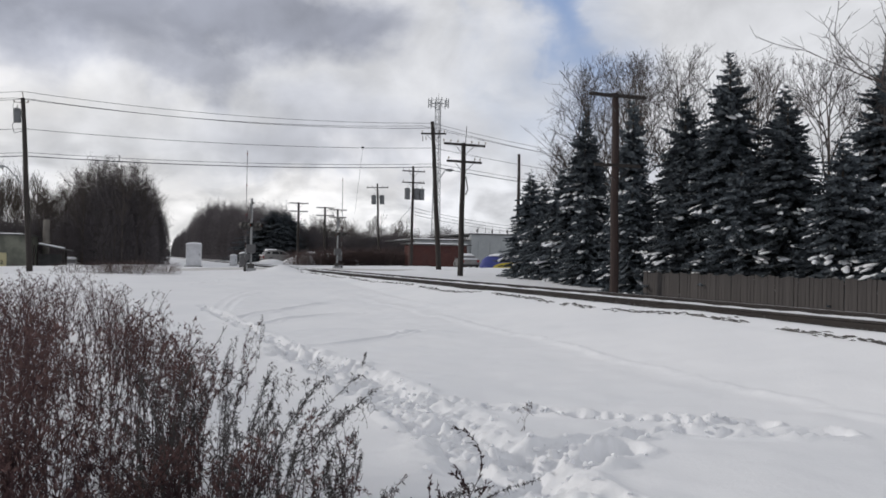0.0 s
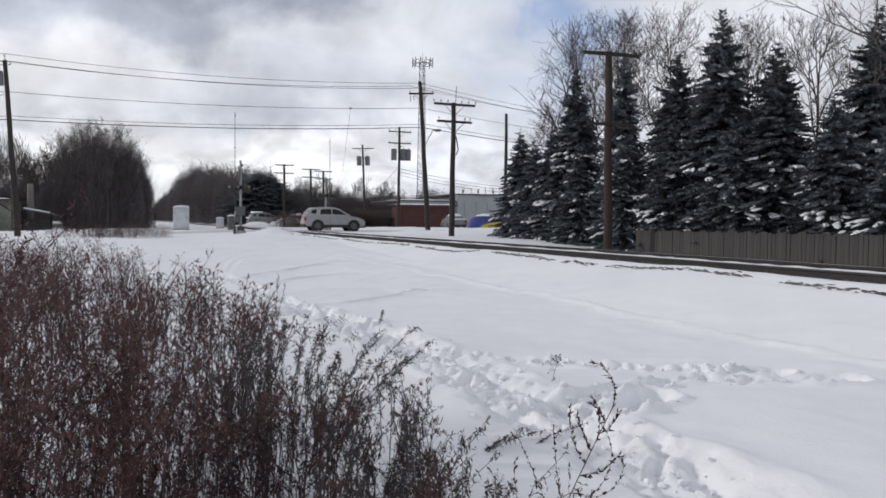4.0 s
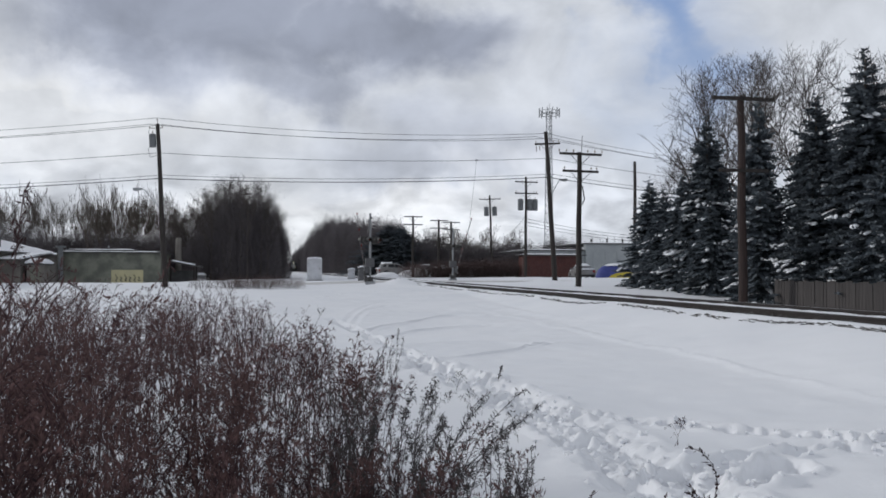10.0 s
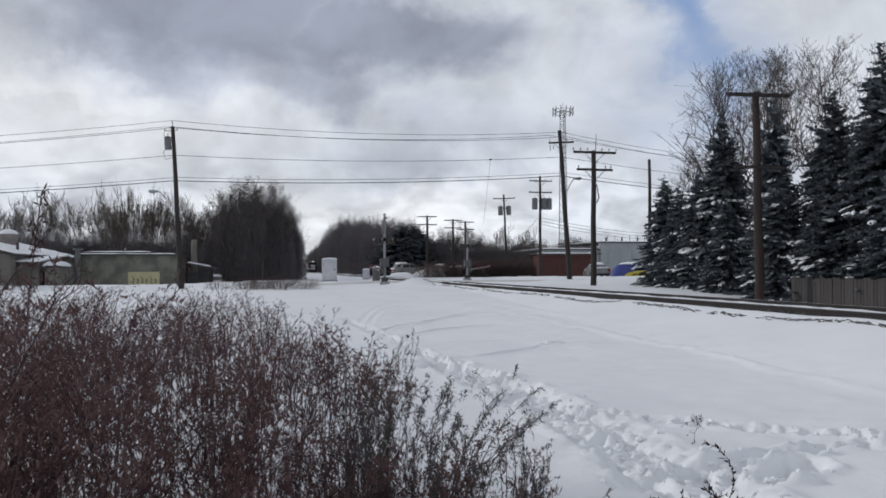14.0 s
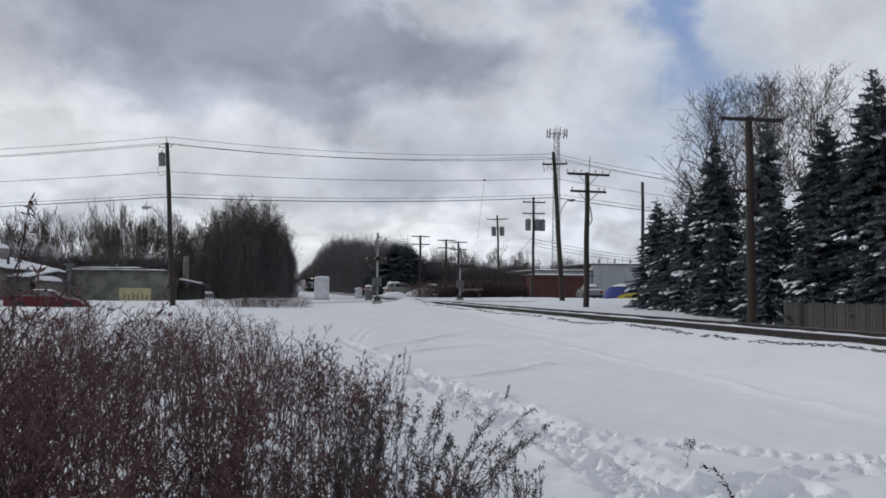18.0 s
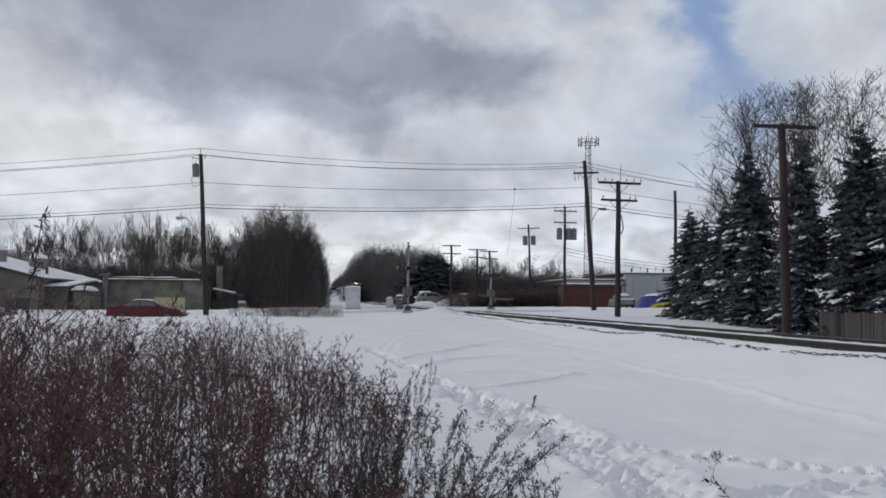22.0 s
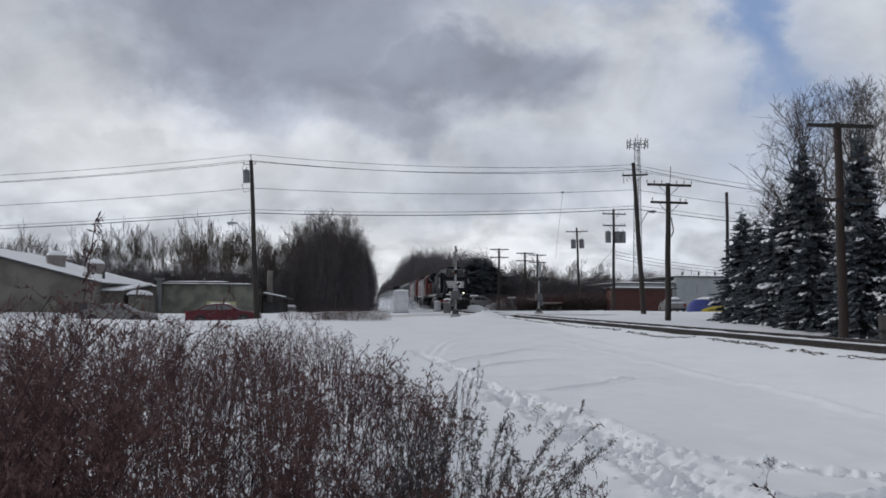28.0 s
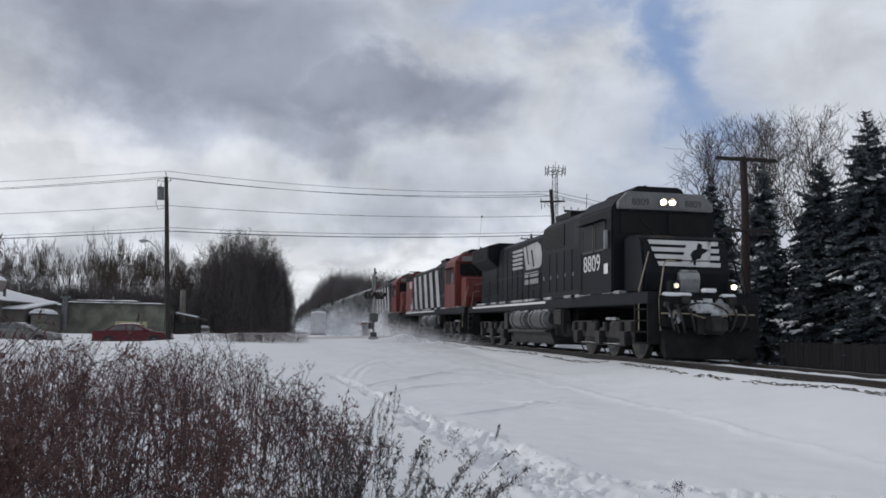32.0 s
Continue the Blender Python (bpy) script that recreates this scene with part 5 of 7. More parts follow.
    def single(name, label, x, y, h, lean, style, material, seed, r=0.004, twigs=16, leaves=14, plume=0.34, reach=0.17, size=1.0):
        """One plant that stands by itself."""
        nonlocal rs
        rs = np.random.RandomState(seed)
        t = thing(name, label, "weed", pose(x, y, float(ground_z(x, y)) - 0.02))
        stalk, head = ([], []), ([], [])
        pts = stem_line(np.zeros(3), h, lean, 6, 0.006)
        if style == "mugwort":
            mugwort(stalk, pts, h, r, True, twigs, size)
        else:
            goldenrod(stalk, head, pts, h, r, True, plume, leaves, reach)
        part("stem", raw("stem", stalk[0], stalk[1], material), material, t)
        if head[0]:
            part("seed_head", raw("seed_head", head[0], head[1], material), material, t)["kind"] = "stuff"

    for k, (x, y, h, lx, ly) in enumerate(((1.05, 5.0, 0.78, 0.44, 0.05), (0.97, 5.15, 0.74, 0.36, 0.10), (0.88, 5.5, 0.80, 0.16, 0.02), (1.12, 5.1, 0.62, 0.40, -0.06), (0.72, 5.2, 0.74, 0.10, 0.0), (0.55, 5.1, 0.70, 0.04, 0.02), (0.42, 5.3, 0.78, 0.08, 0.0), (0.80, 4.7, 0.66, 0.12, 0.05), (1.10, 4.9, 0.70, 0.46, 0.0), (1.0, 4.85, 0.6, 0.40, 0.04), (0.92, 4.95, 0.72, 0.30, 0.0), (0.66, 4.8, 0.70, 0.05, 0.0), (0.60, 5.5, 0.78, 0.06, 0.05), (0.75, 5.7, 0.74, 0.02, 0.0), (0.95, 5.9, 0.62, 0.10, 0.0), (0.5, 4.6, 0.7, 0.0, 0.0), (0.85, 5.1, 0.55, 0.2, 0.1), (1.15, 5.4, 0.5, 0.14, 0.0), (1.08, 6.1, 0.62, 0.05, 0.0))):
        single("mugwort_stem", "tall grey mugwort leaning over the snow", x, y, h, (lx, ly), "mugwort", WEED_GREY, 31 + k, 0.0038, 44)
    for k in range(16):
        single("mugwort_stem", "grey withered mugwort stem standing in snow", 0.55 + 0.08 * k + 0.14 * math.sin(k * 2.4), 5.4 + 0.5 * k, 0.55 + 0.16 * math.sin(k * 1.9), (0.08 + 0.06 * math.sin(k * 3.1), 0.03), "mugwort", (WEED_GREY, WEED)[k % 3 == 0], 60 + k, 0.003, 24)
    for k, (x, y) in enumerate(((1.58, 8.3), (2.2, 10.1), (1.94, 9.4), (1.77, 6.6), (2.06, 7.0), (1.72, 6.2), (1.66, 9.0), (2.0, 8.6), (1.5, 7.3))):
        single("dry_twig", "thin dry twig standing in the snow", x, y, 0.24 + 0.10 * math.sin(k * 2.2), (0.07 * math.sin(k * 1.3), 0.02), "goldenrod", WEED_GREY, 90 + k, 0.0022, leaves=3, plume=0.8, reach=0.24)
    single("grass_tuft", "small dark tuft of dry grass in the snow", 3.04, 11.2, 0.24, (0.05, 0), "mugwort", WEED_GREY, 134, 0.003, 40)
    single("dry_twig", "single thin dry twig standing in the snow", 3.4, 6.7, 0.28, (0.08, 0.02), "goldenrod", WEED, 135, 0.0022, leaves=2, plume=0.7, reach=0.2)
    single("dry_twig", "single thin dry twig with a dark seed head", 1.95, 14.2, 0.42, (0.05, 0), "goldenrod", WEED, 136, 0.004, leaves=2, plume=0.15, reach=0.10)
    single("goldenrod_stem", "tall goldenrod stem above the other weeds", -0.90, 2.72, 1.84, (0.10, 0.02), "mugwort", WEED, 137, 0.0042, 46, size=0.30)
    single("goldenrod_stem", "tall goldenrod stem above the other weeds", -0.74, 2.9, 1.42, (0.20, 0.0), "mugwort", WEED, 138, 0.0036, 34, size=0.34)
    for k, (x, y, h, lx) in enumerate(((1.78, 4.58, 0.13, 0.40), (1.84, 4.62, 0.10, 0.44), (1.80, 4.55, 0.16, 0.30), (2.15, 4.6, 0.13, 0.42), (1.45, 4.9, 0.30, 0.06))):
        single("bent_weed", "bent dry weed with fine dark twigs over the snow", x, y, h, (lx, 0.05), "mugwort", WEED_GREY, 139 + k, 0.0024, 26)

    def seedy_weed():
        """A leaning stem with twigs that curl up, each beaded with small seeds."""
        nonlocal rs
        rs = np.random.RandomState(160)
        t = thing("seedy_weed", "dry leaning weed with curled twigs beaded with small seeds", "weed", pose(0.78, 2.05, float(ground_z(0.78, 2.05)) - 0.02))
        top = np.array([0.304, -0.05, 0.86])
        stem = [top * q + np.array([-0.05 * math.sin(math.pi * q), 0.0, 0.0]) for q in np.linspace(0, 1, 8)]
        v = [(p[0] + (0.0036 - 0.0003 * i) * math.cos(w), p[1] + (0.0036 - 0.0003 * i) * math.sin(w), p[2]) for i, p in enumerate(stem) for w in np.arange(5) * 1.2566]
        f = [(i * 5 + j, i * 5 + (j + 1) % 5, i * 5 + 5 + (j + 1) % 5, i * 5 + 5 + j) for i in range(7) for j in range(5)]
        part("stem", raw("stem", v, f, WEED_GREY, True), WEED_GREY, t)
        # share of the stem, first and last slope in degrees, length, depth
        for q, a0, a1, length, deep in ((1.0, 70, 175, 0.18, 0.0), (0.66, 100, 92, 0.25, 0.03), (0.60, 112, 118, 0.31, -0.03), (0.78, -5, 45, 0.15, 0.04), (0.74, -42, 120, 0.24, -0.05), (0.86, 118, 105, 0.12, 0.02),
                                        (0.95, 105, 160, 0.09, -0.03), (0.70, -8, 140, 0.32, 0.06), (0.92, 12, 80, 0.09, 0.03), (0.82, 125, 80, 0.17, 0.05), (0.88, 60, 130, 0.15, 0.04), (0.52, 130, 80, 0.30, 0.05), (0.45, 60, 100, 0.34, -0.06), (0.56, 20, 85, 0.20, -0.04)):
            p = along(stem, q)
            twig_v, twig_f, seed_v, seed_f = [], [], [], []
            n = 9
            for i in range(n):
                a = math.radians(a0 + (a1 - a0) * i / n)
                e = p + np.array([math.cos(a), deep * 2.0, math.sin(a)]) * length / n
                spike(twig_v, twig_f, p, e + (e - p) * 0.25, 0.0016 - 0.0008 * i / n)
                for _ in range(5):
                    c = p + (e - p) * rs.uniform(0, 1)
                    side = rs.normal(0, 1, 3)
                    blade(seed_v, seed_f, c, (side * 0.5 + np.array([math.cos(a), 0, math.sin(a)])) * rs.uniform(0.007, 0.015), rs.uniform(0.002, 0.004))
                p = e
            twig = part("twig", raw("twig", twig_v, twig_f, WEED_GREY), WEED_GREY, t)
            part("seed_spray", raw("seed_spray", seed_v, seed_f, WEED_LEAF), WEED_LEAF, twig)["kind"] = "stuff"

    seedy_weed()


weeds()


# ---------------------------------------------------------------- buildings
GREEN_WALL = mat("stained_pale_green_block_wall", (0.20, 0.205, 0.168), (0.085, 0.090, 0.076), 0.9, 0.85, 0.3, 14)
BEIGE_WALL = mat("weathered_beige_siding", (0.20, 0.187, 0.168), (0.11, 0.10, 0.092), 0.6, 0.8, 0.2, 12)
YELLOW_DOOR = mat("faded_yellow_garage_door", (0.50, 0.46, 0.27), (0.42, 0.39, 0.25), 1.5, 0.7, 0.1)
RED_BRICK = mat("dark_red_brick", (0.105, 0.040, 0.034), (0.075, 0.032, 0.030), 1.5, 0.9, 0.3, 25, vary=0.3)
MORTAR = mat("grey_mortar", (0.14, 0.09, 0.08), (0.11, 0.08, 0.075), 3, 0.95, 0.2)
GREY_METAL = mat("grey_metal_siding", (0.34, 0.36, 0.37), (0.28, 0.30, 0.31), 0.7, 0.6, 0.1, 10)
TRIM_DARK = mat("dark_sprayed_paint", (0.05, 0.055, 0.045), (0.08, 0.085, 0.07), 3, 0.8, 0)
DARK_ROOF = mat("dark_roof_edge", (0.06, 0.06, 0.062), (0.09, 0.09, 0.09), 2, 0.8, 0.2)


def snow_slab(x0, y0, x1, y1, z, t, parent, seed=0):
    """A layer of snow with an uneven rounded edge."""
    rs = np.random.RandomState(seed)
    nx, ny = max(4, int((x1 - x0) / 0.8)), max(3, int((y1 - y0) / 1.2))
    v, f = [], []
    for j in range(ny + 1):
        for i in range(nx + 1):
            e = min(i, j, nx - i, ny - j)
            zz = z - 0.01 if e == 0 else z + t * (0.85 if e == 1 else 1.0) + rs.uniform(-0.03, 0.03)
            v.append((x0 + (x1 - x0) * i / nx, y0 + (y1 - y0) * j / ny + (rs.uniform(-0.05, 0.03) if j == 0 else 0), zz))
    w = nx + 1
    for j in range(ny):
        for i in range(nx):
            f.append((j * w + i, j * w + i + 1, (j + 1) * w + i + 1, (j + 1) * w + i))
    part("roof_snow", raw("roof_snow", v, f, SNOW, True), SNOW, parent, "layer of white snow")


def make_garage():
    g = thing("garage", "low pale green block garage with snow on its flat roof", "garage")
    y0, y1, zb = 78.0, 86.0, -0.6
    xs = (-18.4, -13.9, -11.2, -9.75)
    part("wall", Form().box(xs[0], y0, zb, xs[1], y0 + 0.25, 2.95).box(xs[2], y0, zb, xs[3], y0 + 0.25, 2.95).box(xs[1], y0, 1.48, xs[2], y0 + 0.25, 2.95), GREEN_WALL, g)
    part("wall", Form().box(xs[3] - 0.25, y0 + 0.25, zb, xs[3], y1, 2.95), GREEN_WALL, g)
    part("wall", Form().box(xs[0], y0 + 0.25, zb, xs[0] + 0.25, y1, 2.95), GREEN_WALL, g)
    part("wall", Form().box(xs[0] + 0.25, y1 - 0.25, zb, xs[3] - 0.25, y1, 2.95), GREEN_WALL, g)
    part("roof", Form().box(xs[0] - 0.2, y0 - 0.25, 2.95, xs[3] + 0.2, y1 + 0.2, 3.07), DARK_ROOF, g)
    snow_slab(xs[0] - 0.15, y0 - 0.2, xs[3] + 0.15, y1, 3.07, 0.10, g, 3)
    part("parapet", Form().box(xs[0] + 0.2, y0 + 1.2, 3.07, xs[2] - 0.8, y1, 3.28), DARK_ROOF, g)
    snow_slab(xs[0] + 0.15, y0 + 1.1, xs[2] - 0.75, y1, 3.28, 0.10, g, 4)
    door = part("garage_door", Form().box(xs[1], y0 + 0.06, zb, xs[2], y0 + 0.12, 1.48), YELLOW_DOOR, g, "faded yellow roller door")
    for k in range(5):
        part("door_panel", Form().box(xs[1] + 0.05, y0 + 0.03, zb + 0.42 * k + 0.03, xs[2] - 0.05, y0 + 0.06, zb + 0.42 * k + 0.38), YELLOW_DOOR, door, bevel=0.008)
    for k in range(6):
        x = xs[1] + 0.35 + k * 0.38
        part("paint_scrawl", Form().path([(x, y0 + 0.02, 1.05 - 0.2 * (k % 2)), (x + 0.18, y0 + 0.02, 0.75), (x + 0.02, y0 + 0.02, 0.55), (x + 0.22, y0 + 0.02, 0.30 + 0.1 * (k % 3))], 0.035, 5), TRIM_DARK, door, "dark sprayed scrawl")
    part("flue", Form().tube((-18.0, y0 - 0.4, 0.6), (-18.0, y0 - 0.4, 3.4), 0.22, 0.22, 12).tube((-18.0, y0 - 0.4, 3.4), (-18.0, y0 - 0.4, 3.55), 0.42, 0.42, 12), TRANSFORMER, g, "grey metal flue on the wall")
    part("pilaster", Form().box(-16.2, y0 - 0.08, zb, -15.9, y0, 2.95), GREEN_WALL, g)
    part("vent_pipe", Form().tube((-14.5, y0 + 2, 3.1), (-14.5, y0 + 2, 3.65), 0.07), STEEL, g)
    for k in range(3):
        part("wall_stain_board", Form().box(-18.1 + k * 1.3, y0 - 0.02, zb + 0.2, -17.0 + k * 1.3, y0, 0.5), GREEN_WALL, g)


make_garage()


VENT_PAINT = mat("dull_brown_vent_paint", (0.24, 0.21, 0.20), (0.17, 0.15, 0.145), 2, 0.7, 0.1)


def make_hall():
    h = thing("low_hall", "long beige hall with a broad snow-covered gable roof", "building")
    xe, ze, xr, zr, y0, y1 = -21.2, 2.95, -34.0, 6.2, 71.0, 92.0
    part("gable_wall", Form().prism([(xe - 0.3, -0.7), (xe - 0.3, ze - 0.1), (xr, zr - 0.1), (2 * xr - xe + 0.3, ze - 0.1), (2 * xr - xe + 0.3, -0.7)], y0, y0 + 0.3), BEIGE_WALL, h)
    for k in range(9):
        x = xe - 1.2 - k * 1.35
        part("siding_seam", Form().box(x, y0 - 0.02, -0.6, x + 0.06, y0, min(ze + (xe - x) * 0.25, zr) - 0.35), BEIGE_WALL, h)
    part("side_wall", Form().box(xe - 0.6, y0 + 0.3, -0.7, xe - 0.3, y1, ze - 0.1), BEIGE_WALL, h)
    part("roof", Form().prism([(xe + 0.2, ze - 0.12), (xr, zr - 0.05), (2 * xr - xe - 0.2, ze - 0.12), (2 * xr - xe - 0.2, ze), (xr, zr + 0.07), (xe + 0.2, ze)], y0 - 0.4, y1 + 0.3), DARK_ROOF, h)
    # roof snow, thin and worn through in places
    rs = np.random.RandomState(6)
    v, f = [], []
    nx, ny = 22, 24
    for j in range(ny + 1):
        for i in range(nx + 1):
            e = min(i, j, ny - j)
            u = i / nx
            v.append((xe + 0.15 + (xr - xe - 0.15) * u, y0 - 0.35 + (y1 + 0.6 - y0) * j / ny, ze + (zr - ze) * u + 0.005 + (0.0 if e == 0 else 0.10 + rs.uniform(-0.035, 0.035))))
    w = nx + 1
    for j in range(ny):
        for i in range(nx):
            f.append((j * w + i, j * w + i + 1, (j + 1) * w + i + 1, (j + 1) * w + i))
    part("roof_snow", raw("roof_snow", v, f, SNOW, True), SNOW, h, "broad sheet of white snow")
    # low wing before the side wall, its roof a slope of snow
    part("wing_wall", Form().box(-22.5, 72.7, -0.7, -19.9, 73.0, 2.22).box(-20.2, 73.0, -0.7, -19.9, 82.0, 2.22), BEIGE_WALL, h, "pale side wing under the eave")
    part("wing_roof", Form().prism([(72.3, 2.22), (82.0, 2.86), (82.0, 2.94), (72.3, 2.30)], -22.7, -19.7, "yz"), DARK_ROOF, h)
    part("wing_snow", Form().prism([(72.25, 2.305), (82.0, 2.945), (82.0, 3.08), (77.0, 2.78), (72.5, 2.47), (72.28, 2.40)], -22.65, -19.72, "yz"), SNOW, h, "slope of white snow on the wing", bevel=0.03)
    for x, y in ((-27.2, 78.0), (-25.3, 83.0)):
        z = ze + (zr - ze) * (xe - x) / (xe - xr)
        vent = part("roof_vent", Form().tube((x, y, z - 0.2), (x, y, z + 0.55), 0.78, 0.78, 16).tube((x, y, z + 0.55), (x, y, z + 1.0), 0.86, 0.86, 16), VENT_PAINT, h, "round roof ventilator")
        part("snow_cap", Form().ball((x, y, z + 1.0), 0.84, 14, 0.55), SNOW, vent, smooth=True)
    part("stack", Form().tube((-22.3, 75.5, 2.4), (-22.3, 75.5, 4.0), 0.12), DARK_STEEL, h, "black stove pipe")
    part("window", Form().box(-23.2, y0 - 0.04, 0.4, -22.2, y0 - 0.005, 1.3), GLASSY, h)
    part("door", Form().box(-25.6, y0 - 0.05, -0.7, -24.6, y0 - 0.005, 1.4), GREEN_WALL, h)


make_hall()


def make_shed():
    s = thing("porch_shed", "small grey entrance shed with a cap of snow", "shed", pose(-18.9, 74.0, -0.5))
    part("wall", Form().box(-0.62, -0.8, 0, 0.62, 1.8, 2.35), BEIGE_WALL, s)
    part("roof", Form().prism([(-0.8, 2.35), (0.8, 2.35), (0.8, 2.43), (0, 2.65), (-0.8, 2.43)], -1.0, 2.0), DARK_ROOF, s)
    part("snow_cap", Form().prism([(-0.82, 2.44), (0.82, 2.44), (0.72, 2.62), (0.35, 2.84), (0, 2.90), (-0.35, 2.84), (-0.72, 2.62)], -1.02, 2.0), SNOW, s, bevel=0.07)
    part("door", Form().box(-0.4, -0.85, 0, 0.45, -0.8, 2.0), GREEN_WALL, s, bevel=0.01)
    c = thing("lean_to", "dark open lean-to with snow on its sagging roof", "shed", pose(-8.15, 80.0, -0.3))
    part("roof", Form().box(-1.3, -1.2, 2.3, 1.4, 1.6, 2.4, pose(0, 0, 0, 0, 11, 0)), DARK_ROOF, c)
    part("snow_cap", Form().box(-1.25, -1.15, 2.4, 0.7, 1.5, 2.5, pose(0, 0, 0, 0, 11, 0)), SNOW, c, bevel=0.04)
    for x in (-1.1, 1.2):
        for y in (-1.0, 1.4):
            part("post", Form().box(x - 0.06, y - 0.06, 0, x + 0.06, y + 0.06, 2.25 - 0.2 * x), WOOD_POLE, c)
    part("back_wall", Form().box(-1.2, 1.45, 0, 1.3, 1.55, 1.7), DARK_ROOF, c)
    f = thing("flue_pipe", "tall pale metal flue pipe beside the thicket", "flue", pose(-8.65, 82.0, -0.2))
    part("pipe", Form().tube((0, 0, 0), (0, 0, 4.7), 0.30, 0.26, 14), BEIGE_WALL, f)
    part("collar", Form().tube((0, 0, 2.6), (0, 0, 2.75), 0.36, 0.36, 14), BEIGE_WALL, f)


make_shed()


def make_red_building():
    b = thing("brick_building", "low red brick building with snow on its flat roof", "building")
    x0, x1, y0, y1, zb, zt = 27.35, 34.3, 89.0, 90.6, 0.3, 3.2
    part("wall", Form().box(x0, y0, zb, x1, y0 + 0.3, zt), MORTAR, b)
    part("wall", Form().box(x0, y0 + 0.3, zb, x0 + 0.3, y1, zt), RED_BRICK, b)
    part("wall", Form().box(x1 - 0.3, y0 + 0.3, zb, x1, y1, zt), RED_BRICK, b)
    part("roof", Form().box(x0 - 0.4, y0 - 0.45, zt, x1 + 0.4, y1, zt + 0.12), DARK_ROOF, b)
    snow_slab(x0 - 0.38, y0 - 0.43, x1 + 0.38, y1, zt + 0.12, 0.12, b, 8)
    v, f = [], []
    for r in range(34):
        z = zb + r * 0.083
        for c in range(31):
            x = x0 + c * 0.224 + (0.11 if r % 2 else 0)
            k = len(v)
            for yy in (y0 - 0.008, y0 + 0.01):
                v.extend(((x, yy, z), (min(x + 0.214, x1), yy, z), (min(x + 0.214, x1), yy, z + 0.073), (x, yy, z + 0.073)))
            f.extend(((k, k + 1, k + 2, k + 3), (k, k + 4, k + 5, k + 1), (k + 3, k + 2, k + 6, k + 7), (k, k + 3, k + 7, k + 4), (k + 1, k + 5, k + 6, k + 2)))
    tagged(part("brickwork", raw("brickwork", v, f, RED_BRICK), RED_BRICK, b), kind="stuff")
    g = thing("warehouse", "long pale grey metal warehouse behind the brick building", "building")
    x0, x1, y0 = 33.4, 54.0, 106.0
    part("wall", Form().box(x0, y0, 0, 41.2, y0 + 0.3, 4.15), GREY_METAL, g)
    part("wall", Form().box(41.2, y0 - 0.6, 0, x1, y0 + 0.3, 5.1), GREY_METAL, g)
    part("roof", Form().box(x0 - 0.3, y0 - 0.3, 4.15, 41.2, y0 + 14, 4.3), DARK_ROOF, g)
    part("roof", Form().box(41.0, y0 - 0.9, 5.1, x1 + 0.2, y0 + 14, 5.25), DARK_ROOF, g)
    snow_slab(x0 - 0.3, y0 - 0.3, 41.0, y0 + 12, 4.3, 0.14, g, 9)
    snow_slab(41.0, y0 - 0.9, x1 + 0.2, y0 + 12, 5.25, 0.14, g, 10)
    for i in range(12):
        x = x0 + 0.3 + i * 1.7
        part("siding_seam", Form().box(x, y0 - (0.66 if x > 41.2 else 0.05), 0, x + 0.08, y0 - (0.6 if x > 41.2 else 0.0), 4.1), GREY_METAL, g)
    for i in range(4):
        part("roof_vent", Form().tube((43 + i * 2.3, y0 + 2, 5.2), (43 + i * 2.3, y0 + 2, 5.9), 0.12), DARK_STEEL, g)
    for i in range(8):
        part("mast_rod", Form().tube((44 + i * 1.1, y0 + 4, 5.2), (44 + i * 1.1, y0 + 4, 6.3), 0.03), DARK_STEEL, g)


make_red_building()


def make_tarp_boat():
    BLUE = mat("blue_tarp", (0.035, 0.05, 0.20), (0.05, 0.06, 0.24), 2, 0.5, 0.2, 12, snow=0.2)
    YEL = mat("yellow_tarp", (0.50, 0.40, 0.03), (0.42, 0.34, 0.04), 2, 0.5, 0.2, 12)
    b = thing("covered_boat", "boat under a blue and yellow tarpaulin with snow on top", "boat", pose(32.6, 75.5, 0.55, 0, 0, 4))
    def hull(sc, zc, zb):
        fm = Form()
        rows = []
        for i in range(13):
            u = -1 + i / 6
            w = math.sqrt(max(0.02, 1 - abs(u) ** 2.6)) * sc
            rows.append([(u * 2.2 * sc, 1.0 * w * math.cos(a), zb + zc * w * math.sin(a)) for a in np.linspace(0, math.pi, 9)])
        for a, c in zip(rows, rows[1:]):
            for j in range(8):
                fm.face(a[j], a[j + 1], c[j + 1], c[j])
        return fm
    part("tarpaulin", hull(1.0, 1.55, 0.15), BLUE, b, "blue tarpaulin", smooth=True)
    part("tarpaulin", hull(0.9, 0.95, 0.1).mesh("tarpaulin", YEL, smooth=True), YEL, b, "yellow tarpaulin", at=pose(0.5, -0.45, 0))
    part("snow_cap", hull(0.55, 0.35, 0), SNOW, b, smooth=True, at=pose(-0.1, -0.1, 1.45))
    part("trailer_frame", Form().box(-2.0, -0.4, 0.05, 2.4, -0.3, 0.15).box(-2.0, 0.3, 0.05, 2.4, 0.4, 0.15), DARK_STEEL, b)


make_tarp_boat()

# ---------------------------------------------------------------- road vehicles
TYRE = mat("black_tyre", (0.018, 0.018, 0.018), (0.03, 0.03, 0.03), 6, 0.85, 0.2)
RIM = mat("alloy_rim", (0.17, 0.17, 0.175), (0.12, 0.12, 0.125), 6, 0.35, 0.05, metal=0.8)
LAMP_RED = mat("tail_lamp_red", (0.30, 0.02, 0.02), (0.25, 0.02, 0.02), 4, 0.2, 0)
LAMP_CLEAR = mat("head_lamp_clear", (0.55, 0.55, 0.56), (0.45, 0.45, 0.46), 4, 0.15, 0)
TRIM = mat("black_trim", (0.02, 0.02, 0.021), (0.03, 0.03, 0.03), 4, 0.6, 0.05)


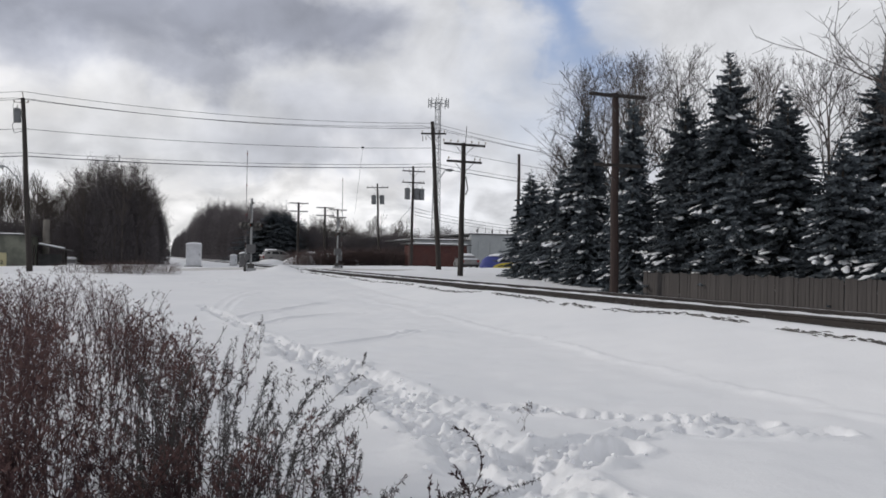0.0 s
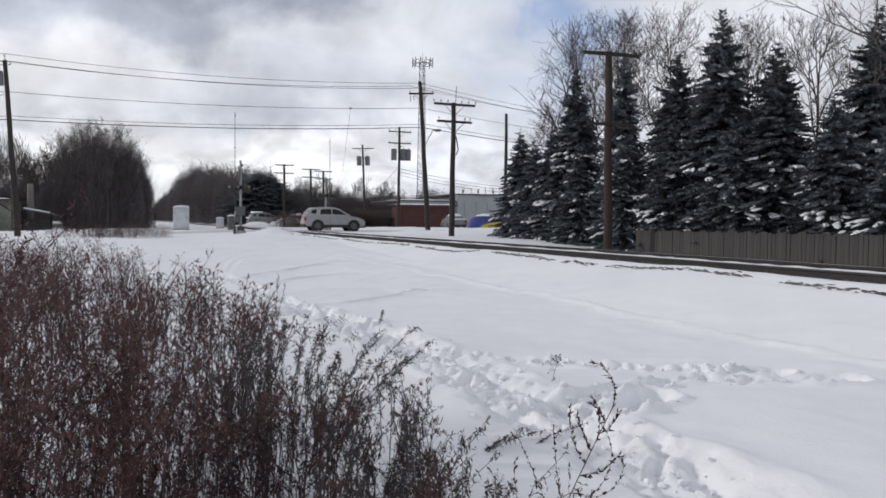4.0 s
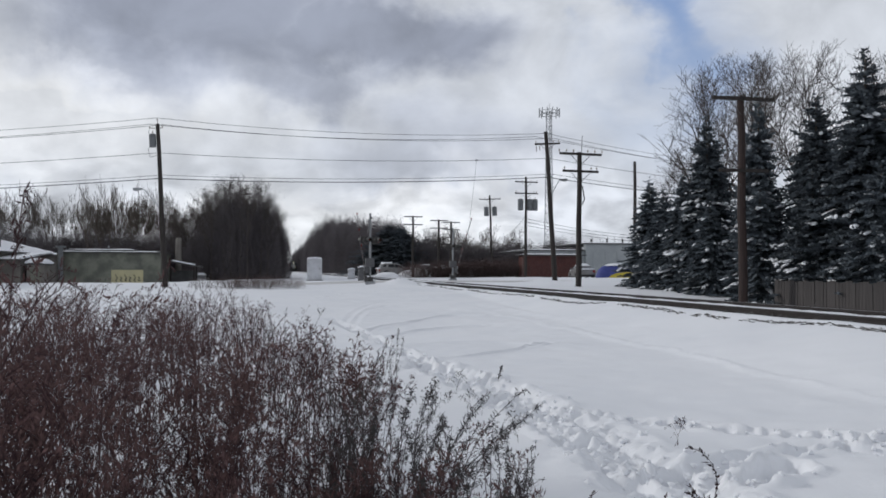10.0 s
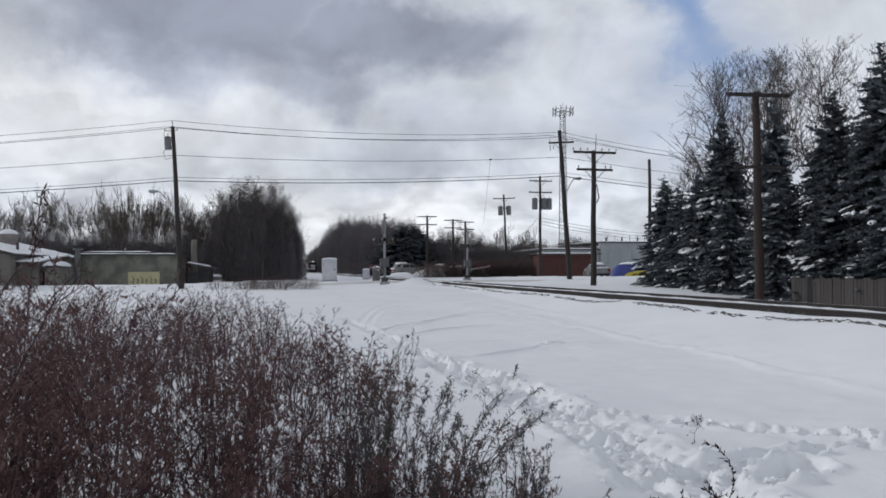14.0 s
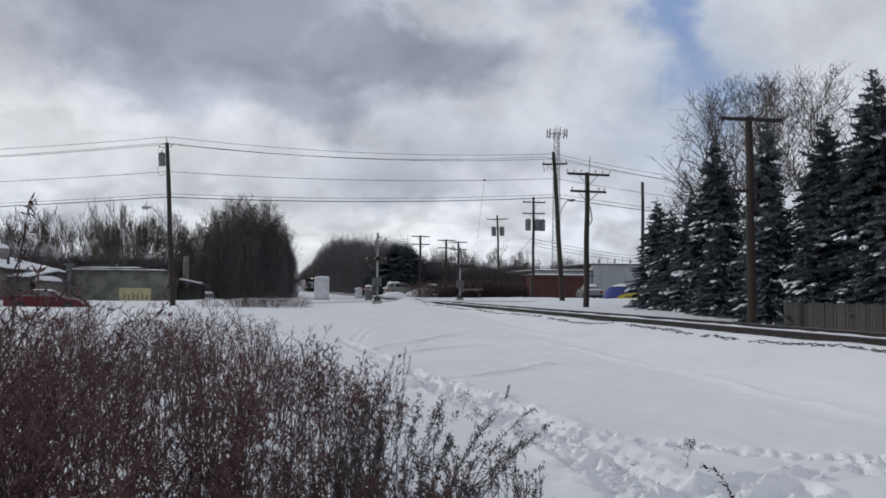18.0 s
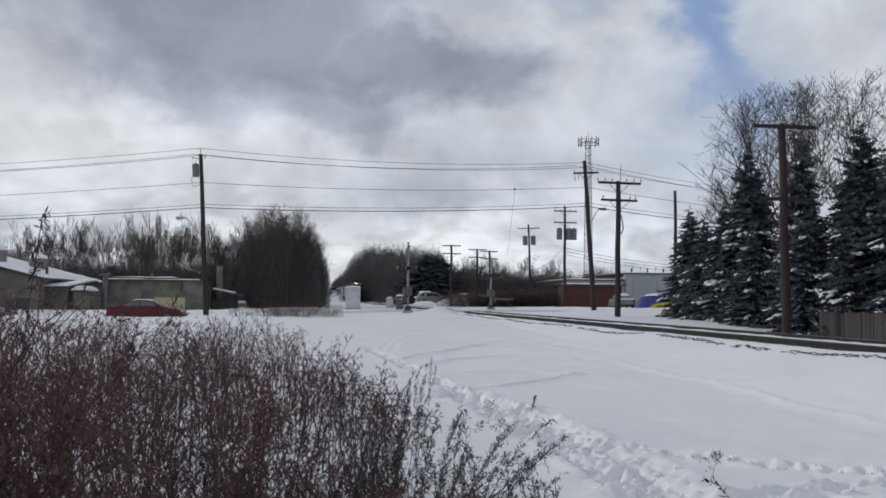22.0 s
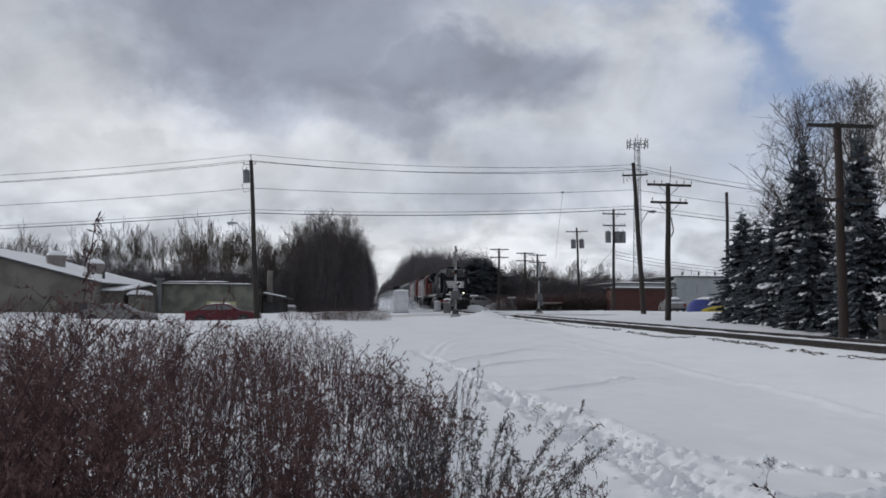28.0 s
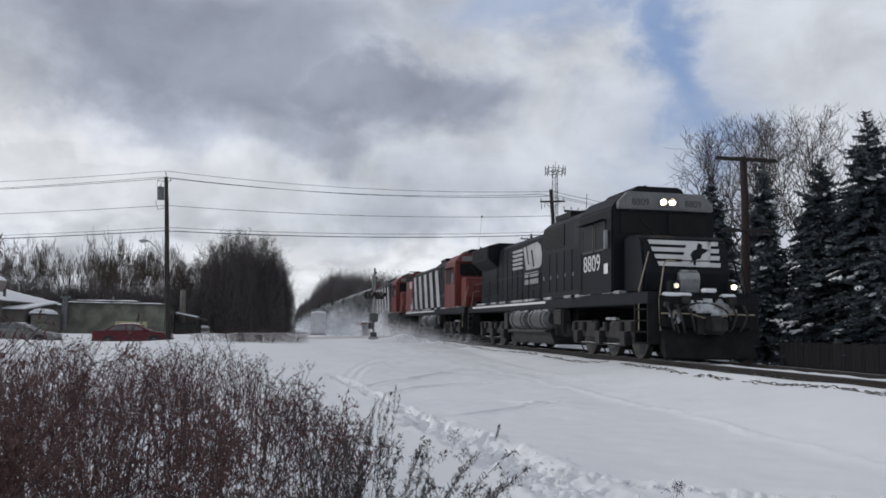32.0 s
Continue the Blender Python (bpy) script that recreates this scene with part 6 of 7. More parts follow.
# pale tone painted in for the sky that shines through the sedans' windows
PALE_GLASS = mat("pale_backlit_car_glass", (0.15, 0.155, 0.16), (0.09, 0.093, 0.10), 2, 0.25, 0, spec=0.4)
CAR_GLASS = mat("tinted_car_glass", (0.016, 0.018, 0.020), (0.022, 0.024, 0.026), 2, 0.22, 0, spec=0.22)


def make_car(label, category, paint, suv, m, snow=0.0):
    """A car that heads along +x; its middle stands on the origin."""
    c = thing("car", label, category, m)
    glass = CAR_GLASS if suv else PALE_GLASS
    L, W = (2.38, 0.92) if suv else (2.40, 0.90)
    if suv:
        low = [(-L + 0.03, 0.34), (-L - 0.03, 0.62), (-L + 0.05, 0.98), (-2.05, 1.08), (1.0, 1.07), (1.55, 1.01), (2.05, 0.90), (2.28, 0.76), (L, 0.58), (L - 0.05, 0.34)]
        cab = [(-L + 0.08, 1.04), (-1.92, 1.56), (-1.62, 1.65), (-0.7, 1.70), (0.0, 1.66), (0.42, 1.54), (1.28, 1.05)]
        win = [[(-1.92, 1.24), (-1.80, 1.48), (-1.42, 1.52), (-1.52, 1.20)], [(-1.20, 1.18), (-1.12, 1.52), (-0.32, 1.56), (-0.30, 1.17)], [(-0.22, 1.17), (-0.24, 1.56), (0.03, 1.54), (0.36, 1.45), (0.92, 1.16)]]
        r, ax = 0.37, (-1.26, 1.30)
        L, low, cab, win = 2.14, [(x * 0.9, z) for x, z in low], [(x * 0.9, z) for x, z in cab], [[(x * 0.9, z) for x, z in w] for w in win]
    else:
        low = [(-L, 0.32), (-L - 0.02, 0.60), (-L + 0.03, 0.96), (-1.75, 1.02), (-1.2, 0.97), (0.9, 0.95), (1.9, 0.84), (2.3, 0.70), (L, 0.52), (L - 0.03, 0.30)]
        cab = [(-1.78, 0.98), (-1.05, 1.36), (-0.55, 1.44), (0.05, 1.43), (0.35, 1.37), (1.12, 0.95)]
        win = [[(-1.46, 1.04), (-1.02, 1.30), (-0.42, 1.36), (-0.40, 1.03)], [(-0.31, 1.03), (-0.32, 1.36), (0.26, 1.30), (0.82, 1.02)]]
        r, ax = 0.32, (-1.42, 1.40)
    part("body", Form().prism(low, -W, W), paint, c, bevel=0.06)
    n, k = len(cab), Form()
    def wide(z):
        return W - 0.05 - (z - cab[0][1]) / (cab[2][1] - cab[0][1]) * 0.20
    a = [(x, -wide(z), z) for x, z in cab]
    b = [(x, wide(z), z) for x, z in cab]
    k.face(*a).face(*reversed(b))
    for i in range(n - 1):
        k.face(a[i], b[i], b[i + 1], a[i + 1])
    part("cabin", k, paint, c, bevel=0.03)
    for s in (-1, 1):
        for w in win:
            pts = [(x, s * (wide(z) + 0.006), z) for x, z in w]
            f = Form().face(*(pts if s < 0 else reversed(pts)))
            f.face(*[(x, y - s * 0.004, z) for x, y, z in pts])
            part("window", f, glass, c, tidy=False)
        part("mirror", Form().box(0.72, s * (W + 0.02) - 0.08, 1.02, 0.88, s * (W + 0.02) + 0.08, 1.16), paint, c, bevel=0.03)
        part("sill", Form().box(-1.0, s * W - 0.02, 0.26, 1.0, s * W + 0.02, 0.46 if suv else 0.34), TRIM, c, bevel=0.01)
        for x in (-0.36, 0.9 if not suv else 0.85):
            part("door_seam", Form().box(x, s * (W + 0.001) - 0.004, 0.42, x + 0.012, s * (W + 0.001) + 0.004, 0.98), TRIM, c)
        for x in (-0.62, 0.42):
            part("door_handle", Form().box(x, s * (W + 0.02) - 0.015, 0.86, x + 0.17, s * (W + 0.02) + 0.015, 0.89), paint, c, bevel=0.008)
        part("tail_lamp", Form().box(-L - 0.03, s * (W - 0.14) - 0.12, 0.72, -L + 0.12, s * (W - 0.14) + 0.12, 0.95), LAMP_RED, c, bevel=0.02)
        part("head_lamp", Form().box(L - 0.22, s * (W - 0.2) - 0.16, 0.58, L - 0.02, s * (W - 0.2) + 0.16, 0.74), LAMP_CLEAR, c, bevel=0.03)
        for x in ax:
            wl = part("wheel", Form().tube((0, -0.10, 0), (0, 0.10, 0), r, r, 24), TYRE, c, at=pose(x, s * (W - 0.08), r), bevel=0.02)
            part("rim", Form().tube((0, s * 0.085, 0), (0, s * 0.108, 0), r * 0.66, r * 0.6, 18), RIM, wl)
            for q in range(5):
                t = 2 * math.pi * q / 5
                part("spoke_gap", Form().tube((r * 0.4 * math.cos(t), s * 0.10, r * 0.4 * math.sin(t)), (r * 0.4 * math.cos(t), s * 0.111, r * 0.4 * math.sin(t)), 0.05, 0.05, 8), TRIM, wl)
            part("wheel_arch", Form().tube((x, s * (W - 0.16), r + 0.01), (x, s * (W + 0.004), r + 0.01), r + 0.07, r + 0.07, 24), TRIM, c)
    ws = wide(cab[-2][1]) - 0.07
    for (xa, za), (xb, zb), nm in ((cab[-2], cab[-1], "windscreen"), (cab[0], cab[1], "rear_window")):
        d = Vector((zb - za, 0, -(xb - xa))).normalized() * (-0.008 if nm == "windscreen" else -0.008)
        pa, pb = Vector((xa, 0, za)).lerp(Vector((xb, 0, zb)), 0.1) + d, Vector((xa, 0, za)).lerp(Vector((xb, 0, zb)), 0.9) + d
        part(nm, Form().face((pa.x, -ws, pa.z), (pa.x, ws, pa.z), (pb.x, ws + 0.06, pb.z), (pb.x, -ws - 0.06, pb.z)), glass, c, tidy=False)
    part("bumper", Form().box(L - 0.16, -W + 0.06, 0.24, L + 0.05, W - 0.06, 0.46), TRIM, c, bevel=0.04)
    part("bumper", Form().box(-L - 0.06, -W + 0.06, 0.28, -L + 0.1, W - 0.06, 0.50), TRIM, c, bevel=0.04)
    if snow:
        x0, x1 = cab[2][0] - 0.35, cab[3][0] + 0.3
        v, f = [], []
        for j in range(6):
            for i in range(9):
                e = min(i, j, 8 - i, 5 - j)
                v.append((x0 + (x1 - x0) * i / 8, (j / 5 - 0.5) * 2 * (W - 0.26), cab[2][1] - 0.06 + (0 if e == 0 else snow) + 0.01 * math.sin(i * 3 + j)))
        for j in range(5):
            for i in range(8):
                f.append((j * 9 + i, j * 9 + i + 1, (j + 1) * 9 + i + 1, (j + 1) * 9 + i))
        part("roof_snow", raw("roof_snow", v, f, SNOW, True), SNOW, c, "snow left on the roof")
        if snow > 0.1:
            part("bonnet_snow", Form().box(1.0, -W + 0.1, 0.86, 2.1, W - 0.1, 1.0, pose(0, 0, 0.12, 0, 5, 0)), SNOW, c, bevel=0.05)
            part("boot_snow", Form().box(-2.3, -W + 0.1, 0.98, -1.5, W - 0.1, 1.12), SNOW, c, bevel=0.05)
    return c


WHITE_PAINT = mat("silver_white_car_paint", (0.34, 0.34, 0.35), (0.29, 0.29, 0.30), 1.5, 0.3, 0, spec=0.6)
BLACK_PAINT = mat("black_car_paint", (0.022, 0.024, 0.028), (0.03, 0.03, 0.034), 1.5, 0.25, 0, spec=0.6)
RED_PAINT = mat("dark_red_car_paint", (0.105, 0.007, 0.016), (0.085, 0.006, 0.013), 1.5, 0.3, 0, spec=0.35)
SILVER_PAINT = mat("grey_silver_car_paint", (0.22, 0.22, 0.22), (0.17, 0.165, 0.16), 1.5, 0.4, 0, metal=0.3)
LANE_Y = 58.0
CAR_WHITE = make_car("silver-white sport utility car driving over the crossing", "car", WHITE_PAINT, True, pose(-21, LANE_Y, 0))
CAR_BLACK = make_car("black sport utility car driving over the crossing", "car", BLACK_PAINT, True, pose(-62, LANE_Y, 0))
CAR_RED = make_car("dark red sedan with snow on its roof, waiting at the crossing", "car", RED_PAINT, False, pose(-60, LANE_Y, 0), 0.09)
CAR_GREY = make_car("grey silver sedan waiting behind the red one", "car", SILVER_PAINT, False, pose(-75, LANE_Y, 0), 0.05)
for i, (x, y, suv, p, a) in enumerate(((-6.9, 84.0, False, SILVER_PAINT, -94), (14.8, 101, True, SILVER_PAINT, 5), (19.2, 103, False, WHITE_PAINT, -8), (30.4, 79.0, False, SILVER_PAINT, 80))):
    z = float(ground_z(x, y))
    make_car("parked car under a thick cover of snow", "car", p, suv, pose(x, y, z, 0, 0, a), 0.22)
for x, y, w, h in ((12.6, 96, 3.0, 0.45), (17.2, 99, 2.6, 1.2), (21.5, 104, 3.0, 1.5), (23.5, 101, 2.2, 1.2), (13.5, 98, 2.0, 0.75)):
    rs = np.random.RandomState(int(x * 10))
    v, f = [], []
    for i in range(6):
        for j in range(14):
            a, e = 2 * math.pi * j / 14, math.pi / 2 * i / 5
            rr = w * math.cos(e) * rs.uniform(0.85, 1.1)
            v.append((rr * math.cos(a), rr * 0.7 * math.sin(a), h * math.sin(e) * rs.uniform(0.9, 1.08) - 0.15))
    for i in range(5):
        for j in range(14):
            f.append((i * 14 + j, i * 14 + (j + 1) % 14, (i + 1) * 14 + (j + 1) % 14, (i + 1) * 14 + j))
    tagged(part("snow_mound", raw("snow_mound", v, f, SNOW, True), SNOW, at=pose(x, y, float(ground_z(x, y)))), "rounded heap of cleared snow beside the road", "snow heap", "snow heaps")


# ---------------------------------------------------------------- the train
LOCO_BLACK = mat("sooty_black_loco_paint", (0.0070, 0.0080, 0.0115), (0.0120, 0.0132, 0.0175), 0.9, 0.5, 0.08, 9, spec=0.13, stretch=(1, 1, 0.35))
LOCO_GREY = mat("dusty_grey_loco_paint", (0.016, 0.017, 0.021), (0.009, 0.010, 0.013), 0.9, 0.5, 0.08, 9, spec=0.16, stretch=(1, 1, 0.35))
LOCO_RED = mat("faded_orange_red_loco_paint", (0.165, 0.030, 0.025), (0.085, 0.022, 0.021), 0.7, 0.5, 0.08, 9, stretch=(1, 1, 0.4))
LOCO_WHITE = mat("dirty_white_loco_paint", (0.66, 0.66, 0.66), (0.54, 0.54, 0.55), 1.4, 0.5, 0.05, 14)
SOOT = mat("black_soot_and_grease", (0.011, 0.0115, 0.013), (0.022, 0.0215, 0.022), 2.5, 0.9, 0.2, 20, spec=0.1)
LOGO = mat("dusty_white_lettering", (0.40, 0.40, 0.41), (0.28, 0.28, 0.29), 1.6, 0.6, 0.05, 14)
GRIME = mat("grimy_running_gear", (0.016, 0.016, 0.018), (0.038, 0.036, 0.036), 2.5, 0.7, 0.3, 20, snow=0.27, spec=0.3)
TANK = mat("dull_silver_tank", (0.085, 0.088, 0.092), (0.03, 0.03, 0.032), 1.6, 0.32, 0.1, 14, metal=0.5, snow=0.36)
HANDRAIL = mat("tan_handrail_paint", (0.30, 0.26, 0.18), (0.24, 0.21, 0.16), 4, 0.6, 0.05)
PACKED = mat("packed_snow_crust", (0.56, 0.58, 0.60), (0.16, 0.165, 0.175), 4.5, 0.85, 0.6, 16, spread=(0.40, 0.60))
NUMBER_DIM = mat("dim_number_board_digits", (0.035, 0.035, 0.036), (0.05, 0.05, 0.05), 4, 0.5, 0)
BOARD_FACE = mat("number_board", (0.13, 0.134, 0.14), (0.17, 0.173, 0.178), 4, 0.4, 0)
CAB_GLASS = mat("dark_cab_glass", (0.008, 0.009, 0.010), (0.012, 0.013, 0.014), 3, 0.35, 0, spec=0.12)
HEADLIGHT = mat("lit_headlight", (0.9, 0.85, 0.7), (0.9, 0.85, 0.7), 4, 0.2, 0, glow=((1.0, 0.78, 0.46), 14.0))
DITCH = mat("lit_ditch_light", (0.9, 0.85, 0.7), (0.9, 0.85, 0.7), 4, 0.2, 0, glow=((1.0, 0.84, 0.50), 6.0))
DITCH_DIM = mat("fading_ditch_light", (0.6, 0.58, 0.5), (0.6, 0.58, 0.5), 4, 0.2, 0, glow=((1.0, 0.86, 0.60), 0.8))


def lettering(name, text, size, material, parent, m):
    cu = bpy.data.curves.new(name, "FONT")
    cu.body, cu.size, cu.extrude, cu.align_x, cu.align_y = text, size, 0.004, "CENTER", "CENTER"
    tmp = bpy.data.objects.new(name, cu)
    scene.collection.objects.link(tmp)
    me = bpy.data.meshes.new_from_object(tmp.evaluated_get(bpy.context.evaluated_depsgraph_get()))
    bpy.data.objects.remove(tmp)
    me.materials.clear()
    me.materials.append(material)
    ob = new(name, me)
    ob.parent, ob.matrix_basis = parent, m
    return ob


def truck(loco, yc, axles=3, pitch=1.78, r=0.52):
    for i in range(axles):
        y = yc - pitch * (axles - 1) / 2 + i * pitch
        # dark block for motors and for the shade underneath; hides the bright snow beyond
        part("traction_motor", Form().box(-0.58, y - 0.15, 0.18, 0.58, y + pitch * 0.62, 0.70), SOOT, loco, bevel=0.03)
        for s in (-1, 1):
            part("brake_shoe", Form().box(s * 0.80 - 0.06, y - r - 0.16, 0.30, s * 0.80 + 0.06, y - r - 0.02, 0.74), SOOT, loco, bevel=0.02)
            part("sand_pipe", Form().path([(s * 1.0, y + r + 0.1, 1.0), (s * 1.0, y + r + 0.14, 0.5), (s * 0.85, y + r, 0.10)], 0.02), SOOT, loco)
    t = part("truck_frame", Form().box(-1.0, yc - pitch * (axles - 1) / 2 - 0.7, 0.55, 1.0, yc + pitch * (axles - 1) / 2 + 0.7, 0.75), GRIME, loco, bevel=0.03)
    for s in (-1, 1):
        h = pitch * (axles - 1) / 2
        out = [(yc - h - 0.85, 0.72), (yc - h - 0.75, 1.02), (yc - 0.9, 1.02), (yc - 0.6, 0.82), (yc + 0.6, 0.82), (yc + 0.9, 1.02), (yc + h + 0.75, 1.02), (yc + h + 0.85, 0.72), (yc + h + 0.3, 0.52), (yc - h - 0.3, 0.52)]
        part("side_frame", Form().prism(out, s * 1.08 - 0.08, s * 1.08 + 0.08, "yz"), GRIME, t, bevel=0.02)
        part("brake_rod", Form().tube((s * 1.2, yc - h, 0.35), (s * 1.2, yc + h, 0.35), 0.03), GRIME, t)
        for i in range(axles):
            y = yc - h + i * pitch
            part("axle_box", Form().box(s * 1.22 - 0.12, y - 0.19, 0.34, s * 1.22 + 0.10, y + 0.19, 0.72), GRIME, t, bevel=0.03)
            for o in (-0.36, 0.36):
                part("spring", Form().tube((s * 1.2, y + o, 0.72), (s * 1.2, y + o, 0.98), 0.10, 0.10, 10), GRIME, t)
    for i in range(axles):
        y = yc - pitch * (axles - 1) / 2 + i * pitch
        for s in (-1, 1):
            part("wheel", Form().tube((s * 0.69, y, r), (s * 0.82, y, r), r, r, 28).tube((s * 0.66, y, r), (s * 0.69, y, r), r + 0.03, r + 0.03, 28), DARK_STEEL, loco)
        part("axle", Form().tube((-0.7, y, r), (0.7, y, r), 0.09, 0.09, 10), DARK_STEEL, loco)


def coupler(v, y, way):
    part("coupler", Form().box(-0.12, min(y, y + way * 0.7), 0.80, 0.12, max(y, y + way * 0.7), 1.05).box(-0.2, min(y, y - way * 0.25), 0.72, 0.2, max(y, y - way * 0.25), 1.12), GRIME, v, bevel=0.04)


def make_loco(label, cab_c, nose_c, hood_c, rear_c, stripes, lit):
    """A six-axle road locomotive: its front on the origin, its length along +y, rail level at z 0."""
    v = thing("locomotive", label, "locomotive")
    deck = 1.72
    hw = 1.47 if stripes else 1.01   # half-width of the hood: a full-width cowl on the striped unit
    part("underframe", Form().box(-1.50, 0.60, 1.42, 1.50, 20.2, deck), LOCO_BLACK, v, bevel=0.02)
    # plough, steps and buffer beam
    part("end_plate", Form().box(-1.22, 0.46, 0.85, 1.22, 0.58, deck - 0.10), SOOT if lit else GRIME, v, bevel=0.015)
    part("plough", Form().prism([(0.60, 0.86), (0.34, 0.50), (0.22, 0.10), (0.36, 0.06), (0.60, 0.30)], -1.20, 1.20, "yz"), SOOT, v, bevel=0.02)
    part("end_plate", Form().box(-1.5, 20.2, 0.6, 1.5, 20.32, deck + 0.02), LOCO_BLACK, v, bevel=0.015)
    coupler(v, 0.25, 1)
    coupler(v, 20.3, -1)
    for s in (-1, 1):
        for yy in (0.62, 19.35):
            well = part("step_well", Form().box(s * 1.10 - 0.02, yy, 0.42, s * 1.10 + 0.02, yy + 0.8, deck - 0.3).box(s * 1.30 - 0.2, yy, 0.42, s * 1.30 + 0.2, yy + 0.05, deck - 0.3), SOOT, v)
            part("step_side", Form().box(s * 1.30 - 0.2, yy + 0.75, 0.42, s * 1.30 + 0.2, yy + 0.8, deck - 0.3), SOOT, well)
            for k in range(4):
                part("step", Form().box(s * 1.32 - 0.20, yy + 0.06, 0.42 + k * 0.28, s * 1.32 + 0.16, yy + 0.74, 0.46 + k * 0.28), SOOT, well, bevel=0.008)
        # handrails
        part("grab_rail", Form().path([(s * 1.20, 0.56, 0.75), (s * 1.22, 0.58, 1.5), (s * 1.06, 0.62, deck + 0.70), (s * 0.96, 0.64, deck + 0.78), (s * 0.75, 0.64, deck + 0.78)], 0.018), HANDRAIL if s < 0 else LOCO_BLACK, v)
        part("grab_rail", Form().path([(s * 1.46, 1.22, 0.75), (s * 1.46, 1.22, deck + 0.05), (s * 1.15, 1.3, deck + 1.05)], 0.018), HANDRAIL if s < 0 else LOCO_BLACK, v)
        if stripes:
            continue
        rail = part("side_handrail", Form().path([(s * 1.46, 5.6 if s > 0 else 9.2, deck + 1.0), (s * 1.46, 19.3, deck + 1.0)], 0.017), LOCO_GREY if lit else LOCO_WHITE, v)
        for i in range(8):
            y = 9.2 + i * 1.44
            part("stanchion", Form().tube((s * 1.46, y, deck), (s * 1.46, y, deck + 1.02), 0.018), LOCO_GREY if lit else LOCO_WHITE, rail)
    # nose
    part("nose", Form().prism([(1.50, deck), (1.42, 2.25), (1.60, 3.14), (1.80, 3.26), (2.80, 3.32), (2.80, deck)], -1.22, 1.22, "yz"), nose_c, v, bevel=0.07)
    # cab with bevelled roof
    cab = part("cab", Form().prism([(-1.53, deck), (1.53, deck), (1.53, 4.12), (1.18, 4.52), (-1.18, 4.52), (-1.53, 4.12)], 2.78, 5.35), cab_c, v, bevel=0.05)
    part("cab_brow", Form().prism([(-1.40, 4.06), (1.40, 4.06), (1.40, 4.26), (1.12, 4.55), (-1.12, 4.55), (-1.40, 4.26)], 2.60, 2.80), BOARD_FACE if lit else cab_c, cab, bevel=0.02)
    part("air_conditioner", Form().prism([(-0.80, 4.53), (0.80, 4.53), (0.76, 4.72), (0.6, 4.80), (-0.6, 4.80), (-0.76, 4.72)], 3.1, 5.1), LOCO_BLACK, cab, bevel=0.03)
    for s in (-1, 1):
        part("windshield", Form().prism([(s * 0.12, 3.40), (s * 1.28, 3.40), (s * 1.30, 3.98), (s * 0.12, 4.0)], 2.755, 2.785), CAB_GLASS, cab)
        part("wiper", Form().tube((s * 0.3, 2.74, 3.42), (s * 0.75, 2.74, 3.85), 0.012), TRIM, cab)
        for y0, y1 in ((3.30, 3.95), (4.15, 4.95)):
            part("side_window", Form().box(s * 1.535 - 0.012, y0, 3.02, s * 1.535 + 0.012, y1, 3.72), CAB_GLASS, cab)
            part("window_frame", Form().box(s * 1.54 - 0.02, y0 - 0.06, 2.96, s * 1.54 + 0.02, y1 + 0.06, 3.02).box(s * 1.54 - 0.02, y0 - 0.06, 3.72, s * 1.54 + 0.02, y1 + 0.06, 3.78).box(s * 1.54 - 0.02, y0 - 0.06, 3.02, s * 1.54 + 0.02, y0, 3.72).box(s * 1.54 - 0.02, y1, 3.02, s * 1.54 + 0.02, y1 + 0.06, 3.72), DARK_STEEL if lit else cab_c, cab)
        part("sun_shade", Form().box(s * 1.54, 3.2, 3.80, s * 1.72, 5.05, 3.83), LOCO_BLACK, cab)
        part("rear_mirror", Form().box(s * 1.56, 2.98, 2.98, s * 1.66, 3.08, 3.5), STEEL, cab, bevel=0.02)
        part("cab_door", Form().box(s * 1.535 - 0.012, 5.05, deck + 0.1, s * 1.535 + 0.012, 5.33, 3.7), LOCO_BLACK if lit else cab_c, cab, bevel=0.01)
        nb = part("number_board", Form().box(s * 0.78 - 0.44, 2.58, 4.12, s * 0.78 + 0.44, 2.602, 4.38), BOARD_FACE, cab, bevel=0.01)
        if lit:
            lettering("number", "8809", 0.26, NUMBER_DIM, nb, pose(s * 0.78, 2.574, 4.25, 90, 0, 0))
        hl = part("headlight", Form().tube((s * 0.13, 2.50, 4.27), (s * 0.13, 2.60, 4.27), 0.062, 0.062, 18), HEADLIGHT if lit else GLASSY, cab, "lit warm headlight" if lit else "")
        part("headlight_ring", Form().tube((s * 0.13, 2.505, 4.27), (s * 0.13, 2.60, 4.27), 0.105, 0.105, 18, caps=False), STEEL, hl)
        lamp = part("ditch_light", Form().tube((s * 0.78, 0.50, 1.87), (s * 0.78, 0.62, 1.87), 0.062, 0.07, 18), (DITCH if s > 0 else DITCH_DIM) if lit else GLASSY, v, "lit ditch light" if lit else "")
        part("lamp_case", Form().box(s * 0.78 - 0.14, 0.54, deck + 0.002, s * 0.78 + 0.12, 0.80, 2.0), LOCO_BLACK, lamp, bevel=0.02)
        part("truck_snow", Form().box(s * 1.18 - 0.1, 3.2, 1.03, s * 1.18 + 0.08, 3.9, 1.10), PACKED, v, bevel=0.03)
        # equipment bay doors
        for k in range(5):
            y = 5.45 + k * 0.72
            bay = part("bay_door", Form().box(s * 1.44 - 0.012, y, deck + 0.25, s * 1.44 + 0.014, y + 0.64, 3.25), hood_c, v, bevel=0.008)
            part("latch", Form().box(s * 1.46 - 0.01, y + 0.55, 2.4, s * 1.46 + 0.02, y + 0.6, 2.52), STEEL, bay)
